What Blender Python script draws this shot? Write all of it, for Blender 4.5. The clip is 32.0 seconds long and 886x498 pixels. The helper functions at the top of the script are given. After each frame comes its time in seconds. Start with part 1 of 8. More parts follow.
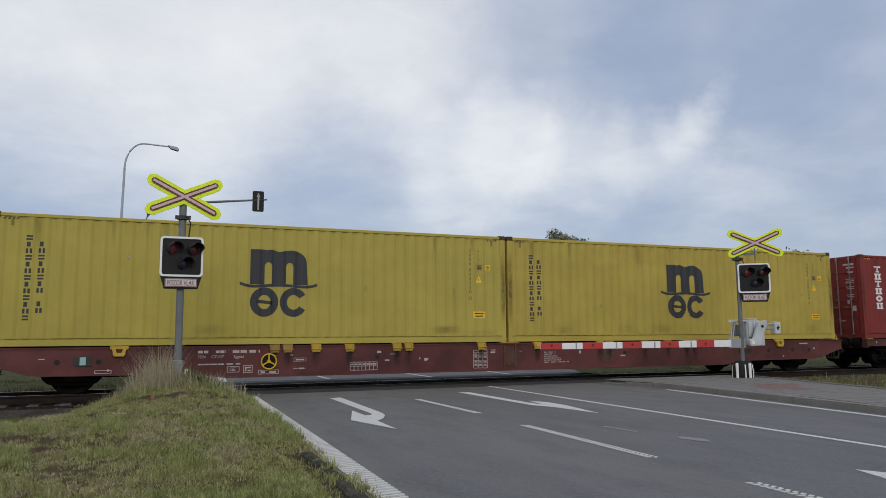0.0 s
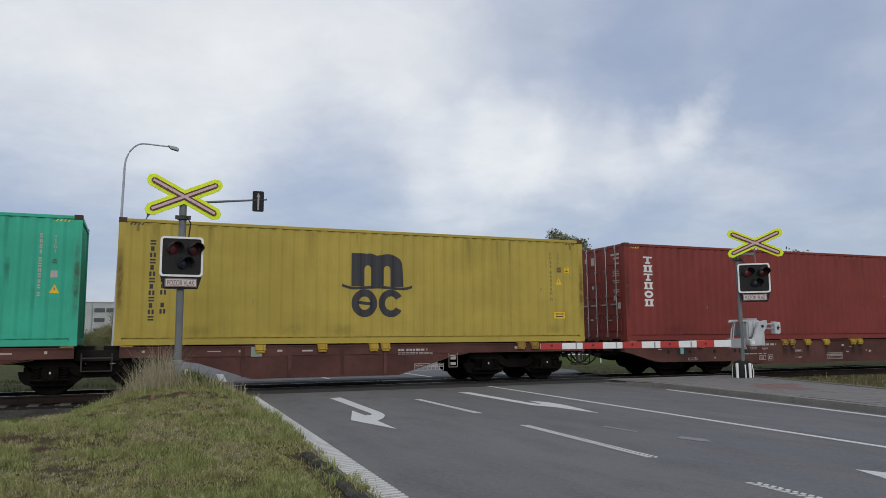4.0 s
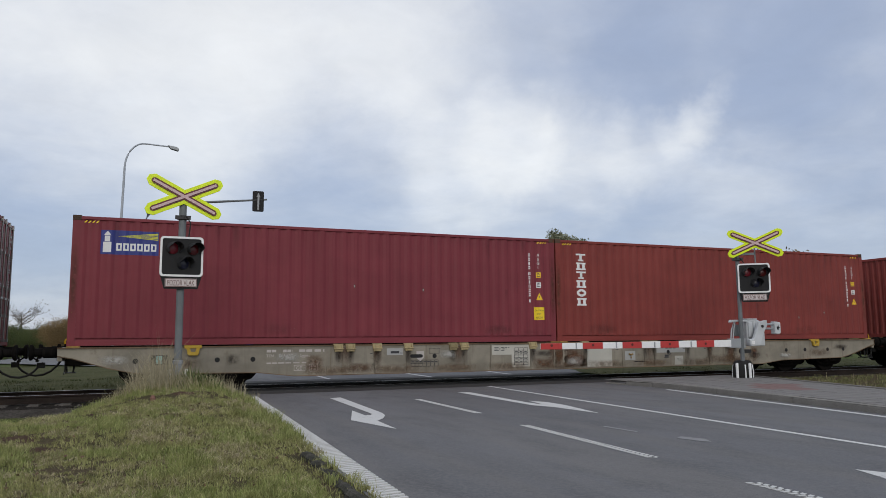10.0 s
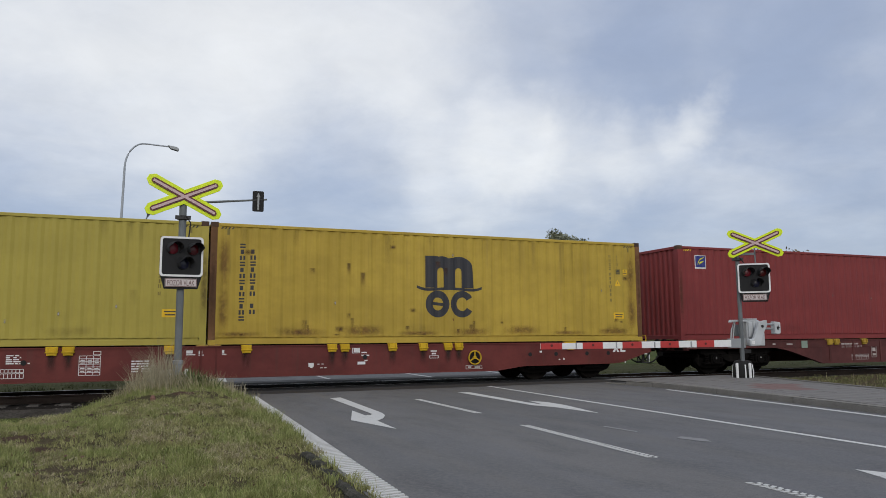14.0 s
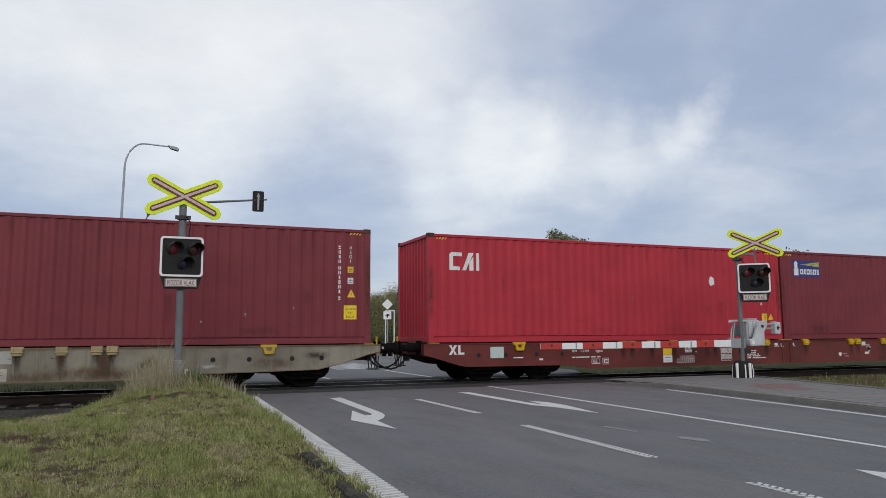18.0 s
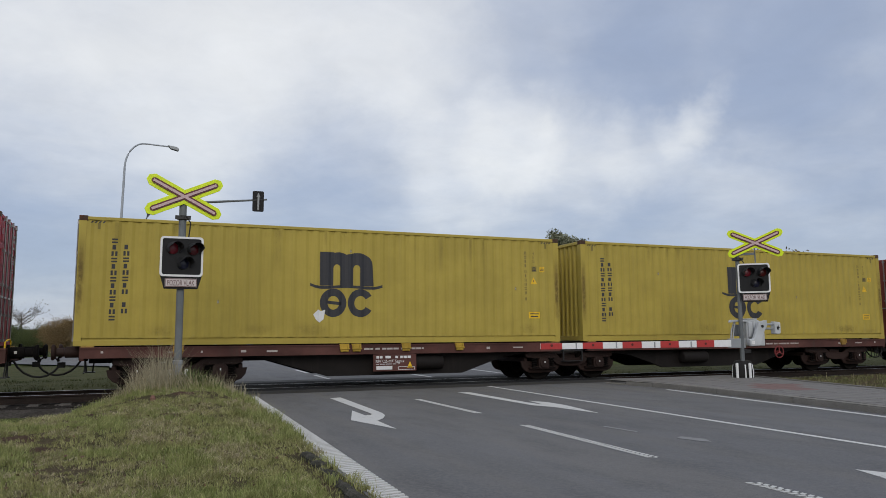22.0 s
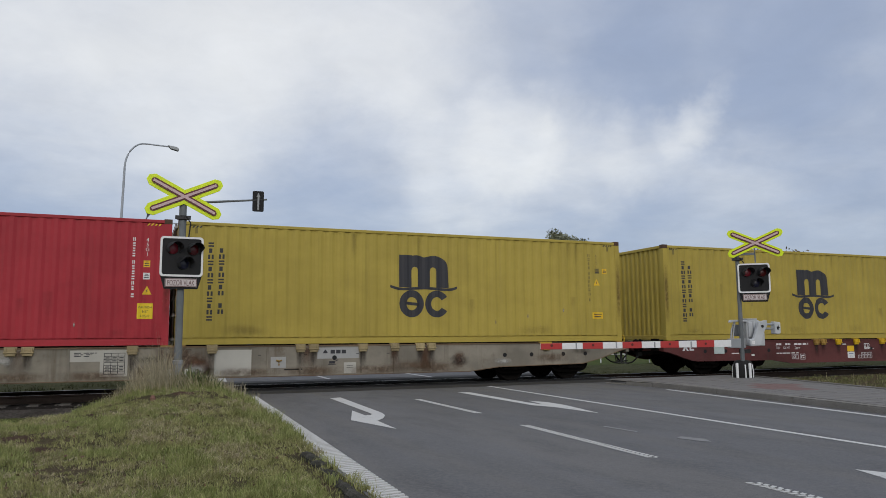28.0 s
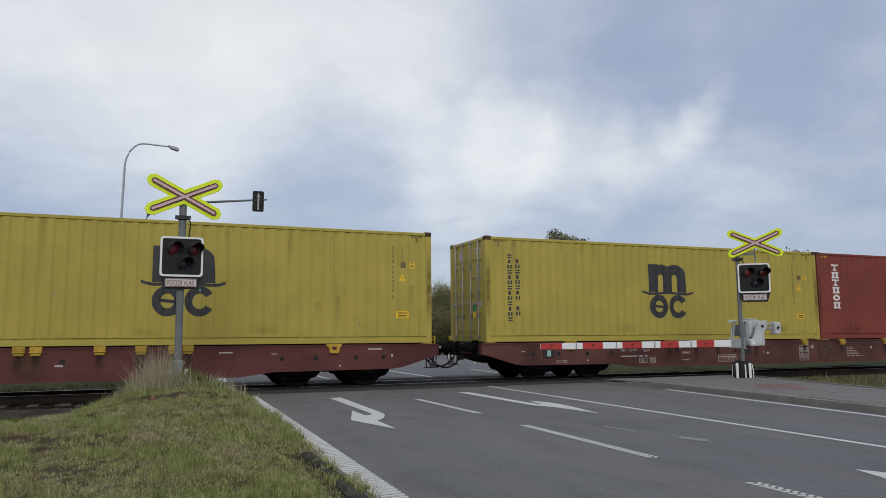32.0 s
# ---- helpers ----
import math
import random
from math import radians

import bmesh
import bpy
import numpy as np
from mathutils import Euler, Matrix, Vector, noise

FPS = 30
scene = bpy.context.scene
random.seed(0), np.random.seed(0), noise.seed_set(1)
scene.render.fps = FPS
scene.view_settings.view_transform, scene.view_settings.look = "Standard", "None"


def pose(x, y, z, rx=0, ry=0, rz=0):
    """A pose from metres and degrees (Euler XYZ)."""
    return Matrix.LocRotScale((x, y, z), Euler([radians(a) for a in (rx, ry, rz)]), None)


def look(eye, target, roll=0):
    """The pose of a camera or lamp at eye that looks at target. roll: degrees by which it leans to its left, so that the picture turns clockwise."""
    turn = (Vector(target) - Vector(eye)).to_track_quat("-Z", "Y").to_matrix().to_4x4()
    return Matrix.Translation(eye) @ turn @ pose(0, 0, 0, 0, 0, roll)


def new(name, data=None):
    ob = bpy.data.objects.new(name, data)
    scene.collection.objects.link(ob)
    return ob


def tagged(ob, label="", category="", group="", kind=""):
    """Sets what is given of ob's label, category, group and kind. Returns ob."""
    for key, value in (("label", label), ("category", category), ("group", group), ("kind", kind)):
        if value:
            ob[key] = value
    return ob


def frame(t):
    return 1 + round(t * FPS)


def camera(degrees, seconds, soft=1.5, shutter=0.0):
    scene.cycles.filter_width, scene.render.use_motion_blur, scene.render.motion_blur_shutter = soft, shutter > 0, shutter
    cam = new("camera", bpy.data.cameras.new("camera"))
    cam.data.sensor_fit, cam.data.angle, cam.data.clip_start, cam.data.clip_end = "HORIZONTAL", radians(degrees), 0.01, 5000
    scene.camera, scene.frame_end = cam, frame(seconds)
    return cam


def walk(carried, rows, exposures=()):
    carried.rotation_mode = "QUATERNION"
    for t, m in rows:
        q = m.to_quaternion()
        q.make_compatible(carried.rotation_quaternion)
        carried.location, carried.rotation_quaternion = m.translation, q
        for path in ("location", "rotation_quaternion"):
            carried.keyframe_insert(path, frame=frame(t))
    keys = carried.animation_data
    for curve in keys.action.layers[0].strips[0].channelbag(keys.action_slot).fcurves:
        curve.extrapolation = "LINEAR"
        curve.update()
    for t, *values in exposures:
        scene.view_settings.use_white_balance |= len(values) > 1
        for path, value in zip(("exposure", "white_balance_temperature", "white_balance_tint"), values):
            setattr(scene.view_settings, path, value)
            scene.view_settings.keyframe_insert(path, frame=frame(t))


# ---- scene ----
cam = camera(61.68, 32.0, soft=0.85)
EYE = (0.0, -19.332, 1.183)
YAW, PITCH, ROLL = radians(22.487), radians(6.830), -0.430
AIM = (EYE[0] + 10 * math.sin(YAW) * math.cos(PITCH), EYE[1] + 10 * math.cos(YAW) * math.cos(PITCH), EYE[2] + 10 * math.sin(PITCH))
walk(cam, [(0.0, look(EYE, AIM, ROLL)), (32.0, look(EYE, AIM, ROLL))], exposures=[(0.0, -0.15), (2.0, -0.21), (3.0, -0.13), (6.0, -0.20), (8.0, -0.14), (10.0, -0.08), (13.0, -0.04), (14.5, -0.14), (17.0, -0.08), (20.5, -0.08), (22.0, -0.16), (25.0, -0.10), (28.0, -0.19), (29.0, -0.22), (30.0, -0.10), (32.0, -0.15)])


# ---- world and light: a bright overcast sky, thin cloud with bluish breaks ----
def node(tree, kind, at=(0, 0), **values):
    n = tree.nodes.new(kind)
    n.location = at
    for key, value in values.items():
        n.inputs[key.replace("_", " ")].default_value = value
    return n


def maths(tree, op, a, b=None, clamp=False):
    n = tree.nodes.new("ShaderNodeMath")
    n.operation, n.use_clamp = op, clamp
    for i, v in enumerate((a, b)):
        if v is None:
            continue
        if hasattr(v, "links"):
            tree.links.new(v, n.inputs[i])
        else:
            n.inputs[i].default_value = v
    return n.outputs[0]


def mix_colour(tree, fac, a, b, mode="MIX"):
    n = tree.nodes.new("ShaderNodeMix")
    n.data_type, n.blend_type = "RGBA", mode
    for socket, v in ((n.inputs[0], fac), (n.inputs[6], a), (n.inputs[7], b)):
        if hasattr(v, "links"):
            tree.links.new(v, socket)
        elif isinstance(v, (int, float)):
            socket.default_value = v
        else:
            socket.default_value = (*v, 1) if len(v) == 3 else v
    return n.outputs[2]


def ramp(tree, fac, lo, hi):
    n = tree.nodes.new("ShaderNodeMapRange")
    n.interpolation_type = "SMOOTHSTEP"
    n.inputs["From Min"].default_value, n.inputs["From Max"].default_value = lo, hi
    tree.links.new(fac, n.inputs["Value"])
    return n.outputs[0]


SUN_ELEVATION, SUN_TURN = radians(27), radians(194)
world = bpy.data.worlds.new("overcast_sky")
scene.world = world
world.use_nodes = True
wt = world.node_tree
wt.nodes.clear()
coord = wt.nodes.new("ShaderNodeTexCoord")
sky = wt.nodes.new("ShaderNodeTexSky")
sky.sky_type, sky.sun_disc = "NISHITA", False
sky.sun_elevation, sky.sun_rotation = SUN_ELEVATION, SUN_TURN
sep = wt.nodes.new("ShaderNodeSeparateXYZ")
wt.links.new(coord.outputs["Generated"], sep.inputs[0])
up = maths(wt, "MAXIMUM", sep.outputs[2], 0.0)
flat = maths(wt, "ADD", up, 0.22)
plane = wt.nodes.new("ShaderNodeCombineXYZ")
wt.links.new(maths(wt, "DIVIDE", sep.outputs[0], flat), plane.inputs[0])
wt.links.new(maths(wt, "DIVIDE", sep.outputs[1], flat), plane.inputs[1])
plane.inputs[2].default_value = 0.37


def cloud_noise(scale, detail, rough, shift):
    m = wt.nodes.new("ShaderNodeVectorMath")
    m.operation = "ADD"
    m.inputs[1].default_value = shift
    wt.links.new(plane.outputs[0], m.inputs[0])
    n = wt.nodes.new("ShaderNodeTexNoise")
    n.inputs["Scale"].default_value, n.inputs["Detail"].default_value, n.inputs["Roughness"].default_value = scale, detail, rough
    n.inputs["Distortion"].default_value = 0.35
    wt.links.new(m.outputs[0], n.inputs["Vector"])
    return n.outputs[0]


def warped_direction():
    """The direction of view, bent by noise, so that no cloud bank has a plain round edge."""
    out = coord.outputs["Generated"]
    for scale, amount in ((5.0, 0.10), (15.0, 0.055)):
        n = wt.nodes.new("ShaderNodeTexNoise")
        n.inputs["Scale"].default_value, n.inputs["Detail"].default_value, n.inputs["Roughness"].default_value = scale, 5, 0.6
        wt.links.new(coord.outputs["Generated"], n.inputs["Vector"])
        c = wt.nodes.new("ShaderNodeVectorMath")
        c.operation = "SUBTRACT"
        c.inputs[1].default_value = (0.5, 0.5, 0.5)
        wt.links.new(n.outputs["Color"], c.inputs[0])
        m = wt.nodes.new("ShaderNodeVectorMath")
        m.operation = "MULTIPLY_ADD"
        m.inputs[1].default_value = (amount, amount, amount)
        wt.links.new(c.outputs[0], m.inputs[0])
        wt.links.new(out, m.inputs[2])
        out = m.outputs[0]
    unit = wt.nodes.new("ShaderNodeVectorMath")
    unit.operation = "NORMALIZE"
    wt.links.new(out, unit.inputs[0])
    return unit.outputs[0]


BENT = warped_direction()


def cloud_bank(azimuth, elevation, width):
    """Soft weight round one direction of the sky (degrees)."""
    a, e = radians(azimuth), radians(elevation)
    d = wt.nodes.new("ShaderNodeVectorMath")
    d.operation = "DOT_PRODUCT"
    d.inputs[1].default_value = (math.sin(a) * math.cos(e), math.cos(a) * math.cos(e), math.sin(e))
    wt.links.new(BENT, d.inputs[0])
    return ramp(wt, d.outputs["Value"], math.cos(radians(width)), 1.0)


banks = [(0, 23, 18, 0.36), (12, 25, 14, 0.18), (-8, 17, 12, 0.10), (20.5, 22, 8, 0.22), (18, 15, 6, 0.14), (28, 15.2, 5.2, 0.34), (33.5, 13.4, 6, 0.26), (24, 12.8, 6, 0.22), (38.5, 13.8, 4.5, 0.20), (41.7, 14.9, 3.0, 0.24), (43.2, 16.0, 2.6, 0.28), (44.3, 17.2, 1.9, 0.18),
         (31, 22, 8, -0.04), (44, 22, 12, -0.34), (37, 18.5, 6, -0.14), (52, 17, 10, -0.26), (13, 11, 9, -0.24), (-6, 11, 10, -0.34), (36, 9.5, 7, -0.17), (49, 28, 7, 0.02), (51, 9.5, 7, -0.05), (200, 35, 90, 0.30)]
cover = maths(wt, "MULTIPLY_ADD", cloud_noise(1.3, 8, 0.58, (3.1, 1.7, 0)), 0.70)
cover.node.inputs[2].default_value = 0.05
fine = maths(wt, "MULTIPLY", maths(wt, "SUBTRACT", cloud_noise(3.6, 7, 0.58, (7.2, 0.4, 0)), 0.5), 0.50)
cover = maths(wt, "ADD", cover, fine)
for azimuth, elevation, width, weight in banks:
    cover = maths(wt, "ADD", cover, maths(wt, "MULTIPLY", cloud_bank(azimuth, elevation, width), weight))
low_sky = maths(wt, "MULTIPLY", maths(wt, "SUBTRACT", 1.0, ramp(wt, up, 0.10, 0.25)), -0.27)
cover = maths(wt, "ADD", cover, low_sky)
cover = ramp(wt, cover, -0.25, 1.15)
cloud = mix_colour(wt, cover, (0.330, 0.392, 0.535), (0.862, 0.866, 0.864))
wisps = maths(wt, "MULTIPLY_ADD", cloud_noise(6.5, 6, 0.6, (1.2, 5.4, 0)), 0.16)
wisps.node.inputs[2].default_value = 0.92
thin = mix_colour(wt, 0.02, cloud, sky.outputs[0], "ADD")
thin.node.clamp_result = False
zenith = maths(wt, "MULTIPLY_ADD", ramp(wt, up, 0.42, 0.95), 0.25)
zenith.node.inputs[2].default_value = 1.0
zenith = maths(wt, "MULTIPLY", zenith, wisps)
bg = wt.nodes.new("ShaderNodeBackground")
wt.links.new(thin, bg.inputs[0])
wt.links.new(zenith, bg.inputs[1])
out = wt.nodes.new("ShaderNodeOutputWorld")
wt.links.new(bg.outputs[0], out.inputs[0])

sun = new("sun", bpy.data.lights.new("sun", "SUN"))
sun.data.energy, sun.data.angle, sun.data.color = 0.74, radians(25), (1.0, 0.96, 0.9)
sun.matrix_world = look((-20, -80, 42), (0, 0, 0))


# ---- materials ----
def material(name):
    m = bpy.data.materials.new(name)
    m.use_nodes = True
    t = m.node_tree
    return m, t, t.nodes["Principled BSDF"]


def texture(t, kind, scale, stretch=(1, 1, 1), detail=5, rough=0.6, shift=True):
    """Noise in the thing's own metres, moved by a chance amount for every object."""
    tc = t.nodes.new("ShaderNodeTexCoord")
    mp = t.nodes.new("ShaderNodeMapping")
    mp.inputs["Scale"].default_value = stretch
    t.links.new(tc.outputs["Object"], mp.inputs[0])
    if shift:
        info = t.nodes.new("ShaderNodeObjectInfo")
        off = t.nodes.new("ShaderNodeVectorMath")
        off.operation = "SCALE"
        off.inputs[0].default_value = (31.0, 17.0, 9.0)
        t.links.new(info.outputs["Random"], off.inputs["Scale"])
        t.links.new(off.outputs[0], mp.inputs["Location"])
    n = t.nodes.new(kind)
    t.links.new(mp.outputs[0], n.inputs["Vector"])
    n.inputs["Scale"].default_value = scale
    if kind == "ShaderNodeTexNoise":
        n.inputs["Detail"].default_value, n.inputs["Roughness"].default_value = detail, rough
    return n.outputs[0]


def bump(t, bsdf, height, strength, distance=0.01):
    b = t.nodes.new("ShaderNodeBump")
    b.inputs["Strength"].default_value, b.inputs["Distance"].default_value = strength, distance
    t.links.new(height, b.inputs["Height"])
    t.links.new(b.outputs[0], bsdf.inputs["Normal"])


def shade(c, k):
    return tuple(min(1.0, v * k) for v in c)


def painted(name, colour, rough=0.5, wear=0.06, rust=0.62, rust_colour=(0.12, 0.045, 0.02), streak=0.2, metal=0.0, grime=(0.06, 0.05, 0.04), edge=0.05):
    """Weathered paint on steel: cloudy fading, vertical streaks, chips of rust."""
    m, t, b = material(name)
    broad = texture(t, "ShaderNodeTexNoise", 0.7, (1, 1, 1.4), 4)
    grain = texture(t, "ShaderNodeTexNoise", 9.0, (1, 1, 1), 6, 0.7)
    c = mix_colour(t, ramp(t, broad, 0.3, 0.7), shade(colour, 1 - wear * 1.6), shade(colour, 1 + wear * 1.6))
    c = mix_colour(t, maths(t, "MULTIPLY", ramp(t, grain, 0.45, 0.75), wear * 2), c, shade(colour, 0.72))
    run = texture(t, "ShaderNodeTexNoise", 5.0, (1.0, 1.0, 0.06), 4, 0.65)
    c = mix_colour(t, maths(t, "MULTIPLY", ramp(t, run, 0.52, 0.78), streak), c, grime)
    spots = texture(t, "ShaderNodeTexNoise", 2.6, (1, 1, 0.8), 8, 0.72)
    mask = ramp(t, spots, rust, rust + edge)
    c = mix_colour(t, mask, c, rust_colour)
    t.links.new(c, b.inputs["Base Color"])
    t.links.new(maths(t, "MULTIPLY_ADD", mask, 0.3), b.inputs["Roughness"])
    b.inputs["Roughness"].links[0].from_node.inputs[2].default_value = rough
    b.inputs["Metallic"].default_value = metal
    b.inputs["Specular IOR Level"].default_value = 0.22
    bump(t, b, grain, 0.12, 0.004)
    return m


def plain(name, colour, rough=0.6, metal=0.0, vary=0.12, scale=12.0, glow=0.0):
    m, t, b = material(name)
    n = texture(t, "ShaderNodeTexNoise", scale, (1, 1, 1), 5)
    t.links.new(mix_colour(t, n, shade(colour, 1 - vary), shade(colour, 1 + vary)), b.inputs["Base Color"])
    b.inputs["Roughness"].default_value, b.inputs["Metallic"].default_value = rough, metal
    if glow:
        b.inputs["Emission Color"].default_value, b.inputs["Emission Strength"].default_value = (*colour, 1), glow
    return m


def ground_mix(name, colours, scale, rough=0.95, fine=40.0, relief=0.4, distance=0.03):
    """Ground of several colours in patches of two sizes."""
    m, t, b = material(name)
    a = texture(t, "ShaderNodeTexNoise", scale, (1, 1, 1), 6, 0.6, False)
    f = texture(t, "ShaderNodeTexNoise", fine, (1, 1, 1), 4, 0.7, False)
    c = mix_colour(t, ramp(t, a, 0.35, 0.65), colours[0], colours[1])
    c = mix_colour(t, ramp(t, f, 0.42, 0.72), c, colours[2])
    t.links.new(c, b.inputs["Base Color"])
    b.inputs["Roughness"].default_value = rough
    b.inputs["Specular IOR Level"].default_value = 0.12
    bump(t, b, f, relief, distance)
    return m


def asphalt_material(name, base, lane=True):
    m, t, b = material(name)
    broad = texture(t, "ShaderNodeTexNoise", 0.22, (1.6, 0.35, 1), 5, 0.6, False)
    patch = texture(t, "ShaderNodeTexNoise", 1.3, (1.5, 0.6, 1), 6, 0.65, False)
    stone = texture(t, "ShaderNodeTexVoronoi", 95.0, (1, 1, 1), shift=False)
    grit = texture(t, "ShaderNodeTexNoise", 160.0, (1, 1, 1), 3, 0.7, False)
    tracks = texture(t, "ShaderNodeTexNoise", 1.5, (1.0, 0.035, 1), 4, 0.6, False)
    c = mix_colour(t, ramp(t, broad, 0.3, 0.7), shade(base, 0.76), shade(base, 1.18))
    c = mix_colour(t, maths(t, "MULTIPLY", ramp(t, tracks, 0.42, 0.66), 0.5), c, (base[0] * 1.34, base[1] * 1.22, base[2] * 1.02))
    lanes = texture(t, "ShaderNodeTexNoise", 3.4, (1.0, 0.05, 1), 5, 0.65, False)
    c = mix_colour(t, maths(t, "MULTIPLY", ramp(t, lanes, 0.50, 0.68), 0.45), c, (base[0] * 0.74, base[1] * 0.71, base[2] * 0.66))
    c = mix_colour(t, maths(t, "MULTIPLY", ramp(t, patch, 0.46, 0.68), 0.6), c, shade(base, 0.64))
    c = mix_colour(t, maths(t, "MULTIPLY", ramp(t, grit, 0.5, 0.70), 0.6), c, shade(base, 1.9))
    pits = texture(t, "ShaderNodeTexNoise", 55.0, (1, 1, 1), 4, 0.75, False)
    c = mix_colour(t, maths(t, "MULTIPLY", ramp(t, pits, 0.50, 0.62), 0.5), c, shade(base, 0.42))
    mottle = texture(t, "ShaderNodeTexNoise", 21.0, (1, 1, 1), 5, 0.75, False)
    c = mix_colour(t, maths(t, "MULTIPLY", ramp(t, mottle, 0.46, 0.60), 0.42), c, (base[0] * 1.62, base[1] * 1.54, base[2] * 1.40))
    spots = texture(t, "ShaderNodeTexNoise", 5.5, (1, 1, 1), 6, 0.7, False)
    c = mix_colour(t, maths(t, "MULTIPLY", ramp(t, spots, 0.645, 0.69), 0.6), c, shade(base, 0.5))
    specks = texture(t, "ShaderNodeTexNoise", 8.5, (1, 1, 1), 7, 0.75, False)
    c = mix_colour(t, maths(t, "MULTIPLY", ramp(t, specks, 0.715, 0.735), 0.7), c, (0.30, 0.295, 0.28))
    t.links.new(c, b.inputs["Base Color"])
    t.links.new(maths(t, "MULTIPLY_ADD", patch, 0.25), b.inputs["Roughness"])
    b.inputs["Roughness"].links[0].from_node.inputs[2].default_value = 0.62
    bump(t, b, stone, 0.35, 0.004)
    return m


def worn_marking(name, colour):
    m, t, b = material(name)
    n = texture(t, "ShaderNodeTexNoise", 14.0, (1, 1, 1), 7, 0.75, False)
    wide = texture(t, "ShaderNodeTexNoise", 1.6, (1, 1, 1), 3, 0.6, False)
    k = maths(t, "ADD", n, maths(t, "MULTIPLY", wide, 0.35))
    t.links.new(mix_colour(t, ramp(t, k, 0.74, 0.92), colour, (0.22, 0.22, 0.22)), b.inputs["Base Color"])
    b.inputs["Roughness"].default_value = 0.7
    bump(t, b, n, 0.3, 0.004)
    return m


def leaf_material(name, a, b_colour):
    m, t, b = material(name)
    g = t.nodes.new("ShaderNodeNewGeometry")
    n = texture(t, "ShaderNodeTexNoise", 0.9, (1, 1, 1), 3, 0.6, False)
    c = mix_colour(t, g.outputs["Random Per Island"], a, b_colour)
    c = mix_colour(t, maths(t, "MULTIPLY", n, 0.5), c, shade(a, 0.6))
    f = texture(t, "ShaderNodeTexNoise", 7.0, (1, 1, 1), 3, 0.6, False)
    c = mix_colour(t, maths(t, "MULTIPLY", ramp(t, f, 0.46, 0.70), 0.5), c, shade(a, 0.6))
    t.links.new(c, b.inputs["Base Color"])
    b.inputs["Roughness"].default_value = 0.8
    b.inputs["Specular IOR Level"].default_value = 0.2
    return m


def grass_material(name, a, b_colour, straw):
    """Blades that differ one by one and tuft by tuft, with dull straw and darker green mixed in by noise."""
    m, t, b = material(name)
    g = t.nodes.new("ShaderNodeNewGeometry")
    broad = texture(t, "ShaderNodeTexNoise", 1.9, (1, 1, 1), 5, 0.65, False)
    tuft = texture(t, "ShaderNodeTexNoise", 8.5, (1, 1, 0.4), 4, 0.65, False)
    small = texture(t, "ShaderNodeTexNoise", 24.0, (1, 1, 0.4), 3, 0.6, False)
    c = mix_colour(t, g.outputs["Random Per Island"], a, b_colour)
    c = mix_colour(t, maths(t, "MULTIPLY", ramp(t, broad, 0.48, 0.68), 0.40), c, straw)
    c = mix_colour(t, maths(t, "MULTIPLY", ramp(t, tuft, 0.47, 0.60), 0.54), c, (a[0] * 0.42, a[1] * 0.40, a[2] * 0.36))
    c = mix_colour(t, maths(t, "MULTIPLY", ramp(t, small, 0.50, 0.66), 0.46), c, shade(a, 0.45))
    t.links.new(c, b.inputs["Base Color"])
    b.inputs["Roughness"].default_value = 0.75
    b.inputs["Specular IOR Level"].default_value = 0.2
    return m


def stain(name, colour, strength, runs_down):
    """A soft-edged stain: strongest in the middle, or running down from its upper edge."""
    m, t, b = material(name)
    tc = t.nodes.new("ShaderNodeTexCoord")
    s = t.nodes.new("ShaderNodeSeparateXYZ")
    t.links.new(tc.outputs["Generated"], s.inputs[0])
    gx, gz = s.outputs[0], s.outputs[2]
    k = maths(t, "MULTIPLY", ramp(t, gx, 0.0, 0.45), ramp(t, maths(t, "SUBTRACT", 1.0, gx), 0.0, 0.45))
    k = maths(t, "MULTIPLY", k, ramp(t, gz, 0.0, 0.95 if runs_down else 0.45))
    k = maths(t, "MULTIPLY", k, ramp(t, maths(t, "SUBTRACT", 1.0, gz), 0.0, 0.05 if runs_down else 0.45))
    n = texture(t, "ShaderNodeTexNoise", 7.0, (1, 1, 0.25 if runs_down else 0.8), 6, 0.7)
    k = maths(t, "MULTIPLY", k, maths(t, "MULTIPLY", ramp(t, n, 0.22, 0.62), strength))
    t.links.new(k, b.inputs["Alpha"])
    b.inputs["Base Color"].default_value = (*colour, 1)
    b.inputs["Roughness"].default_value = 0.8
    return m


DIRT_RUN = stain("dark_dirt_run", (0.028, 0.018, 0.014), 0.85, True)
DIRT_BLOT = stain("dark_dirt_blot", (0.035, 0.024, 0.018), 0.75, False)
RUST_RUN = stain("brown_rust_run", (0.105, 0.05, 0.026), 0.7, True)
RUST_BLOT = stain("brown_rust_blot", (0.120, 0.055, 0.026), 0.72, False)
RUST_EDGE = stain("thin_edge_rust", (0.10, 0.048, 0.026), 0.55, False)
RUST_POST = stain("deep_rust_corner", (0.135, 0.062, 0.030), 1.0, False)
ORANGE_RUST = stain("orange_brown_rust", (0.215, 0.105, 0.034), 0.62, False)
OLD_STAIN = stain("dull_brown_stain", (0.145, 0.088, 0.050), 0.6, False)
RED_SPOT = stain("dark_red_spot", (0.22, 0.04, 0.03), 0.6, False)
DIRT_RUN_FAINT = stain("faint_dirt_run", (0.035, 0.025, 0.02), 0.20, True)
DIRT_BLOT_FAINT = stain("faint_dirt_blot", (0.05, 0.035, 0.028), 0.16, False)
PALE_BLOT = stain("pale_scuffed_blot", (0.46, 0.45, 0.42), 0.8, False)
POST_RUST = painted("rust_brown_post_paint", (0.175, 0.088, 0.042), 0.75, 0.25, 0.55, (0.11, 0.045, 0.022), 0.3, edge=0.2)
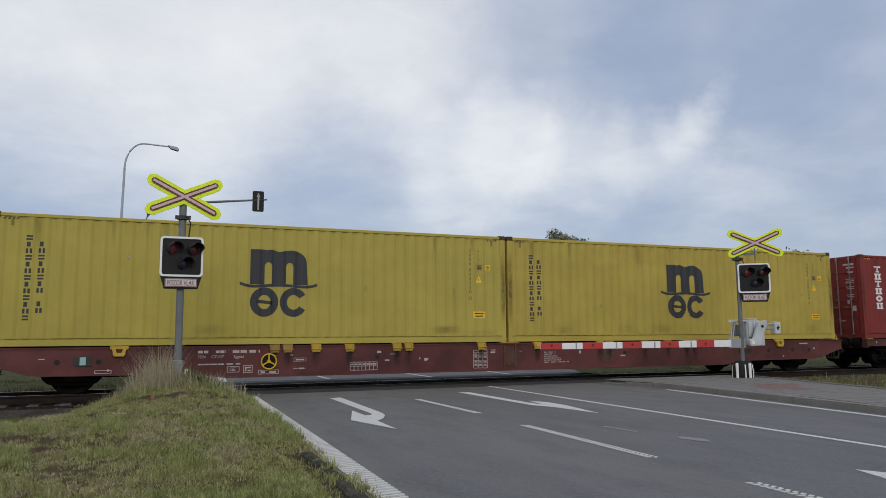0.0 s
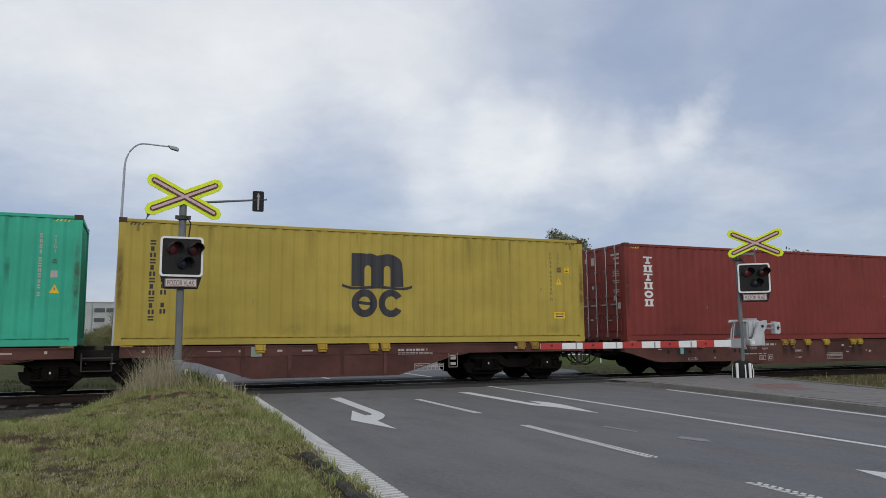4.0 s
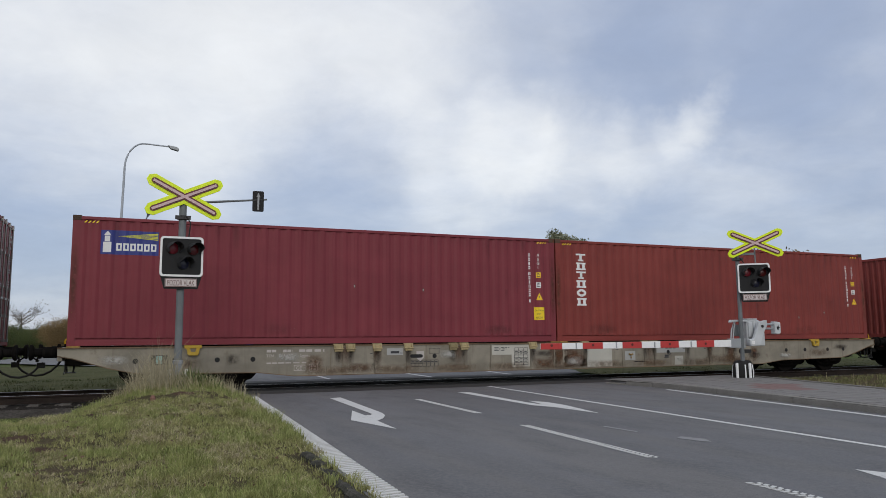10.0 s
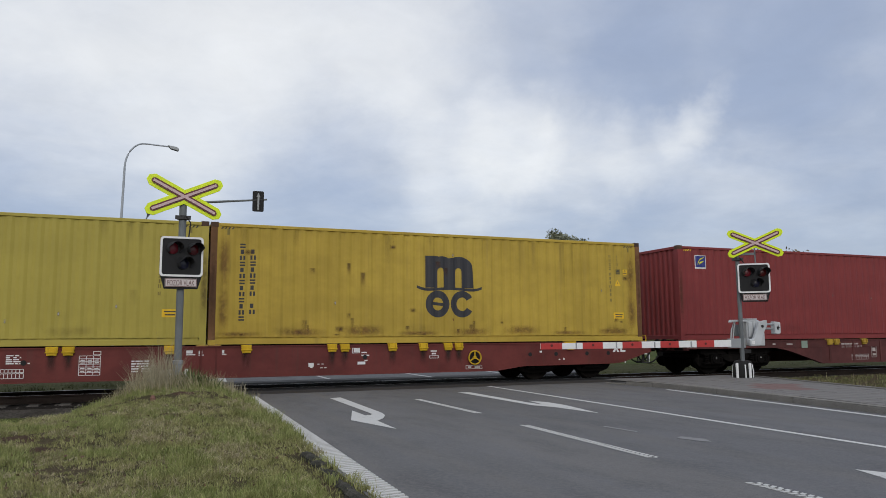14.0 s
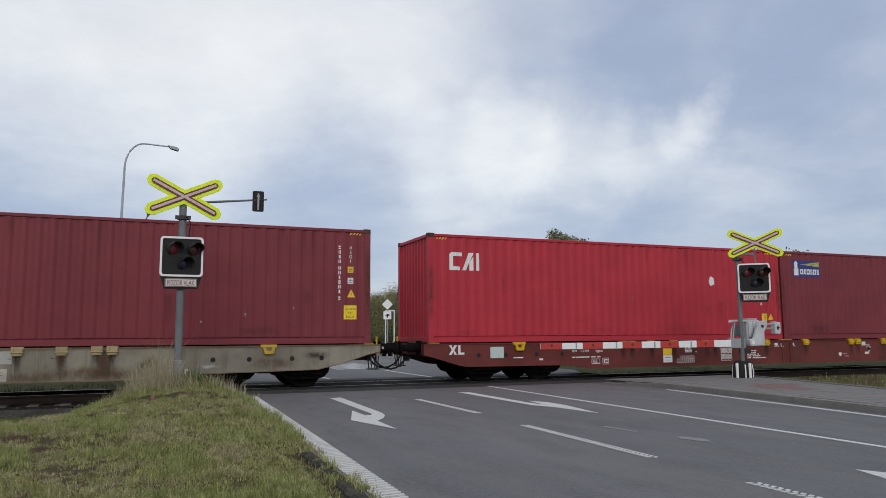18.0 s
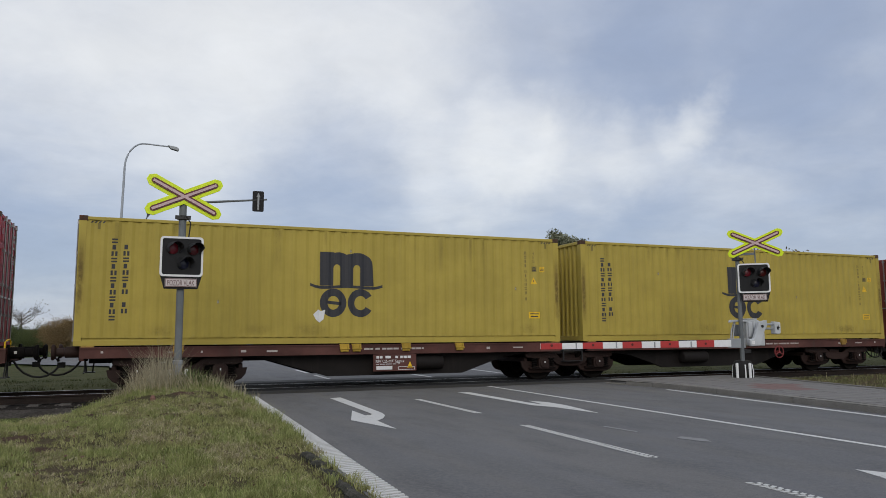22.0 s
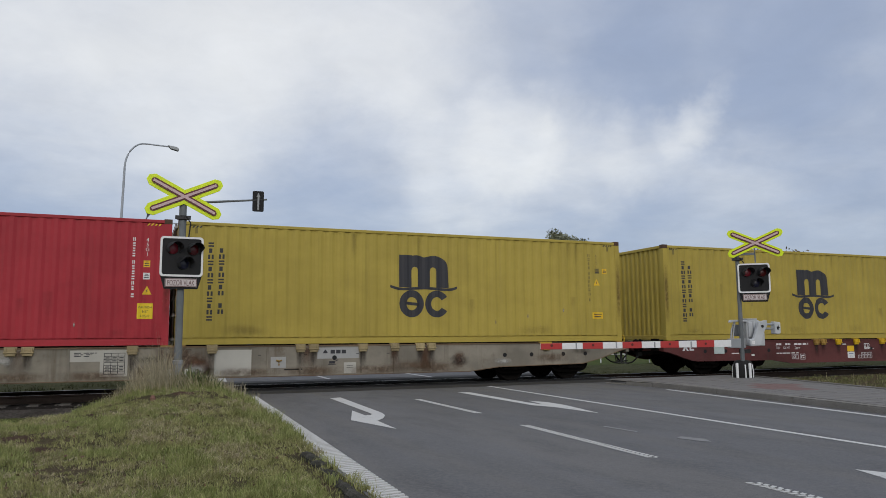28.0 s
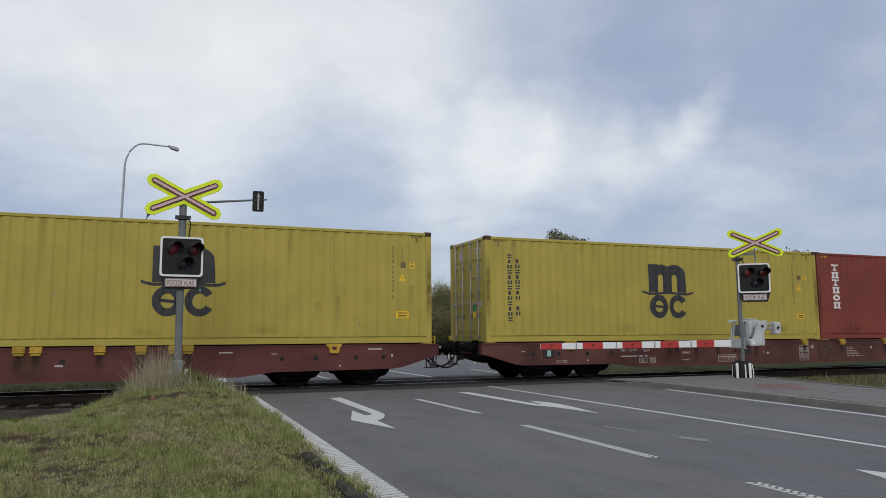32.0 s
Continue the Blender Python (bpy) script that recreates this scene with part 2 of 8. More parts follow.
CASTING_RUST = painted("dark_rusty_corner_steel", (0.085, 0.050, 0.034), 0.7, 0.2, 0.55)
YELLOW = painted("yellow_container_paint", (0.425, 0.328, 0.066), 0.5, 0.05, 0.74, streak=0.14)
YELLOW_FRESH = painted("yellow_container_paint_greenish", (0.412, 0.338, 0.070), 0.48, 0.04, 0.78, streak=0.1)
YELLOW_RUSTY = painted("yellow_container_paint_rusty", (0.46, 0.322, 0.052), 0.55, 0.08, 0.68, (0.20, 0.09, 0.03), 0.22)
YELLOW_FADED = painted("yellow_container_paint_faded", (0.45, 0.370, 0.085), 0.55, 0.07, 0.72, streak=0.16)
BROWN_RED = painted("brown_red_container_paint", (0.208, 0.041, 0.035), 0.52, 0.06, 0.75, (0.33, 0.12, 0.08), 0.12)
BROWN_RED_DARK = painted("dark_brown_red_container_paint", (0.20, 0.032, 0.028), 0.52, 0.06, 0.77, (0.33, 0.12, 0.08), 0.12)
RUST_RED = painted("rust_red_container_paint", (0.216, 0.049, 0.037), 0.55, 0.07, 0.73, (0.16, 0.05, 0.03), 0.14)
MAROON = painted("maroon_container_paint", (0.190, 0.035, 0.046), 0.5, 0.05, 0.78, streak=0.1)
CRIMSON = painted("crimson_container_paint", (0.226, 0.041, 0.041), 0.5, 0.05, 0.78, streak=0.1)
BRIGHT_RED = painted("bright_red_container_paint", (0.425, 0.031, 0.048), 0.48, 0.05, 0.78, (0.36, 0.09, 0.06), 0.1)
FADED_RED = painted("faded_red_container_paint", (0.385, 0.034, 0.046), 0.5, 0.07, 0.74, (0.30, 0.06, 0.05), 0.14)
ORANGE_RED = painted("faded_orange_red_container_paint", (0.58, 0.112, 0.080), 0.58, 0.1, 0.60, (0.36, 0.05, 0.035), 0.2, edge=0.12)
GREEN = painted("turquoise_green_container_paint", (0.045, 0.42, 0.285), 0.52, 0.06, 0.72, (0.10, 0.16, 0.09), 0.22)
GREY_PATCH = painted("grey_repaint", (0.30, 0.135, 0.125), 0.6, 0.1, 0.8, streak=0.1)
RED_PATCH = painted("dark_red_repaint", (0.34, 0.035, 0.025), 0.55, 0.08, 0.8, streak=0.05)
PINK_PATCH = painted("pink_repaint", (0.55, 0.062, 0.088), 0.55, 0.05, 0.8, streak=0.08)
TAN_PATCH = painted("tan_repaint", (0.38, 0.285, 0.085), 0.6, 0.1, 0.8, streak=0.15)
PLUM_STAIN = stain("dark_plum_stain", (0.085, 0.014, 0.024), 0.62, False)
WAGON_BROWN = painted("brown_wagon_paint", (0.100, 0.042, 0.035), 0.7, 0.2, 0.62, (0.055, 0.030, 0.023), 0.45, edge=0.15)
WAGON_MAROON = painted("maroon_wagon_paint", (0.135, 0.032, 0.028), 0.58, 0.15, 0.66, (0.07, 0.028, 0.022), 0.35, edge=0.14)
WAGON_PLUM = painted("plum_wagon_paint", (0.108, 0.035, 0.033), 0.6, 0.18, 0.64, (0.06, 0.032, 0.025), 0.42, edge=0.15)
GREY_RUSTY = painted("rusty_grey_flange_paint", (0.17, 0.115, 0.072), 0.75, 0.25, 0.55, (0.10, 0.05, 0.028), 0.4, edge=0.2)
WAGON_GREY = painted("grey_wagon_paint", (0.245, 0.221, 0.178), 0.62, 0.16, 0.56, (0.115, 0.075, 0.045), 0.6, grime=(0.10, 0.072, 0.045), edge=0.26)
# underframe and running gear near black: shade under the wagons is in these colours
WAGON_BELLY = painted("shade_darkened_underframe", (0.015, 0.0125, 0.0115), 0.75, 0.2, 0.75, (0.06, 0.03, 0.02), 0.2)
RUNNING_GEAR = painted("oily_shaded_running_gear", (0.008, 0.007, 0.0066), 0.9, 0.25, 0.68, (0.03, 0.019, 0.013), 0.2)
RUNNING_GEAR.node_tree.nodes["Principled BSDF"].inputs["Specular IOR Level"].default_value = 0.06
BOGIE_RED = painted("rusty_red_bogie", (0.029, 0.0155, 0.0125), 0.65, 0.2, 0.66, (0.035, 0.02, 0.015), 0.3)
LOCK_YELLOW = painted("yellow_lock_paint", (0.62, 0.40, 0.02), 0.5, 0.1, 0.68, (0.10, 0.06, 0.02), 0.2)
LOCK_OCHRE = painted("dull_ochre_lock_paint", (0.46, 0.305, 0.045), 0.55, 0.12, 0.64, (0.13, 0.07, 0.025), 0.3)
LOCK_PALE = painted("dirty_pale_lock_paint", (0.36, 0.29, 0.16), 0.6, 0.2, 0.58, (0.14, 0.08, 0.04), 0.3, edge=0.15)
LOCK_TAN = painted("worn_ochre_lock_paint", (0.36, 0.22, 0.055), 0.6, 0.15, 0.6, (0.12, 0.06, 0.02), 0.3)
CREAM_PANEL = painted("cream_panel_paint", (0.47, 0.455, 0.405), 0.6, 0.05, 0.74, (0.30, 0.22, 0.13), 0.12, edge=0.2)
GREY_LABEL = plain("light_grey_panel_paint", (0.36, 0.36, 0.35), 0.5)
STEEL = plain("bare_steel", (0.30, 0.29, 0.28), 0.35, 0.9)
TREAD = plain("polished_wheel_tread", (0.42, 0.41, 0.40), 0.28, 0.95)
RAIL_SIDE = painted("rusty_rail_web", (0.022, 0.015, 0.012), 0.8, 0.25, 0.6, (0.045, 0.026, 0.018), 0.2)
GALVANISED = painted("galvanised_steel", (0.32, 0.335, 0.35), 0.5, 0.08, 0.8, streak=0.1, metal=0.25)
LAMP_GREY = painted("weathered_lamp_zinc", (0.40, 0.43, 0.47), 0.6, 0.08, 0.85, streak=0.08)
POLE_GREY = painted("grey_pole_paint", (0.155, 0.168, 0.175), 0.55, 0.1, 0.8, streak=0.1)
MACHINE_GREY = painted("light_grey_machine_paint", (0.52, 0.54, 0.56), 0.5, 0.08, 0.82, streak=0.1)
DARK_STEEL = plain("dark_steel", (0.035, 0.034, 0.034), 0.5, 0.4)
BLACK = plain("black_plastic", (0.007, 0.007, 0.008), 0.75)
HOSE = plain("black_rubber", (0.010, 0.0095, 0.009), 0.85)
BLACK_PRINT = plain("charcoal_print", (0.028, 0.028, 0.034), 0.6)
WHITE_PRINT = plain("white_print", (0.72, 0.72, 0.72), 0.55)
FAINT_PRINT = plain("faded_white_print", (0.44, 0.40, 0.38), 0.6)
OLIVE_PRINT = plain("faint_olive_print", (0.20, 0.155, 0.03), 0.6)
LABEL_YELLOW = plain("yellow_label", (0.82, 0.58, 0.015), 0.5)
LABEL_AMBER = plain("amber_label", (0.80, 0.50, 0.014), 0.5)
BLUE_PRINT = plain("navy_blue_print", (0.02, 0.03, 0.20), 0.5)
LIME_PRINT = plain("lime_yellow_print", (0.68, 0.66, 0.05), 0.5)
CARD_PALE = plain("pale_green_card_plate", (0.50, 0.58, 0.56), 0.5)
DOOR_GREEN = plain("green_door_notice", (0.04, 0.26, 0.13), 0.5)
CARD_GREEN = plain("grey_green_card_box", (0.24, 0.30, 0.25), 0.55)
GREEN_CARD = plain("turquoise_card", (0.27, 0.45, 0.42), 0.5)
WHITE_PAINT = plain("white_paint", (0.78, 0.78, 0.78), 0.45)
BARRIER_RED = plain("red_reflective_sheet", (0.45, 0.038, 0.035), 0.4)
CROSS_LIME = plain("fluorescent_yellow_sheet", (0.72, 0.88, 0.0), 0.4, vary=0.04)
CROSS_RED = plain("dull_red_sheet", (0.115, 0.018, 0.015), 0.4)
CROSS_WHITE = plain("pinkish_white_sheet", (0.60, 0.42, 0.43), 0.4)
PLATE_PINK = plain("pinkish_plate", (0.62, 0.56, 0.55), 0.5)
PLATE_TEXT = plain("faded_red_text", (0.14, 0.065, 0.06), 0.5)
LAMP_RED = plain("red_signal_lens", (0.09, 0.006, 0.012), 0.35, glow=0.11)
LAMP_RED_DIM = plain("dark_red_signal_lens", (0.05, 0.003, 0.004), 0.3, glow=0.06)
LAMP_RED_LIT = plain("lit_red_signal_lens", (0.28, 0.005, 0.010), 0.25, glow=0.9)
LAMP_BLUE = plain("dark_blue_lens", (0.010, 0.011, 0.030), 0.3)
ASPHALT = asphalt_material("asphalt", (0.099, 0.101, 0.109))
# oil staining plus the train's shadow, both put into the asphalt colour
ASPHALT_DARK = asphalt_material("oily_shaded_asphalt", (0.022, 0.022, 0.023))
MARKING = worn_marking("white_road_marking", (0.54, 0.54, 0.53))
MARKING_FAINT = worn_marking("worn_road_marking", (0.20, 0.20, 0.205))
PAVERS = ground_mix("grey_paving", ((0.18, 0.172, 0.170), (0.22, 0.212, 0.205), (0.14, 0.135, 0.13)), 1.2, fine=30.0, relief=0.3, distance=0.01)
TACTILE = ground_mix("red_tactile_paving", ((0.190, 0.128, 0.122), (0.225, 0.150, 0.142), (0.155, 0.108, 0.102)), 2.0, fine=40.0, relief=0.4, distance=0.01)
CONCRETE = ground_mix("grey_kerb_concrete", ((0.205, 0.197, 0.18), (0.26, 0.248, 0.23), (0.145, 0.138, 0.13)), 3.0, fine=50.0, relief=0.4, distance=0.008)
OLD_STONE = ground_mix("old_mossy_kerb_stone", ((0.050, 0.048, 0.042), (0.085, 0.080, 0.070), (0.028, 0.030, 0.020)), 9.0, fine=45.0, relief=0.6, distance=0.015)
# black rubber, darkened further to carry the shadow under the train
PANEL_RUBBER = ground_mix("black_crossing_rubber", ((0.020, 0.020, 0.020), (0.030, 0.029, 0.029), (0.014, 0.014, 0.014)), 2.0, fine=60.0, relief=0.3, distance=0.006)
SHOULDER = ground_mix("grey_ballast_shoulder", ((0.060, 0.054, 0.048), (0.095, 0.086, 0.077), (0.034, 0.030, 0.027)), 2.5, fine=22.0, relief=1.0, distance=0.05)
BALLAST = ground_mix("grey_brown_ballast", ((0.11, 0.098, 0.088), (0.17, 0.155, 0.14), (0.06, 0.052, 0.047)), 2.5, fine=26.0, relief=1.0, distance=0.05)
SLEEPER = ground_mix("dark_concrete_sleeper", ((0.10, 0.09, 0.08), (0.14, 0.13, 0.12), (0.07, 0.06, 0.055)), 3.0)
SOIL = ground_mix("grassy_soil", ((0.070, 0.060, 0.030), (0.105, 0.080, 0.048), (0.036, 0.032, 0.018)), 1.4, fine=38.0, relief=1.0, distance=0.03)
EARTH = ground_mix("bare_brown_earth", ((0.075, 0.045, 0.031), (0.115, 0.070, 0.050), (0.038, 0.025, 0.018)), 3.0, fine=34.0, relief=1.0, distance=0.03)
# ballast bed, much darker than the loose stones
DARK_BED = ground_mix("dark_brown_ballast", ((0.026, 0.022, 0.019), (0.040, 0.034, 0.030), (0.016, 0.014, 0.012)), 2.5, fine=26.0, relief=1.0, distance=0.05)
# verge seen under the wagons; their shade is part of this colour
DARK_VERGE = ground_mix("shaded_rank_verge", ((0.055, 0.064, 0.022), (0.090, 0.088, 0.037), (0.034, 0.035, 0.016)), 1.2, fine=14.0, relief=0.8, distance=0.06)
FIELD = ground_mix("meadow_grass", ((0.052, 0.076, 0.016), (0.085, 0.100, 0.028), (0.036, 0.048, 0.013)), 0.35, fine=6.0, relief=0.8, distance=0.06)
GRASS = grass_material("green_grass_blades", (0.195, 0.210, 0.068), (0.45, 0.435, 0.20), (0.30, 0.255, 0.125))
GRASS_LUSH = grass_material("lush_grass_blades", (0.165, 0.205, 0.055), (0.40, 0.42, 0.17), (0.30, 0.28, 0.13))
# grass blades darkened in colour for the shade beneath the train
GRASS_DARK = leaf_material("shade_dark_rank_grass", (0.045, 0.060, 0.020), (0.115, 0.120, 0.045))
GRASS_ROUGH = grass_material("rough_dull_grass", (0.105, 0.118, 0.042), (0.27, 0.265, 0.125), (0.21, 0.185, 0.10))
GRASS_DRY = grass_material("dry_grass_stalks", (0.28, 0.245, 0.13), (0.58, 0.52, 0.34), (0.27, 0.215, 0.12))
GRASS_GREY = leaf_material("grey_dead_stalks", (0.29, 0.255, 0.165), (0.52, 0.465, 0.33))
DEAD_LEAF = leaf_material("brown_dead_leaves", (0.09, 0.055, 0.035), (0.20, 0.12, 0.07))
# greyed and lightened so the leaf colour itself carries the haze
LEAF_SOFT = leaf_material("haze_paled_green_leaves", (0.185, 0.20, 0.13), (0.30, 0.305, 0.21))
LEAF_OLIVE = leaf_material("olive_autumn_leaves", (0.178, 0.180, 0.090), (0.30, 0.28, 0.135))
LEAF_RUST = leaf_material("orange_brown_leaves", (0.20, 0.14, 0.068), (0.31, 0.215, 0.10))
LEAF_GREEN = leaf_material("dark_green_leaves", (0.07, 0.095, 0.035), (0.14, 0.16, 0.06))
LEAF_PINE = leaf_material("dark_conifer_needles", (0.012, 0.026, 0.014), (0.03, 0.05, 0.025))
LEAF_GREY = leaf_material("grey_birch_twigs", (0.15, 0.13, 0.10), (0.24, 0.21, 0.15))
BARK = ground_mix("grey_brown_bark", ((0.10, 0.085, 0.07), (0.15, 0.13, 0.11), (0.06, 0.05, 0.042)), 3.0, fine=20.0, relief=0.8, distance=0.02)
BRICK_RED = ground_mix("weathered_brick", ((0.20, 0.105, 0.085), (0.25, 0.135, 0.11), (0.15, 0.08, 0.065)), 0.6, fine=4.0, relief=0.3)
HALL_GREY = painted("pale_grey_cladding", (0.40, 0.42, 0.43), 0.6, 0.05, 0.85)
HALL_ROOF = plain("grey_roof_sheet", (0.27, 0.28, 0.29), 0.6)
WINDOW_DARK = plain("dark_window_glass", (0.05, 0.06, 0.07), 0.15)
TOWER_WHITE = plain("white_tower_paint", (0.74, 0.75, 0.77), 0.5, vary=0.05, scale=0.6)
TOWER_GREY = plain("grey_tower_cap", (0.33, 0.34, 0.36), 0.5)
TOWER_RED = plain("red_tower_cap", (0.36, 0.055, 0.06), 0.5)
SIGN_BLUE = plain("blue_sign_sheet", (0.02, 0.10, 0.45), 0.35)
# distance haze is mixed into the hill colour as bluish grey
HILL = plain("haze_tinted_hill", (0.115, 0.13, 0.145), 0.95, vary=0.2, scale=0.02)


# ---- mesh building ----
class Shape:
    """Collects solids in one mesh."""

    def __init__(self):
        self.v, self.f = [], []

    def add(self, verts, faces):
        n = len(self.v)
        self.v += [tuple(p) for p in verts]
        self.f += [tuple(n + i for i in f) for f in faces]
        return self

    def box(self, x0, y0, z0, x1, y1, z1):
        return self.add([(x, y, z) for z in (z0, z1) for y in (y0, y1) for x in (x0, x1)],
                        [(0, 2, 3, 1), (4, 5, 7, 6), (0, 1, 5, 4), (2, 6, 7, 3), (0, 4, 6, 2), (1, 3, 7, 5)])

    def prism(self, outline, a, b, axis="y"):
        """A flat outline pushed from a to b along an axis; outline in the two other axes."""
        put = {"x": lambda p, d: (d, p[0], p[1]), "y": lambda p, d: (p[0], d, p[1]), "z": lambda p, d: (p[0], p[1], d)}[axis]
        n = len(outline)
        return self.add([put(p, d) for d in (a, b) for p in outline],
                        [tuple(range(n)), tuple(range(2 * n - 1, n - 1, -1))] + [(i, (i + 1) % n, n + (i + 1) % n, n + i) for i in range(n)])

    def pipe(self, points, radius, sides=10, end_radius=None):
        """A round bar along a line of points, tapering to end_radius."""
        pts = [Vector(p) for p in points]
        n = len(pts)
        verts, faces = [], []
        for i, p in enumerate(pts):
            d = (pts[min(i + 1, n - 1)] - pts[max(i - 1, 0)]).normalized()
            side = d.cross(Vector((0, 0, 1)) if abs(d.z) < 0.9 else Vector((1, 0, 0))).normalized()
            top = d.cross(side)
            r = radius if end_radius is None else radius + (end_radius - radius) * i / (n - 1)
            verts += [p + side * (r * math.cos(k * math.tau / sides)) + top * (r * math.sin(k * math.tau / sides)) for k in range(sides)]
        for i in range(n - 1):
            faces += [(i * sides + k, i * sides + (k + 1) % sides, (i + 1) * sides + (k + 1) % sides, (i + 1) * sides + k) for k in range(sides)]
        faces += [tuple(range(sides - 1, -1, -1)), tuple(range((n - 1) * sides, n * sides))]
        return self.add(verts, faces)

    def lathe(self, profile, sides=24, axis="y", centre=(0, 0, 0)):
        """Turns (radius, height) pairs round an axis."""
        verts, faces = [], []
        n = len(profile)
        for r, h in profile:
            for k in range(sides):
                a = k * math.tau / sides
                c, s = r * math.cos(a), r * math.sin(a)
                p = {"y": (c, h, s), "z": (c, s, h), "x": (h, c, s)}[axis]
                verts.append(tuple(p[j] + centre[j] for j in range(3)))
        for i in range(n - 1):
            faces += [(i * sides + k, i * sides + (k + 1) % sides, (i + 1) * sides + (k + 1) % sides, (i + 1) * sides + k) for k in range(sides)]
        faces += [tuple(range(sides)), tuple(range(n * sides - 1, (n - 1) * sides - 1, -1))]
        return self.add(verts, faces)

    def mesh(self, name, mat, bevel=0.0, smooth=False):
        me = bpy.data.meshes.new(name)
        bm = bmesh.new()
        me.from_pydata(self.v, [], self.f)
        bm.from_mesh(me)
        bmesh.ops.recalc_face_normals(bm, faces=bm.faces)
        if bevel:
            edges = [e for e in bm.edges if len(e.link_faces) == 2 and e.calc_face_angle(0) > 0.6]
            bmesh.ops.bevel(bm, geom=edges, offset=bevel, segments=1, affect="EDGES", clamp_overlap=True)
        bm.to_mesh(me)
        bm.free()
        me.materials.append(mat)
        if smooth:
            me.polygons.foreach_set("use_smooth", [True] * len(me.polygons))
            me.set_sharp_from_angle(angle=radians(40))
        return me


MESHES = {}


def cached(name, mat, build, bevel=0.0, smooth=False, key=None):
    """One mesh for all alike parts of one material."""
    k = (key or name, mat.name)
    if k not in MESHES:
        shape = Shape()
        build(shape)
        MESHES[k] = shape.mesh(name, mat, bevel, smooth)
    return MESHES[k]


def part(name, mesh, parent=None, label="", at=None):
    ob = new(name, mesh)
    ob.parent = parent
    if at is not None:
        ob.matrix_basis = at if isinstance(at, Matrix) else Matrix.Translation(at)
    return tagged(ob, label)


def thing(name, label, category, group="", at=None):
    ob = new(name)
    ob.empty_display_size = 0.3
    if at is not None:
        ob.matrix_basis = at if isinstance(at, Matrix) else Matrix.Translation(at)
    return tagged(ob, label, category, group)


def structure(name, mesh, label, parent=None, category="", at=None):
    ob = part(name, mesh, parent, label, at)
    return tagged(ob, "", category, "", "structure")


def raw_mesh(name, verts, faces, mats):
    me = bpy.data.meshes.new(name)
    me.from_pydata(verts, [], faces)
    for m in mats if isinstance(mats, (list, tuple)) else [mats]:
        me.materials.append(m)
    return me


# ---- flat outlines for prints and signs ----
def rect(x0, z0, x1, z1):
    return [(x0, z0), (x1, z0), (x1, z1), (x0, z1)]


def ring(cx, cz, rx, rz, w, a0, a1, n=14):
    """A bent band as a row of four-sided pieces."""
    out = []
    for i in range(n):
        p, q = (radians(a0 + (a1 - a0) * k / n) for k in (i, i + 1))
        out.append([(cx + (rx - k) * math.cos(a), cz + (rz - k) * math.sin(a)) for a, k in ((p, 0), (q, 0), (q, w), (p, w))])
    return out


def arc(cx, cz, rx, rz, a0, a1, n=8):
    return [(cx + rx * math.cos(radians(a0 + (a1 - a0) * k / n)), cz + rz * math.sin(radians(a0 + (a1 - a0) * k / n))) for k in range(n + 1)]


def rounded(x0, z0, x1, z1, r, n=4):
    out = []
    for cx, cz, a in ((x1 - r, z0 + r, -90), (x1 - r, z1 - r, 0), (x0 + r, z1 - r, 90), (x0 + r, z0 + r, 180)):
        out += arc(cx, cz, r, r, a, a + 90, n)
    return out


LETTERS = {}


def lettering(text, height, x=0.0, z=0.0, stacked=0.0, centre=False):
    """Outlines of readable words in the built-in font; stacked: the step down from letter to letter."""
    polys = []
    for i, word in enumerate(text if stacked else [text]):
        if word not in LETTERS:
            curve = bpy.data.curves.new("letters", "FONT")
            curve.body, curve.resolution_u = word, 3
            ob = bpy.data.objects.new("letters", curve)
            me = bpy.data.meshes.new_from_object(ob)
            LETTERS[word] = [[tuple(me.vertices[v].co[:2]) for v in p.vertices] for p in me.polygons]
            bpy.data.objects.remove(ob)
            bpy.data.curves.remove(curve)
        source = LETTERS[word]
        if not source:
            continue
        xs = [p[0] for q in source for p in q]
        mid = (min(xs) + max(xs)) / 2 if stacked or centre else 0
        k = height / 0.72
        polys += [[(x + (p[0] - mid) * k, z - i * stacked + p[1] * k) for p in q] for q in source]
    return polys


# ---- the ground, the road and the railway ----
def verge_height(x, y):
    h = 0.30 * math.exp(-((x - 0.8) / 1.9) ** 2 - ((y + 5.0) / 2.6) ** 2)
    h += 0.10 * math.exp(-((x + 0.5) / 2.2) ** 2 - ((y + 9.0) / 2.5) ** 2)
    h -= 0.10 * max(0.0, min(1.0, (-x - 1.5) / 3))
    h += 0.05 * noise.noise((x * 0.8, y * 0.8, 0)) + 0.03 * noise.noise((x * 2.4, y * 2.4, 5))
    fade = max(0.0, min(1.0, (-1.9 - y) / 1.6)) * max(0.0, min(1.0, (edge_x(y) - 0.12 - x) / 0.5))
    low = -0.2 * max(0.0, min(1.0, (y + 3.4) / 1.4)) * max(0.0, min(1.0, (1.9 - x) / 0.5))
    dip = max(0.0, min(1.0, (0.4 - x) / 2.2)) * max(0.0, min(1.0, (y + 8.2) / 3.2))
    low -= 0.36 * dip * dip * (3 - 2 * dip)
    return 0.01 + h * fade * (1 - 0.7 * dip) + max(low, -0.40) + 0.015 * noise.noise((x * 6, y * 6, 2))


def edge_x(y):
    """The left edge of the tarmac."""
    return 2.15 + 0.0445 * (y + 3.4)


def axis_x(base, y):
    return base + 0.058 * y


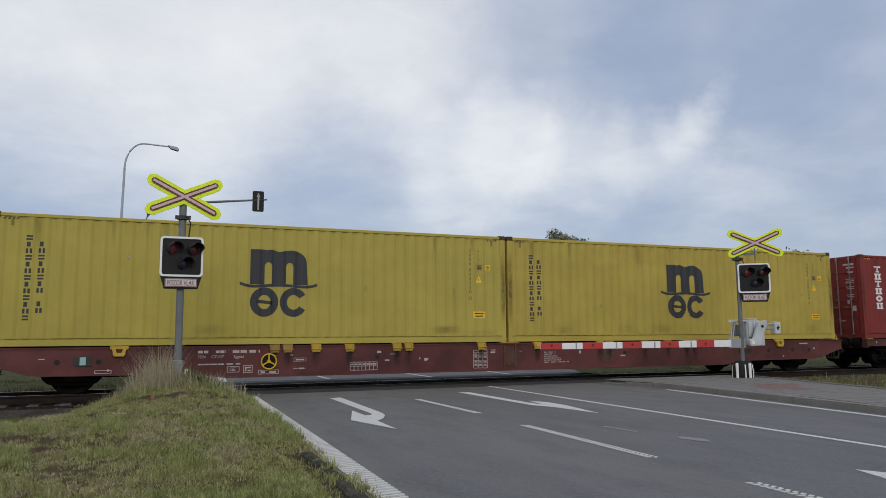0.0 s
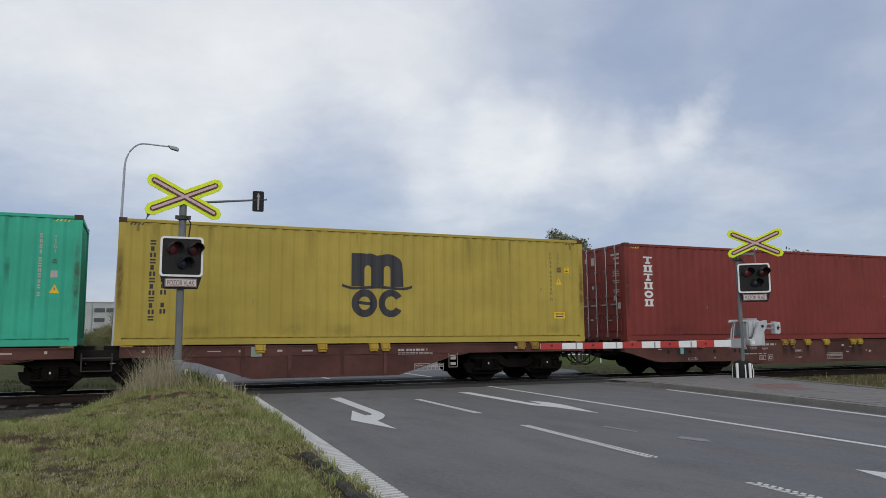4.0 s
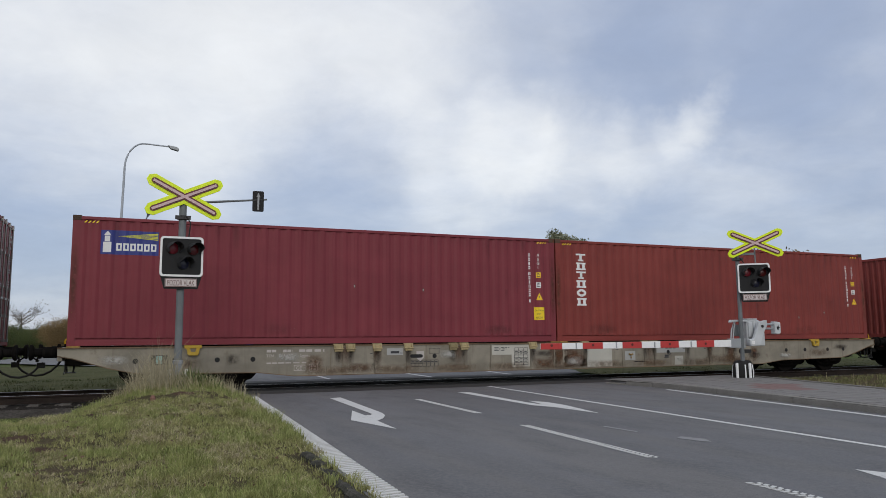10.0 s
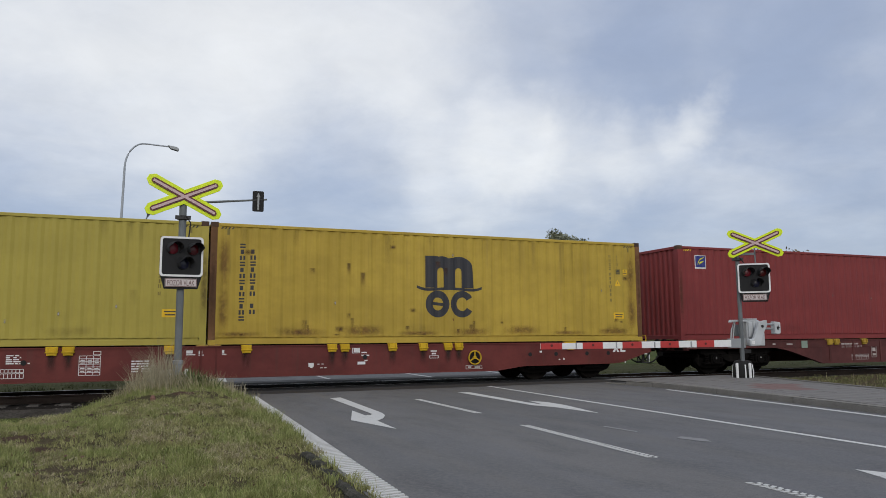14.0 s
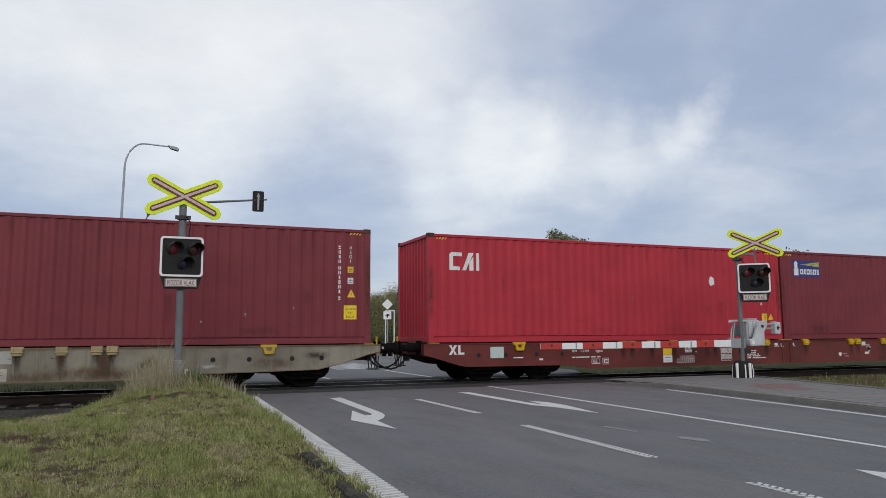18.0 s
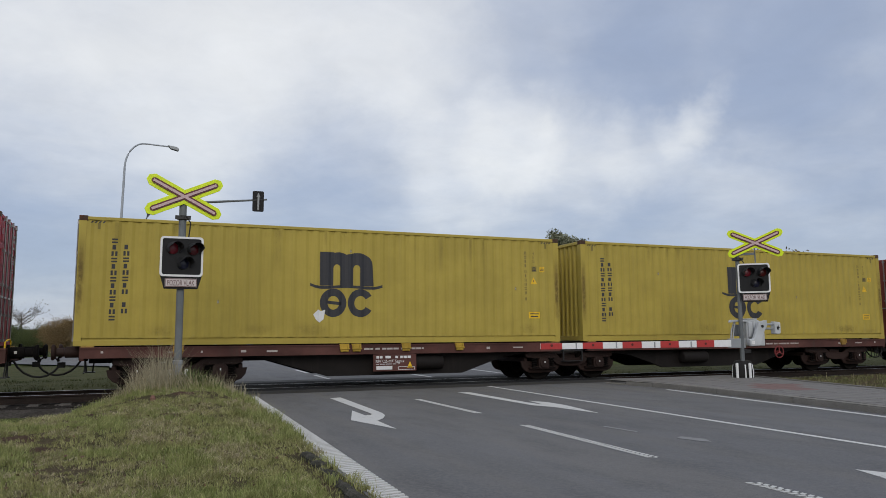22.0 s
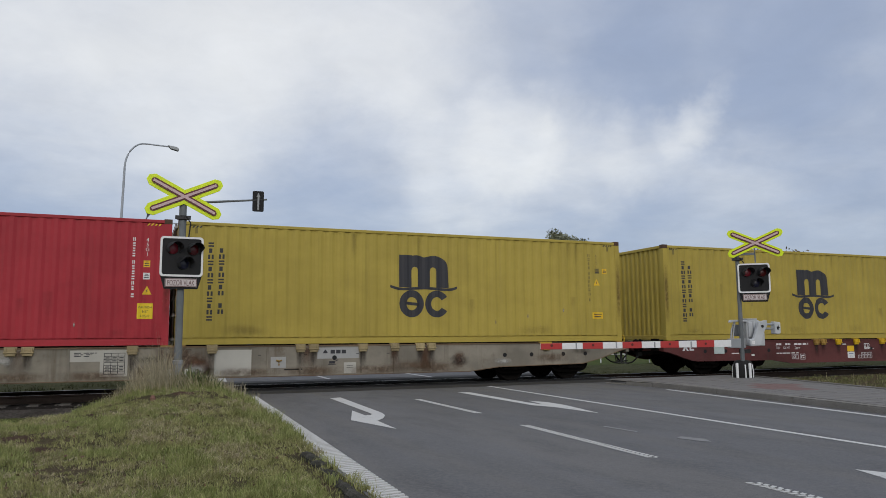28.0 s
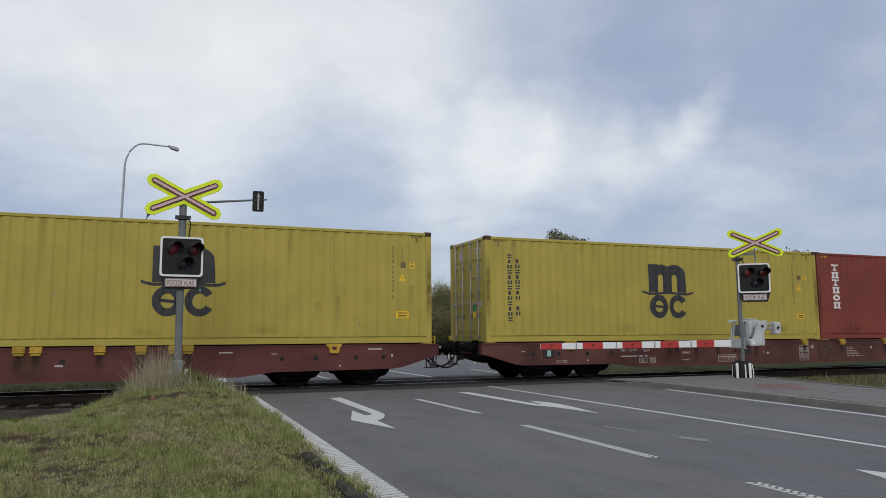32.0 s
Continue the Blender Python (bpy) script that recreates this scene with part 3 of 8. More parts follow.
def strip_mesh(name, mat, rows, thickness=0.0):
    """A sheet through rows of (left, right, y, z)."""
    verts, faces = [], []
    for l, r, y, z in rows:
        verts += [(l, y, z), (r, y, z)]
    for i in range(len(rows) - 1):
        faces.append((2 * i, 2 * i + 1, 2 * i + 3, 2 * i + 2))
    return raw_mesh(name, verts, faces, mat)


def build_ground():
    verts, faces = [], []
    steps = [-2500, -900, -300, -120, -60, -30, -12, 30, 60, 120, 300, 900, 2500]
    n = len(steps)
    for y in steps:
        for x in steps:
            d = math.hypot(x, y)
            verts.append((x, y + 10, -0.34 if d < 70 else -0.34 - min(3.0, (d - 70) * 0.004)))
    for j in range(n - 1):
        for i in range(n - 1):
            faces.append((j * n + i, j * n + i + 1, (j + 1) * n + i + 1, (j + 1) * n + i))
    structure("ground", raw_mesh("ground", verts, faces, FIELD), "flat green meadow reaching the horizon")

    # the grassy verge between tarmac and track
    xs = [-14 + 0.25 * i for i in range(66)]
    verts, faces = [], []
    ys = [-24 + 0.25 * j for j in range(90)]
    for y in ys:
        for i, x in enumerate(xs):
            xx = min(x, edge_x(y) - 0.02)
            verts.append((xx, y, verge_height(xx, y)))
    n = len(xs)
    for j in range(len(ys) - 1):
        for i in range(n - 1):
            if xs[i] < edge_x(ys[j]) - 0.02:
                faces.append((j * n + i, j * n + i + 1, (j + 1) * n + i + 1, (j + 1) * n + i))
    me = raw_mesh("verge", verts, faces, SOIL)
    me.polygons.foreach_set("use_smooth", [True] * len(me.polygons))
    structure("verge", me, "uneven grassy verge beside the road")

    # the far verge behind the track, left and right of the road
    def sheet(name, x0, x1, y0, y1, z, label, mat=FIELD, step=1.0):
        nx, ny = max(2, int((x1 - x0) / step)), max(2, int((y1 - y0) / step))
        v = [(x0 + (x1 - x0) * i / nx, y0 + (y1 - y0) * j / ny, z + 0.06 * noise.noise((i * step * 0.5, j * step * 0.5, z * 7 + x0))) for j in range(ny + 1) for i in range(nx + 1)]
        f = [(j * (nx + 1) + i, j * (nx + 1) + i + 1, (j + 1) * (nx + 1) + i + 1, (j + 1) * (nx + 1) + i) for j in range(ny) for i in range(nx)]
        structure(name, raw_mesh(name, v, f, mat), label)

    sheet("verge_far_left", -40, 2.2, 2.3, 24, -0.09, "dark grassy verge behind the railway track", DARK_VERGE)
    sheet("meadow_far_left", -40, -4.0, 24, 40, -0.09, "grassy meadow behind the railway track")
    sheet("verge_far_right", 14.9, 70, 2.3, 9, -0.06, "dark grassy verge behind the railway track", DARK_VERGE)
    sheet("meadow_far_right", 15.2, 70, 9, 60, -0.06, "grassy meadow behind the railway track")
    sheet("verge_near_right", 13.6, 40, -20, -2.3, -0.10, "rough grass beside the footway", SOIL)

    # tarmac: one sheet from behind the camera to the far junction
    rows = [(edge_x(-30) - 0.05, axis_x(12.2, -30), -30, 0.0)]
    for y in (-22, -14, -9, -6, -4, -1.72):
        rows.append((edge_x(y) - 0.05, axis_x(12.2, y) if y < -5 else 13.3, y, 0.0))
    structure("road", strip_mesh("road", ASPHALT, rows), "grey asphalt road with white lane markings")
    rows = [(2.0, 13.6, 1.72, 0.0), (2.0, 14.8, 4, 0.0), (2.2, 15.2, 9, 0.0), (1.0, 17.5, 16, 0.0), (-3, 24, 22, -0.02), (-8, 34, 30, -0.04), (-8, 40, 44, -0.06), (6, 30, 60, -0.1), (10, 28, 120, -0.2)]
    structure("road_beyond", strip_mesh("road_beyond", ASPHALT, rows), "grey asphalt road widening to a junction behind the railway")
    # strips coloured for oil and for the train's shadow beside the track
    structure("road_edge_dark", strip_mesh("road_edge_dark", ASPHALT_DARK, [(2.15, 13.3, -2.75, 0.004), (2.2, 13.4, -1.73, 0.004)]), "oil-dark strip along the crossing with train shade in its colour")
    structure("road_edge_dark", strip_mesh("road_edge_dark", ASPHALT_DARK, [(2.1, 13.7, 1.73, 0.004), (2.1, 13.9, 2.45, 0.004)]), "oil-dark strip along the crossing with train shade in its colour")


def flat_marking(name, label, outlines, z=0.006, mat=None):
    shape = Shape()
    for o in outlines:
        shape.prism(o, z - 0.004, z, "z")
    return structure(name, shape.mesh(name, mat or MARKING), label)


def line_outline(x0, y0, x1, y1, w):
    return [(x0 - w / 2, y0), (x0 + w / 2, y0), (x1 + w / 2, y1), (x1 - w / 2, y1)]


def build_markings():
    # ribbed edge line beside the verge: plain at the track, then raised bars
    flat_marking("edge_line", "white edge line along the verge", [line_outline(2.285, -3.4, 2.156, -6.3, 0.23)])
    bars = Shape()
    rib = random.Random(14)
    y = -6.34
    while y > -19:
        x = 2.285 + 0.0445 * (y + 3.4)
        w = rib.uniform(0.036, 0.046)
        bars.prism([(x - 0.115, y), (x + 0.115, y + 0.03), (x + 0.115, y + 0.03 - w), (x - 0.115, y - w)], 0.002, 0.013, "z")
        y -= 0.094
    tagged(structure("edge_line_ribbed", bars.mesh("edge_line_ribbed", MARKING), "white ribbed edge line of raised bars"), kind="stuff")
    for k, (x0, y0, x1, y1) in enumerate(((5.13, -5.58, 5.05, -8.56), (4.92, -10.26, 4.75, -13.22), (4.66, -14.56, 4.54, -17.5), (5.36, 0.9 + 1.6, 5.5, 5.0), (5.62, 6.6, 5.78, 9.6))):
        w = 0.115
        n = 40
        zig = []
        for i in range(n):
            for side in (-1, 1):
                a = (i + (0.5 if side > 0 else 0.0)) / n
                x, y = x0 + (x1 - x0) * a, y0 + (y1 - y0) * a
                zig.append([(x + side * 0.006, y - 0.012), (x + side * 0.056, y + 0.010), (x + side * 0.056, y - 0.032), (x + side * 0.006, y - 0.052)])
        if k > 2:
            zig = [line_outline(x0, y0, x1, y1, w)]
        flat_marking("lane_dash", "white lane dash of small raised studs" if k < 3 else "white lane dash", zig)
    flat_marking("centre_line", "thin white line between the directions", [line_outline(8.04, -2.75, 7.02, -19.5, 0.09)])
    flat_marking("centre_line_beyond", "thin white line behind the railway", [line_outline(8.40, 1.9, 8.66, 7.2, 0.13)])
    flat_marking("kerb_line", "white line along the kerb", [line_outline(11.0, -5.75, 10.05, -11.8, 0.11), line_outline(10.05, -11.83, 8.9, -19.5, 0.11)])
    flat_marking("kerb_line_beyond", "white line behind the railway", [line_outline(11.25, 2.2, 11.75, 6.4, 0.13)])
    flat_marking("edge_line_beyond", "white edge line behind the railway", [line_outline(2.35, 2.6, 2.75, 7.4, 0.22)])
    for k in range(6):
        y = 9.0 + k * 1.0
        flat_marking("hatching", "white hatching stripe on the traffic island", [[(7.3 + 0.06 * k, y), (9.8, y + 0.9), (9.8, y + 1.3), (7.3 + 0.06 * k, y + 0.4)]])
    for y in (17, 19, 21, 24):
        flat_marking("far_line", "white line at the far junction", [line_outline(4 + y * 0.2, y, 12 + y * 0.2, y + 0.4, 0.3)])
    # the turning arrow in the lane beside the verge
    arrow = [(3.65, -4.58), (3.89, -4.46), (3.69, -7.84), (3.62, -8.2), (3.47, -8.58), (3.28, -8.88), (3.22, -9.91), (2.96, -8.63), (3.36, -7.25), (3.34, -8.08), (3.44, -8.06), (3.50, -7.90), (3.52, -7.65)]
    flat_marking("road_arrow", "white bent arrow painted on the asphalt", [arrow])
    flat_marking("road_arrow", "white slender forked arrow painted on the asphalt",
                 [[(6.56, -4.29), (6.78, -4.41), (6.66, -7.25), (6.70, -7.75), (6.85, -6.93), (7.01, -7.33), (6.98, -7.99), (6.72, -9.38), (6.62, -8.15), (6.47, -7.73)]])
    flat_marking("road_arrow", "tip of a white arrow painted on the asphalt", [[(5.92, -14.5), (6.1, -14.9), (6.02, -16.8), (5.74, -16.8), (5.62, -15.3)]])
    flat_marking("paint_remnant", "worn remnant of white road paint", [[(5.88, -12.2), (6.02, -12.1), (6.12, -12.4), (6.02, -12.62), (5.95, -12.5)]], mat=MARKING_FAINT)
    flat_marking("paint_remnant", "worn remnant of white road paint", [[(5.75, -10.9), (5.82, -10.85), (5.86, -11.5), (5.80, -11.55)]], mat=MARKING_FAINT)


def build_track():
    track = structure("railway_track", Shape().box(-75, -1.75, -0.46, 2.05, 1.75, -0.20).box(13.4, -1.75, -0.46, 85, 1.75, -0.20).mesh("ballast", DARK_BED), "single railway track in grey ballast", category="track")
    section = [(-0.075, -0.172), (0.075, -0.172), (0.075, -0.155), (0.012, -0.135), (0.010, -0.05), (0.036, -0.035), (0.036, -0.004), (0.028, 0.0), (-0.028, 0.0), (-0.036, -0.004), (-0.036, -0.035), (-0.010, -0.05), (-0.012, -0.135), (-0.075, -0.155)]
    for y in (-0.7535, 0.7535):
        part("rail", Shape().prism([(p[0] + y, p[1]) for p in section], -75, 85, "x").mesh("rail", RAIL_SIDE), track, "rusty steel rail with a shiny head")
        part("rail_head", Shape().box(-75, y - 0.027, 0.0005, 85, y + 0.027, 0.002).mesh("rail_head", TREAD), track, "polished running surface of the rail")
    me = cached("sleeper", SLEEPER, lambda s: s.prism([(-0.15, -0.36), (0.15, -0.36), (0.11, -0.175), (-0.11, -0.175)], -1.25, 1.25, "y"), 0.01)
    x = -30.0
    while x < 60:
        if not 2.0 < x < 13.3:
            part("sleeper", me, track, at=(x, 0, 0))
        x += 0.61
    # loose stones on the bed
    verts, faces = [], []
    rnd = random.Random(4)
    for _ in range(16000):
        x, y = rnd.uniform(-14, 34), rnd.choice((-1, 1)) * rnd.uniform(0.0, 2.9)
        if 1.9 < x < 13.5 or abs(abs(y) - 0.7535) < 0.09:
            continue
        r = rnd.uniform(0.018, 0.045)
        z = -0.20 - min(0.26, max(0, abs(y) - 1.74) * 0.30) + r * 0.3
        if abs(y) < 2.2 and rnd.random() < 0.8:
            continue
        n = len(verts)
        verts += [(x + r * rnd.uniform(0.6, 1.3) * a, y + r * rnd.uniform(0.6, 1.3) * b, z + r * rnd.uniform(0.5, 1.0) * c) for a, b, c in ((1, 0, 0), (-1, 0, 0), (0, 1, 0), (0, -1, 0), (0, 0, 1))]
        faces += [(n, n + 2, n + 4), (n + 2, n + 1, n + 4), (n + 1, n + 3, n + 4), (n + 3, n, n + 4)]
    tagged(structure("ballast_stones", raw_mesh("ballast_stones", verts, faces, BALLAST), "loose grey brown ballast stones"), kind="stuff")
    for side, y0, y1 in (("near", -2.6, -1.74), ("far", 1.74, 2.6)):
        for x0, x1 in ((-75, 1.95), (13.5, 85)):
            z = (-0.46, -0.21) if side == "near" else (-0.21, -0.46)
            structure("ballast_shoulder", raw_mesh("shoulder", [(x0, y0, z[0]), (x1, y0, z[0]), (x1, y1, z[1]), (x0, y1, z[1])], [(0, 1, 2, 3)], SHOULDER if side == "near" else DARK_BED), "sloping shoulder of the ballast bed")
    # the level crossing: rubber panels outside and between the rails
    deck = structure("crossing_deck", Shape().box(1.95, -1.72, -0.30, 13.45, 1.72, -0.06).mesh("crossing_bed", PANEL_RUBBER), "black rubber level crossing deck", category="crossing")
    for y0, y1, z in ((-1.70, -0.80, 0.002), (-0.665, 0.665, -0.002), (0.80, 1.70, 0.002)):
        w = 1.2
        me = Shape().box(0.008, y0, -0.05, w - 0.008, y1, z).mesh("crossing_panel", PANEL_RUBBER, 0.006)
        for k in range(9):
            part("crossing_panel", me, deck, at=(2.2 + k * w, 0, 0))


def build_footway():
    """The raised footway with kerb stones, red tactile strip and grey slabs."""
    line = [(8.95, -20.0), (9.75, -15.5), (10.38, -11.6), (10.75, -9.4), (11.06, -7.2), (11.22, -5.9), (11.25, -4.9), (11.16, -4.0), (11.12, -3.2)]
    outer = [(11.6, -20.0), (12.3, -15.5), (13.05, -11.6), (13.5, -9.4), (14.15, -7.2), (14.4, -6.2), (14.75, -5.2), (15.0, -4.2), (15.0, -3.3)]
    top = 0.115

    def along(poly, k):
        i = min(int(k), len(poly) - 2)
        f = k - i
        return Vector((poly[i][0] * (1 - f) + poly[i + 1][0] * f, poly[i][1] * (1 - f) + poly[i + 1][1] * f))

    n = len(line)
    verts = [(x, y, top - 0.012) for x, y in line] + [(x, y, top - 0.012) for x, y in outer]
    base = structure("footway", raw_mesh("footway", verts, [(i, i + n, i + n + 1, i + 1) for i in range(n - 1)], CONCRETE), "raised grey paved footway beside the road", category="pavement")
    # kerb stones one by one
    total = 0.0
    rnd = random.Random(9)
    for i in range(n - 1):
        a, b = Vector(line[i]), Vector(line[i + 1])
        length = (b - a).length
        count = max(1, round(length / 1.9))
        for k in range(count):
            p, q = a.lerp(b, k / count), a.lerp(b, (k + 1) / count)
            turn = math.degrees(math.atan2(q.y - p.y, q.x - p.x))
            half = (q - p).length / 2 - 0.006
            low = max(0.03, top - max(0, p.y + 5.2) * 0.06)
            me = Shape().prism([(0.0, -0.15), (0.0, low - 0.02), (-0.02, low), (-0.15, low), (-0.15, -0.15)], -half, half, "x").mesh("kerb_stone", CONCRETE, 0.008)
            mid = (p + q) / 2
            part("kerb_stone", me, base, at=pose(mid.x, mid.y, rnd.uniform(-0.006, 0.004), 0, 0, turn))
    # slabs
    rows = 44
    cols = 9
    rnd = random.Random(5)
    slabs = Shape()
    for r in range(rows):
        for c in range(cols):
            k0, k1 = (n - 1) * r / rows, (n - 1) * (r + 1) / rows
            p00, p01 = along(line, k0), along(outer, k0)
            p10, p11 = along(line, k1), along(outer, k1)
            q = []
            for p, s, (u, v) in ((p00, p01, (c, 0)), (p00, p01, (c + 1, 0)), (p10, p11, (c + 1, 1)), (p10, p11, (c, 1))):
                d = (s - p).normalized()
                p = p + d * 0.16
                q.append(p.lerp(s, u / cols))
            mid = sum(q, Vector((0, 0))) / 4
            z = top + rnd.uniform(-0.003, 0.003)
            quad = [tuple(mid + (v - mid) * 0.975) for v in q]
            red = abs((mid.x - 12.6) * 0.6 + (mid.y + 7.35) * 0.8) < 0.95 and abs((mid.x - 12.6) * 0.8 - (mid.y + 7.35) * 0.6) < 0.48
            me = Shape().prism([(v[0] - mid.x, v[1] - mid.y) for v in quad], -0.06, 0, "z").mesh("paving_slab", TACTILE if red else PAVERS)
            if mid.y > -13.5 and mid.x + mid.y * 0 > 0:
                part("paving_slab", me, base, "red tactile slab" if red else "", at=(mid.x, mid.y, z))
            else:
                slabs.prism(quad, z - 0.06, z, "z")
    tagged(part("paving_rest", slabs.mesh("paving_rest", PAVERS), base), kind="stuff")
    # edging behind the footway
    for i in range(n - 2):
        a, b = Vector(outer[i]), Vector(outer[i + 1])
        count = max(1, round((b - a).length))
        for k in range(count):
            p, q = a.lerp(b, k / count), a.lerp(b, (k + 1) / count)
            turn = math.degrees(math.atan2(q.y - p.y, q.x - p.x))
            half = (q - p).length / 2 - 0.005
            me = Shape().box(-half, -0.06, -0.2, half, 0.0, 0.145).mesh("edging_stone", CONCRETE, 0.006)
            mid = (p + q) / 2
            part("edging_stone", me, base, at=pose(mid.x, mid.y, 0, 0, 0, turn))
    # old sunken kerb stones along the verge
    old = structure("old_kerb", Shape().box(1.40, -16.8, -0.2, 1.46, -11.4, -0.04).mesh("old_kerb", OLD_STONE), "sunken mossy kerb stones along the verge", category="kerb")
    y = -11.75
    while y > -16.6:
        x = edge_x(y) - 0.15
        le = rnd.uniform(0.22, 0.45)
        me = Shape().box(-0.048, -le / 2, -0.15, 0.048, le / 2, 0.075).mesh("old_kerb_stone", OLD_STONE, 0.025)
        part("kerb_stone", me, old, "dark mossy kerb stone", at=pose(x, y - le / 2, rnd.uniform(-0.03, 0.01), rnd.uniform(-5, 5), rnd.uniform(-9, 9), rnd.uniform(-7, 7) + 1.6))
        y -= le + 0.04


build_ground()
build_markings()
build_track()
build_footway()


# ---- the train: containers ----
LONG, HALF, HIGH = 6.096, 1.219, 2.896
DECK = 1.06
WAVES = 42
FIRST, STEP = -5.93, 11.86 / WAVES


def fold(x):
    """Depth of the side wall's corrugation at x along the container."""
    k = (x - FIRST) / STEP
    if k < 0 or k > WAVES:
        return 0.0
    k -= math.floor(k)
    return 0.024 * (0 if k < 0.26 else (k - 0.26) / 0.24 if k < 0.5 else 1.0 if k < 0.76 else (1 - k) / 0.24)


def fold_breaks(x0, x1):
    out = []
    for i in range(WAVES + 1):
        for k in (0, 0.26, 0.5, 0.76):
            x = FIRST + (i + k) * STEP
            if x0 < x < x1:
                out.append(x)
    return out


FINE = ("code_column", "door_print", "dirt_run", "rust_run", "rust_blot", "dirt_blot", "pale_blot", "rust_streaking", "dark_streaking", "number_print", "small_print", "load_table", "address_print", "column_print", "height_warning", "type_code", "label_print", "caution_text", "owner_panel", "owner_mark", "rust_patch", "type_mark", "keeper_words", "pill_hole")


def wall_print(name, mat, outlines, parent, label="", lift=0.003, key=None):
    """Paint or film that follows the corrugated side wall (the wall that faces the road)."""
    k = (key or name, mat.name)
    if key is None or k not in MESHES:
        bm = bmesh.new()
        for o in outlines:
            bm.faces.new([bm.verts.new((p[0], 0, p[1])) for p in o])
        bmesh.ops.remove_doubles(bm, verts=bm.verts, dist=0.0004)
        bmesh.ops.triangulate(bm, faces=bm.faces)
        xs = [v.co.x for v in bm.verts]
        for x in fold_breaks(min(xs), max(xs)):
            bmesh.ops.bisect_plane(bm, geom=bm.verts[:] + bm.edges[:] + bm.faces[:], plane_co=(x, 0, 0), plane_no=(1, 0, 0))
        for v in bm.verts:
            v.co.y = -(1.206 - fold(v.co.x)) - lift
        for f in bm.faces:
            f.normal_update()
            if f.normal.y > 0:
                f.normal_flip()
        me = bpy.data.meshes.new(name)
        bm.to_mesh(me)
        bm.free()
        me.materials.append(mat)
        MESHES[k] = me
    ob = part(name, MESHES[k], parent, label)
    return tagged(ob, kind="stuff") if name in FINE else ob


def casting(s):
    s.box(0, 0, 0, 0.178, 0.162, 0.118)
    s.pipe([(0.089, -0.002, 0.059), (0.089, 0.02, 0.059)], 0.03, 10)


def side_wall(s):
    xs = [-5.98] + sorted(set([FIRST + (i + k) * STEP for i in range(WAVES) for k in (0, 0.26, 0.5, 0.76)] + [FIRST + WAVES * STEP])) + [5.98]
    v, f = [], []
    for x in xs:
        y = -(1.206 - fold(x))
        v += [(x, y, 0.172), (x, y, 2.80), (x, y + 0.012, 0.172), (x, y + 0.012, 2.80)]
    for i in range(len(xs) - 1):
        a, b = 4 * i, 4 * i + 4
        f += [(a, b, b + 1, a + 1), (a + 2, a + 3, b + 3, b + 2), (a + 1, b + 1, b + 3, a + 3), (a, a + 2, b + 2, b)]
    s.add(v, f)


def end_wall(s):
    n = 9
    step = 2.06 / n
    ys = sorted(set([-1.06] + [-1.03 + (i + k) * step for i in range(n) for k in (0, 0.3, 0.5, 0.8)] + [1.03, 1.06]))
    v, f = [], []
    for y in ys:
        k = (y + 1.03) / step
        k -= math.floor(k + 1e-9)
        d = 0.0 if abs(y) > 1.029 else 0.045 * (0 if k < 0.3 else (k - 0.3) / 0.2 if k < 0.5 else 1 if k < 0.8 else (1 - k) / 0.2)
        v += [(-6.06 + d, y, 0.14), (-6.06 + d, y, 2.80), (-6.04 + d, y, 0.14), (-6.04 + d, y, 2.80)]
    for i in range(len(ys) - 1):
        a, b = 4 * i, 4 * i + 4
        f += [(a, b, b + 1, a + 1), (a + 2, a + 3, b + 3, b + 2), (a + 1, b + 1, b + 3, a + 3), (a, a + 2, b + 2, b)]
    s.add(v, f)


def roof_sheet(s):
    v, f = [], []
    n = 90
    for i in range(n + 1):
        x = -6.0 + 12.0 * i / n
        z = 2.862 + (0.016 if i % 4 in (1, 2) else 0.0)
        v += [(x, -1.16, z), (x, 1.16, z)]
    f = [(2 * i, 2 * i + 1, 2 * i + 3, 2 * i + 2) for i in range(n)]
    s.add(v, f)
    s.box(-6.0, -1.16, 2.80, 6.0, 1.16, 2.85)


def door_leaf(s):
    """One leaf with its pressed horizontal panels, hinge side at y = 0."""
    s.box(-6.075, 0.0, 0.15, -6.04, 1.03, 2.79)
    for i in range(5):
        z = 0.28 + i * 0.50
        s.box(-6.092, 0.08, z, -6.076, 0.95, z + 0.34)


def lock_bar(s):
    s.pipe([(-6.13, 0, 0.10), (-6.13, 0, 2.86)], 0.019, 8)
    for z in (0.14, 0.7, 1.35, 2.1, 2.78):
        s.box(-6.15, -0.04, z - 0.03, -6.09, 0.04, z + 0.03)
    s.box(-6.155, -0.015, 1.06, -6.125, 0.27, 1.10)


def door_marks(s):
    """Rows of small print and labels on the doors."""
    for y, z, a, b in ((-0.95, 2.55, 0.42, 0.06), (-0.95, 2.44, 0.30, 0.05), (-0.92, 2.28, 0.22, 0.05), (-0.92, 2.05, 0.32, 0.025), (-0.92, 1.99, 0.30, 0.025), (-0.92, 1.93, 0.34, 0.025), (-0.92, 1.78, 0.32, 0.025), (-0.92, 1.72, 0.28, 0.025),
                       (-0.90, 1.50, 0.30, 0.025), (-0.90, 1.44, 0.26, 0.025), (-0.72, 1.2, 0.10, 0.14), (-0.95, 0.95, 0.14, 0.18), (0.35, 2.35, 0.18, 0.24), (0.78, 2.45, 0.10, 0.14), (-0.5, 0.6, 0.2, 0.03), (0.4, 1.6, 0.12, 0.1), (0.5, 0.62, 0.16, 0.05)):
        s.box(-6.096, y, z, -6.0925, y + a, z + b)


TURN = Matrix.Rotation(math.pi, 4, "Z")


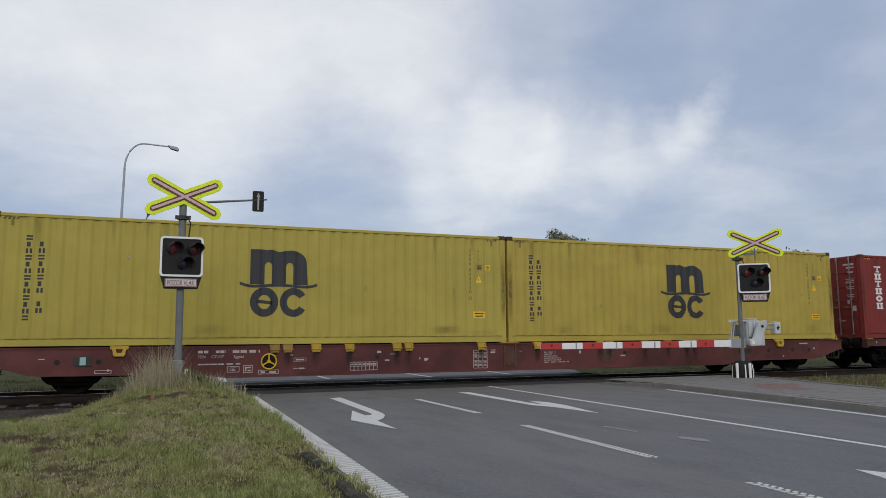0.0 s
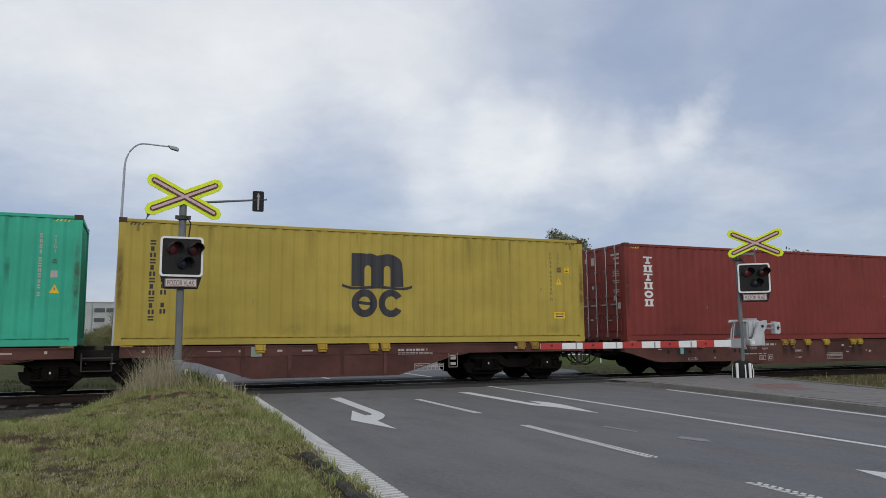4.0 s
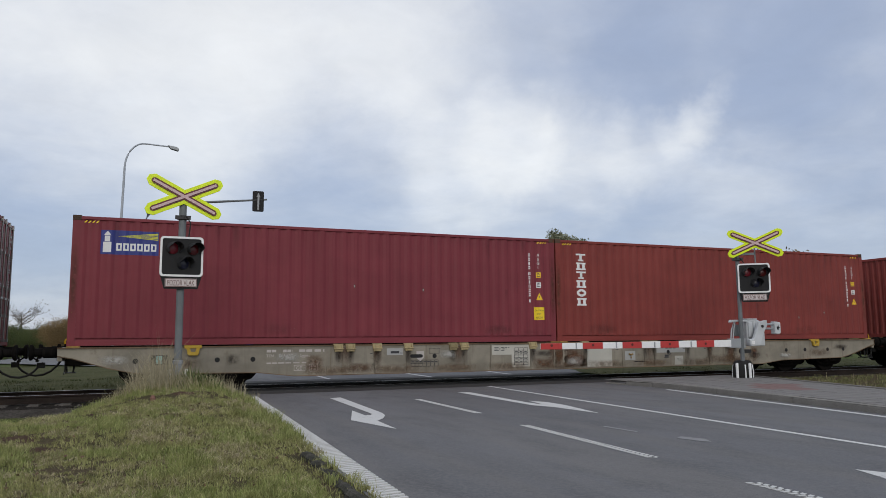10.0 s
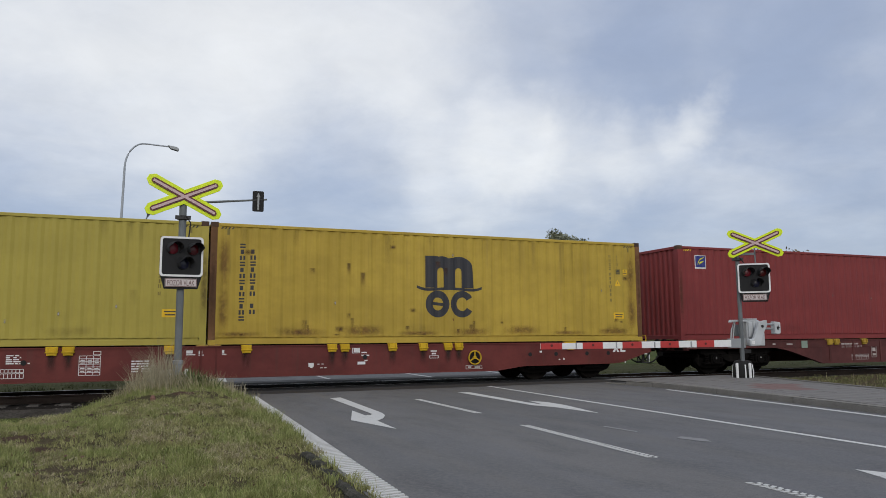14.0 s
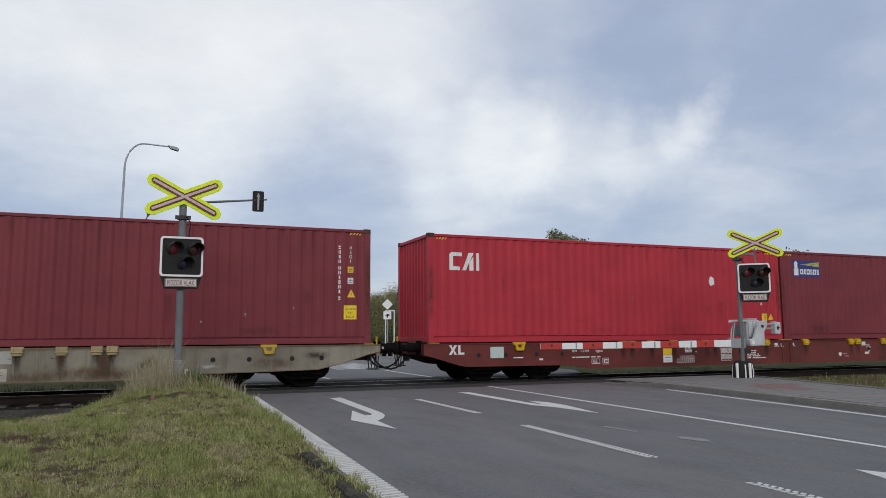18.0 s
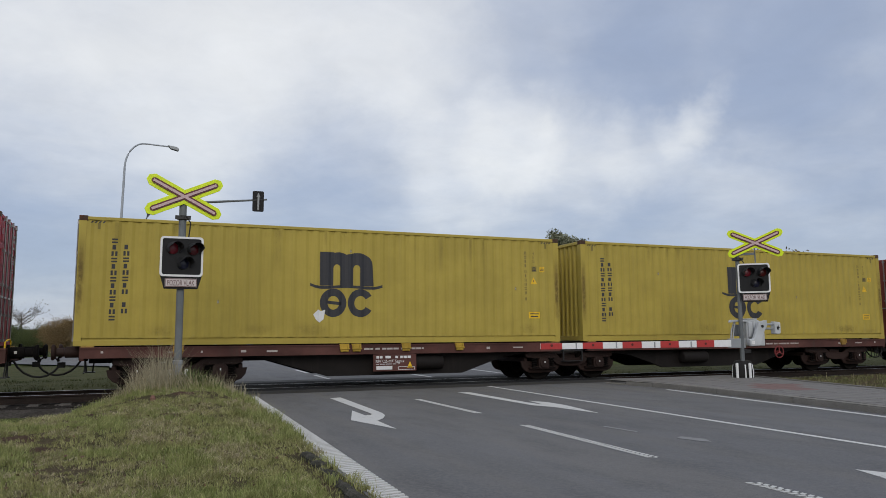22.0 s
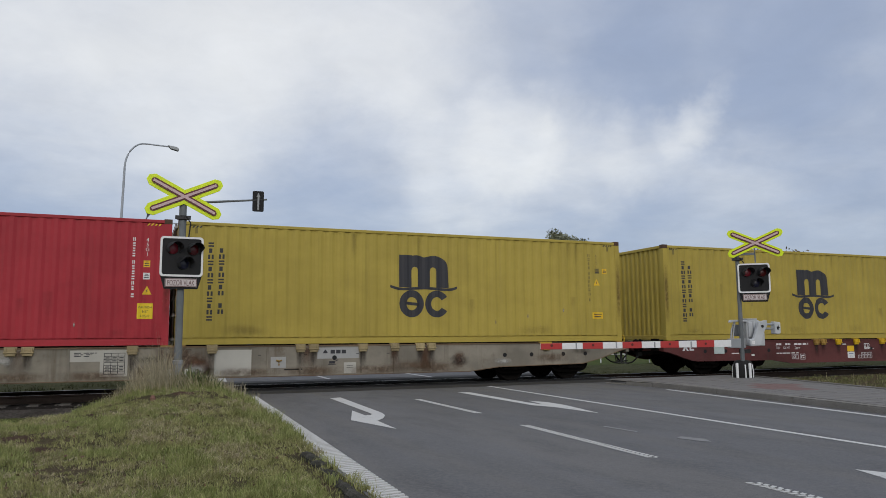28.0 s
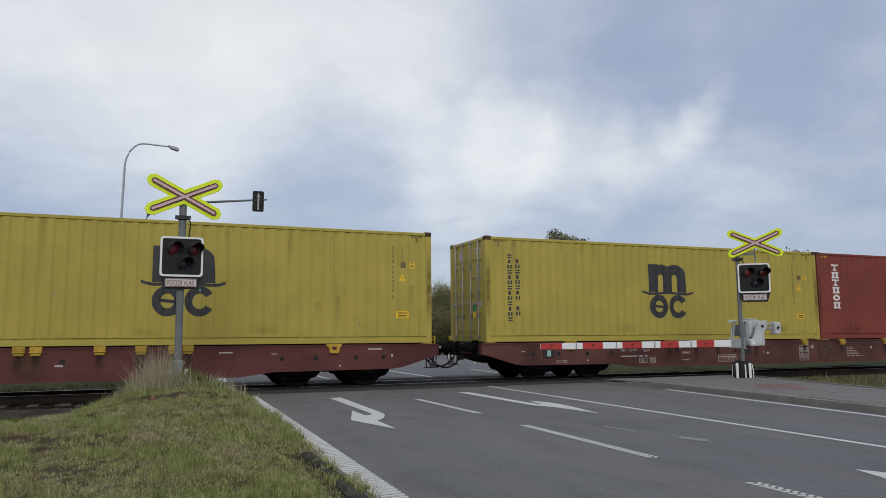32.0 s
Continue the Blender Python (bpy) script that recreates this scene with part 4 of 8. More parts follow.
def container(label, colour, doors_behind, centre, bars=STEEL, post_colour=None, group="containers on the train"):
    """A forty foot high-cube box; doors_behind: its doors are on the end away from the direction of travel."""
    box = thing("shipping_container", label, "container", group, Matrix.Translation((centre - 0.04, 0, DECK)) @ Matrix.Diagonal((1.0066, 1, 1, 1)))
    me = cached("side_wall", colour, side_wall)
    part("side_wall", me, box)
    part("side_wall", me, box, at=TURN)
    part("roof", cached("roof", colour, roof_sheet), box)
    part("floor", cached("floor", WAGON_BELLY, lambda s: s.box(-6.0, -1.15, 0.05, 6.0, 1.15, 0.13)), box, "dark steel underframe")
    flip = Matrix.Identity(4) if doors_behind else TURN
    part("front_wall", cached("front_wall", colour, end_wall), box, at=flip @ TURN)
    leaf = cached("door_leaf", colour, door_leaf, 0.004)
    for y in (0.004, -1.034):
        part("door", leaf, box, at=flip @ Matrix.Translation((0, y, 0)))
    rod = cached("lock_bar", bars, lock_bar)
    for y in (-0.8, -0.3, 0.25, 0.72):
        part("locking_bar", rod, box, "bare steel locking bar", at=flip @ Matrix.Translation((0, y, 0)))
    tagged(part("door_print", cached("door_print", FAINT_PRINT, door_marks), box, "small white door marks", at=flip), kind="stuff")
    rail_top = cached("top_rail", colour, lambda s: s.box(-5.93, -1.219, 2.80, 5.93, -1.155, 2.875), 0.008)
    rail_low = cached("bottom_rail", colour, lambda s: s.prism([(-1.219, 0.008), (-1.10, 0.008), (-1.10, 0.145), (-1.14, 0.145), (-1.14, 0.19), (-1.155, 0.19), (-1.155, 0.145), (-1.219, 0.145)], -5.93, 5.93, "x"))
    for m in (Matrix.Identity(4), TURN):
        part("top_rail", rail_top, box, at=m)
        part("bottom_rail", rail_low, box, at=m)
        part("end_sill", cached("end_sill", colour, lambda s: s.box(-6.09, -1.06, 0.02, -6.03, 1.06, 0.15), 0.006), box, at=m)
        part("end_header", cached("end_header", colour, lambda s: s.box(-6.09, -1.06, 2.79, -6.0, 1.06, 2.875), 0.006), box, at=m)
    post = cached("corner_post", post_colour or colour, lambda s: s.prism([(-6.092, -1.216), (-5.94, -1.216), (-5.94, -1.19), (-6.0, -1.15), (-6.05, -1.06), (-6.092, -1.06)], 0.115, 2.782, "z"))
    cast = cached("corner_casting", colour, casting, 0.006)
    for m in (Matrix.Identity(4), TURN):
        for flip_y in (False, True):
            k = m @ (Matrix.Diagonal((1, -1, 1, 1)) if flip_y else Matrix.Identity(4))
            part("corner_post", post, box, at=k)
            for z in (0.0, HIGH - 0.118):
                part("corner_casting", cast if z == 0 else cached("corner_casting", CASTING_RUST, casting, 0.006), box, at=k @ Matrix.Translation((-LONG, -HALF, z)))
    for e, x0, x1 in (("a", 5.95, 6.09), ("b", -6.09, -5.95)):
        wall_print("rust_blot", RUST_EDGE, [rect(x0 - 0.03, 0.3, x1 + 0.03, 2.6)], box, "rusty corner edge", 0.0135, key="edge" + e)
    variant = int(abs(centre) * 7) % 4
    rnd = random.Random(variant)
    for k in range(7):
        x, z, h, a = rnd.uniform(-5.6, 5.6), rnd.choice((2.79, 2.79, rnd.uniform(0.8, 2.3))), rnd.uniform(0.4, 1.3), rnd.uniform(0.05, 0.14)
        wall_print("dirt_run", DIRT_RUN_FAINT, [rect(x - a, max(0.18, z - h), x + a, z)], box, "faint run of dirt", 0.0035 + 0.0003 * k, key="frun%d%d" % (variant, k))
    for k in range(4):
        x, a = rnd.uniform(-5.4, 5.4), rnd.uniform(0.2, 0.6)
        wall_print("dirt_blot", DIRT_BLOT_FAINT, [rect(x - a, 0.172, x + a, rnd.uniform(0.3, 0.55))], box, "faint scuffed dirt", 0.006 + 0.0003 * k, key="fblot%d%d" % (variant, k))
    for k in range(3):
        x, z = rnd.uniform(-5.0, 5.0), rnd.uniform(0.4, 2.5)
        wall_print("pale_blot", PALE_BLOT, [rect(x - 0.03, z - 0.06, x + 0.03, z + 0.07)], box, "small pale scrape", 0.008, key="fscr%d%d" % (variant, k))
    return box


def stripes(parent, colour=LABEL_YELLOW, ends=(-1, 1)):
    """The short slanted warning dashes under the roof edge near the corners."""
    for e in ends:
        base = 5.55 if e > 0 else -5.87
        wall_print("height_warning", colour, [[(base + d, 2.735), (base + d + 0.035, 2.735), (base + d + 0.075, 2.785), (base + d + 0.04, 2.785)] for d in (0.0, 0.08, 0.16, 0.24)], parent,
                   "slanted warning dashes", key="stripes%d" % e)


def code_block(parent, x, top, mat, key, n=11, size=0.085, step=0.118):
    """A column of small printed signs that cannot be made out."""
    rnd = random.Random(key)
    out = []
    z = top
    for i in range(n):
        if i in (4, 10):
            z -= 0.05
        kind = rnd.randrange(3)
        w = size * rnd.uniform(0.28, 0.38)
        if kind == 0:
            out += [rect(x - w, z - size, x - w * 0.25, z), rect(x + w * 0.25, z - size, x + w, z)]
        elif kind == 1:
            out += [rect(x - w, z - size, x + w, z - size * 0.62), rect(x - w, z - size * 0.36, x + w, z)]
        else:
            out += [rect(x - w * 0.7, z - size, x + w * 0.7, z)]
        z -= step
    wall_print("code_column", mat, out, parent, "column of printed characters", key="code%s" % key)


def type_code(parent, x, top, mat, key):
    wall_print("type_code", mat, lettering("45G1", 0.085, x, top - 0.085, 0.112), parent, "printed size code 45G1", key="type%s" % key)


def warning_triangle(parent, x, z, key, size=0.2):
    wall_print("warning_triangle", LABEL_AMBER, [[(x - size / 2, z - size / 2), (x + size / 2, z - size / 2), (x, z + size / 2)]], parent, "yellow warning triangle", key="tri" + key)
    wall_print("triangle_mark", BLACK_PRINT, [[(x - 0.012, z - 0.05), (x + 0.018, z - 0.02), (x + 0.004, z - 0.02), (x + 0.012, z + 0.03), (x - 0.018, z - 0.01), (x - 0.004, z - 0.012)]], parent, "small black bolt", 0.006, key="trim" + key)


def caution_plate(parent, x0, z0, x1, z1, key):
    wall_print("caution_plate", LABEL_YELLOW, [rect(x0, z0, x1, z1)], parent, "yellow caution plate", key="cau" + key)
    h = z1 - z0
    out = []
    for text, k in (("CAUTION", 0.68), ("9'6\"", 0.38), ("HIGH", 0.10)):
        size = h * (0.13 if text == "CAUTION" else 0.17)
        out += lettering(text, size, (x0 + x1) / 2, z0 + h * k, centre=True)
    wall_print("caution_text", BLACK_PRINT, out, parent, "black caution text", 0.006, key="caut" + key)


def small_labels(parent, x, zs, key):
    for i, (z, m) in enumerate(zs):
        wall_print("small_label", m, [rect(x - 0.07, z - 0.075, x + 0.07, z + 0.075)], parent, "small square label", key="sl%s%d" % (key, i))
        wall_print("label_print", BLACK_PRINT, [rect(x - 0.05, z - 0.045, x + 0.05, z - 0.025), rect(x - 0.045, z, x + 0.05, z + 0.015), rect(x - 0.03, z + 0.035, x + 0.03, z + 0.05)], parent, "fine print", 0.006, key="slp%s%d" % (key, i))


def emblem_yellow(parent, mat=BLACK_PRINT):
    """The big dark emblem: a double arch over a wave, with two open rings under it."""
    x0, x1, z0, z1 = -0.70, 0.68, 1.435, 2.28
    w = x1 - x0
    leg, slot = w * 0.245, w * 0.125
    a0 = x0
    a1, a2, a3, a4, a5 = a0 + leg, a0 + leg + slot, a0 + 2 * leg + slot, a0 + 2 * leg + 2 * slot, x1
    h = z1 - z0
    top = [(x0, z0), (x0, z1), (a1 + 0.02, z1), (a1 + 0.02, z1 - 0.06)]
    top += arc((a1 + a2) / 2 + 0.05, z1 - 0.22, slot / 2 + leg * 0.62, 0.22, 115, 50, 5)
    top += arc((a3 + a4) / 2 + 0.02, z1 - 0.30, slot / 2 + leg * 0.90, 0.30, 115, 0, 9)
    top += [(x1, z0), (a4, z0)]
    top += [(a4, z0 + h * 0.5)] + arc((a3 + a4) / 2, z0 + h * 0.52, slot / 2, 0.10, 0, 180, 6) + [(a3, z0)]
    top += [(a2, z0)] + arc((a1 + a2) / 2, z0 + h * 0.52, slot / 2, 0.10, 0, 180, 6) + [(a1, z0)]
    wave = []
    n = 16
    for i in range(n):
        p, q = (-0.94 + 1.85 * k / n for k in (i, i + 1))
        f = lambda x: 1.40 + 0.075 * abs(x / 0.94) ** 6 + 0.022 * math.cos(x * 4.2)
        wave.append([(p, f(p) - 0.035), (q, f(q) - 0.035), (q, f(q) + 0.035), (p, f(p) + 0.035)])
    wall_print("emblem_arch", mat, [top], parent, "dark double arch emblem", key="emb1")
    wall_print("emblem_wave", mat, wave, parent, "dark wave bar of the emblem", 0.005, key="emb2")
    wall_print("emblem_ring", mat, ring(-0.36, 1.01, 0.335, 0.355, 0.185, 0, 360, 22) + [[(-0.55, 1.07), (-0.55, 0.99), (-0.17, 0.95), (-0.17, 1.03)]], parent, "dark ring of the emblem", key="emb3")
    wall_print("emblem_ring", mat, ring(0.34, 1.01, 0.335, 0.355, 0.175, 32, 328, 18), parent, "dark open ring of the emblem", key="emb4")


def name_columns(parent, mat=BLACK_PRINT):
    """Two upright columns of dark block signs."""
    out = []
    for x, top, n, step in ((-5.355, 2.40, 13, 0.1445), (-5.11, 2.27, 11, 0.1445)):
        for i in range(n):
            if x > -5.2 and i == 8:
                continue
            z = top - i * step
            s, w = 0.105, 0.062
            k = (i * 7 + n) % 3
            if k == 0:
                out += [rect(x - w, z - s, x - w * 0.25, z), rect(x + w * 0.25, z - s, x + w, z)]
            elif k == 1:
                out += [rect(x - w, z - s * 0.36, x + w, z), rect(x - w, z - s, x + w, z - s * 0.64)]
            else:
                out += [rect(x - w * 0.75, z - s, x + w * 0.45, z)]
    wall_print("column_print", mat, out, parent, "two columns of dark block print", key="cols")


def yellow_box(centre, doors_behind, colour, label, rust=False, patches=(), sticker=False):
    c = container(label, colour, doors_behind, centre, post_colour=POST_RUST if rust else None)
    flip = Matrix.Identity(4) if doors_behind else TURN
    part("door_notice", cached("door_notice", DOOR_GREEN, lambda s: s.box(-6.098, -0.60, 0.86, -6.093, -0.38, 1.04)), c, "green door notice", flip)
    part("door_notice", cached("door_notice_low", LABEL_YELLOW, lambda s: s.box(-6.098, -0.60, 0.66, -6.093, -0.38, 0.84)), c, "yellow door notice", flip)
    emblem_yellow(c)
    stripes(c, BLACK_PRINT)
    name_columns(c)
    code_block(c, 5.05, 2.5, OLIVE_PRINT, "y%d" % (len(MESHES) % 3), 11)
    type_code(c, 5.30, 2.5, OLIVE_PRINT, "y")
    warning_triangle(c, 5.30, 1.69, "y", 0.19)
    wall_print("amber_plate", LABEL_AMBER, [rect(5.12, 0.64, 5.48, 0.82)], c, "amber notice plate", key="ambp")
    wall_print("amber_print", BLACK_PRINT, [rect(5.17, 0.755, 5.43, 0.78), rect(5.19, 0.68, 5.41, 0.71)], c, "dark notice lines", 0.006, key="ambl")
    small_labels(c, 5.57, ((2.01, LABEL_AMBER),), "y")
    small_labels(c, 5.32, ((2.01, OLIVE_PRINT),), "y2")
    wall_print("lashing_mark", OLIVE_PRINT, [rect(-5.72, 2.60, -5.66, 2.74), rect(5.66, 2.60, 5.72, 2.74)], c, "small olive mark", key="lash")
    if rust:
        rnd = random.Random(3)
        for k in range(26):
            x, z = rnd.uniform(-5.7, 5.7), rnd.choice((rnd.uniform(0.2, 0.5), rnd.uniform(0.2, 0.6), rnd.uniform(0.2, 0.9), rnd.uniform(1.6, 2.6)))
            h, w = rnd.uniform(0.15, 0.55), rnd.uniform(0.05, 0.16)
            if k % 3:
                wall_print("rust_run", RUST_RUN, [rect(x - w * 0.7, max(0.18, z - h), x + w * 0.7, z)], c, "brown run of rust", 0.004 + 0.0003 * k)
            else:
                wall_print("rust_blot", RUST_BLOT, [rect(x - w, max(0.18, z - w * 0.6), x + w, z + w * 0.6)], c, "brown rust spot", 0.004 + 0.0003 * k)
        for k in range(8):
            x = -5.4 + 1.5 * k
            wall_print("rust_blot", ORANGE_RUST, [rect(x - 0.7, 0.172, x + 0.7, 0.32 + 0.08 * (k % 3))], c, "rusty lower edge", 0.018)
        for x0, x1 in ((5.55, 5.95), (-5.95, -5.6)):
            wall_print("rust_blot", ORANGE_RUST, [rect(x0, 0.2, x1, 1.5)], c, "rusty corner", 0.02)
            wall_print("rust_blot", ORANGE_RUST, [rect(x0, 1.2, x1, 2.7)], c, "rusty corner", 0.021)
    for i, p in enumerate(patches):
        wall_print("repaint_patch", TAN_PATCH, [rect(*p)], c, "faint tan repainted patch")
    if sticker:
        wall_print("torn_sticker", WHITE_PRINT, [[(-0.86, 0.72), (-0.74, 0.84), (-0.66, 0.80), (-0.56, 0.84), (-0.6, 0.6), (-0.7, 0.52), (-0.8, 0.6)]], c, "torn white sticker", 0.008)
    return c


def slab_signs(parent, x0, x1, top, bottom, mat, key, n=6):
    """A column of heavy white slab shapes."""
    step = (top - bottom) / n
    s = step * 0.84
    m, w = (x0 + x1) / 2, (x1 - x0) / 2
    for i in range(n):
        z = top - i * step
        t = s * 0.22
        if i == 4:
            out = ring(m, z - s / 2, w * 0.95, s * 0.52, w * 0.42, 0, 360, 16)
        elif i % 2 == 0:
            out = [rect(m - w * 0.95, z - t, m + w * 0.95, z), rect(m - w * 0.30, z - s + t, m + w * 0.30, z - t), rect(m - w * 0.6, z - s, m + w * 0.6, z - s + t)]
        else:
            out = [rect(m - w * 0.95, z - t, m + w * 0.95, z), rect(m - w * 0.8, z - s + t, m - w * 0.3, z - t), rect(m + w * 0.3, z - s + t, m + w * 0.8, z - t), rect(m - w * 0.95, z - s, m + w * 0.95, z - s + t)]
        wall_print("slab_sign", mat, out, parent, "heavy white slab shape", key=key + str(i))


def right_codes(parent, key, mat=WHITE_PRINT, x=5.30, tri=(5.60, 1.25), cau=(5.41, 0.60, 5.74, 0.95), labels=((1.85, LABEL_AMBER), (1.57, WHITE_PRINT)), column=5.58):
    code_block(parent, x, 2.45, mat, key, 11)
    type_code(parent, column, 2.45, mat, "r%.2f" % column)
    small_labels(parent, column, labels, "r%.2f" % column)
    if tri:
        warning_triangle(parent, tri[0], tri[1], "r%.2f" % tri[0])
    if cau:
        caution_plate(parent, *cau, "r%.2f%.2f" % cau[:2])


def slab_box(centre, doors_behind, colour, label, low_label=False, caution=True):
    """Brown-red box with a column of white slab shapes."""
    c = container(label, colour, doors_behind, centre)
    slab_signs(c, -5.42, -5.09, 2.50, 0.97, WHITE_PRINT, "slabs")
    stripes(c)
    right_codes(c, "t%d" % (len(MESHES) % 4), cau=None)
    if caution:
        wall_print("yellow_plate", LABEL_YELLOW, [rect(5.47, 0.52, 5.70, 0.74)], c, "small yellow plate", key="yp")
        wall_print("yellow_plate_print", BLACK_PRINT, [rect(5.51, 0.66, 5.66, 0.69), rect(5.51, 0.60, 5.66, 0.62)], c, "fine print", 0.006, key="ypp")
    if low_label:
        wall_print("yellow_plate", LABEL_YELLOW, [rect(-5.75, 0.48, -5.54, 0.70)], c, "small yellow plate", key="yq")
        wall_print("yellow_plate_print", BLACK_PRINT, [rect(-5.71, 0.62, -5.58, 0.64), rect(-5.71, 0.55, -5.58, 0.57)], c, "fine print", 0.006, key="yqp")
    return c


def beacon_box(centre, doors_behind, colour, label, blue=True):
    """Maroon box with a lighthouse panel."""
    c = container(label, colour, doors_behind, centre)
    x0, x1, z0, z1 = -5.52, -4.31, 2.04, 2.59
    wall_print("emblem_panel", BLUE_PRINT if blue else BLACK_PRINT, [rect(x0, z0, x1, z1)], c, "navy blue emblem panel" if blue else "black emblem panel", key="bp")
    tower = [rect(-5.47, 2.09, -5.30, 2.32), rect(-5.44, 2.33, -5.33, 2.46), [(-5.46, 2.47), (-5.31, 2.47), (-5.34, 2.52), (-5.385, 2.57), (-5.43, 2.52)]]
    if not blue:
        tower = [rect(-5.44, 2.07, -5.35, 2.40), rect(-5.46, 2.42, -5.33, 2.45)] + [rect(x0, z0, x1, z0 + 0.02), rect(x0, z1 - 0.02, x1, z1), rect(x0, z0 + 0.02, x0 + 0.02, z1 - 0.02), rect(x1 - 0.02, z0 + 0.02, x1, z1 - 0.02)]
    wall_print("emblem_tower", WHITE_PRINT, tower, c, "white lighthouse shape", 0.006, key="bt%d" % blue)
    beam = [[(-5.18, 2.455), (-4.33, 2.39 + 0.035 * i), (-4.33, 2.41 + 0.035 * i)] for i in range(5)]
    wall_print("emblem_beam", LIME_PRINT, beam, c, "yellow light beam", 0.006, key="bb")
    for i in range(6):
        a = -5.20 + i * 0.145
        wall_print("emblem_block", WHITE_PRINT, [rect(a, 2.13, a + 0.04, 2.30), rect(a + 0.04, 2.26, a + 0.115, 2.30), rect(a + 0.04, 2.13, a + 0.115, 2.17), rect(a + 0.08, 2.17, a + 0.115, 2.26)], c, "small white block shape", 0.006, key="bw%d" % i)
    stripes(c)
    right_codes(c, "b%d" % (len(MESHES) % 4))
    return c


def leaf_box(centre, doors_behind, colour, label, tri=(4.99, 1.90), patch=False):
    """Crimson box with a small blue and yellow emblem."""
    c = container(label, colour, doors_behind, centre)
    wall_print("emblem_border", WHITE_PRINT, [rect(-5.43, 2.19, -5.02, 2.61)], c, "white border of the emblem", key="fb")
    wall_print("emblem_panel", BLUE_PRINT, [rect(-5.41, 2.24, -5.04, 2.59)], c, "navy blue emblem", 0.006, key="fp")
    wall_print("emblem_leaf", LIME_PRINT, [[(-5.36, 2.30), (-5.32, 2.42), (-5.25, 2.50), (-5.08, 2.56), (-5.14, 2.50), (-5.24, 2.46), (-5.29, 2.40)], [(-5.30, 2.31), (-5.27, 2.38), (-5.2, 2.42), (-5.09, 2.44), (-5.17, 2.37), (-5.24, 2.35)]], c, "lime leaf shape", 0.009, key="fl")
    stripes(c)
    right_codes(c, "f%d" % (len(MESHES) % 3), x=5.26, column=5.54, tri=tri, labels=((1.78, LABEL_AMBER), (1.51, WHITE_PRINT)))
    if patch:
        for k in range(2):
            wall_print("plum_stain", PLUM_STAIN, [rect(-5.42, 0.5, -4.05, 2.42)], c, "soft dark plum stain", 0.004 + 0.001 * k)
        wall_print("white_scrape", WHITE_PRINT, [rect(1.0, 0.62, 1.09, 0.68)], c, "white scrape", 0.006)
    else:
        wall_print("white_scrape", WHITE_PRINT, [[(-3.2, 0.46), (-3.05, 0.44), (-3.02, 0.48), (-3.16, 0.5)]], c, "white scrape", 0.006, key="fscr")
    return c


def three_signs(parent, key="cai"):
    x0, z0, z1 = -5.48, 1.92, 2.40
    out = [[(x0, z0), (x0 + 0.10, z0), (x0 + 0.10, z1), (x0 + 0.05, z1), (x0, z1 - 0.06)], rect(x0 + 0.10, z1 - 0.10, x0 + 0.36, z1), rect(x0 + 0.10, z0, x0 + 0.30, z0 + 0.10)]
    out += [[(x0 + 0.36, z0), (x0 + 0.47, z0), (x0 + 0.69, z1 - 0.03), (x0 + 0.69, z1), (x0 + 0.56, z1)], [(x0 + 0.58, z0), (x0 + 0.69, z0), (x0 + 0.69, z1 - 0.10), (x0 + 0.58, z1 - 0.26)]]
    out += [rect(x0 + 0.77, z0, x0 + 0.87, z1)]
    wall_print("white_emblem", WHITE_PRINT, out, parent, "three angular white shapes", key=key)


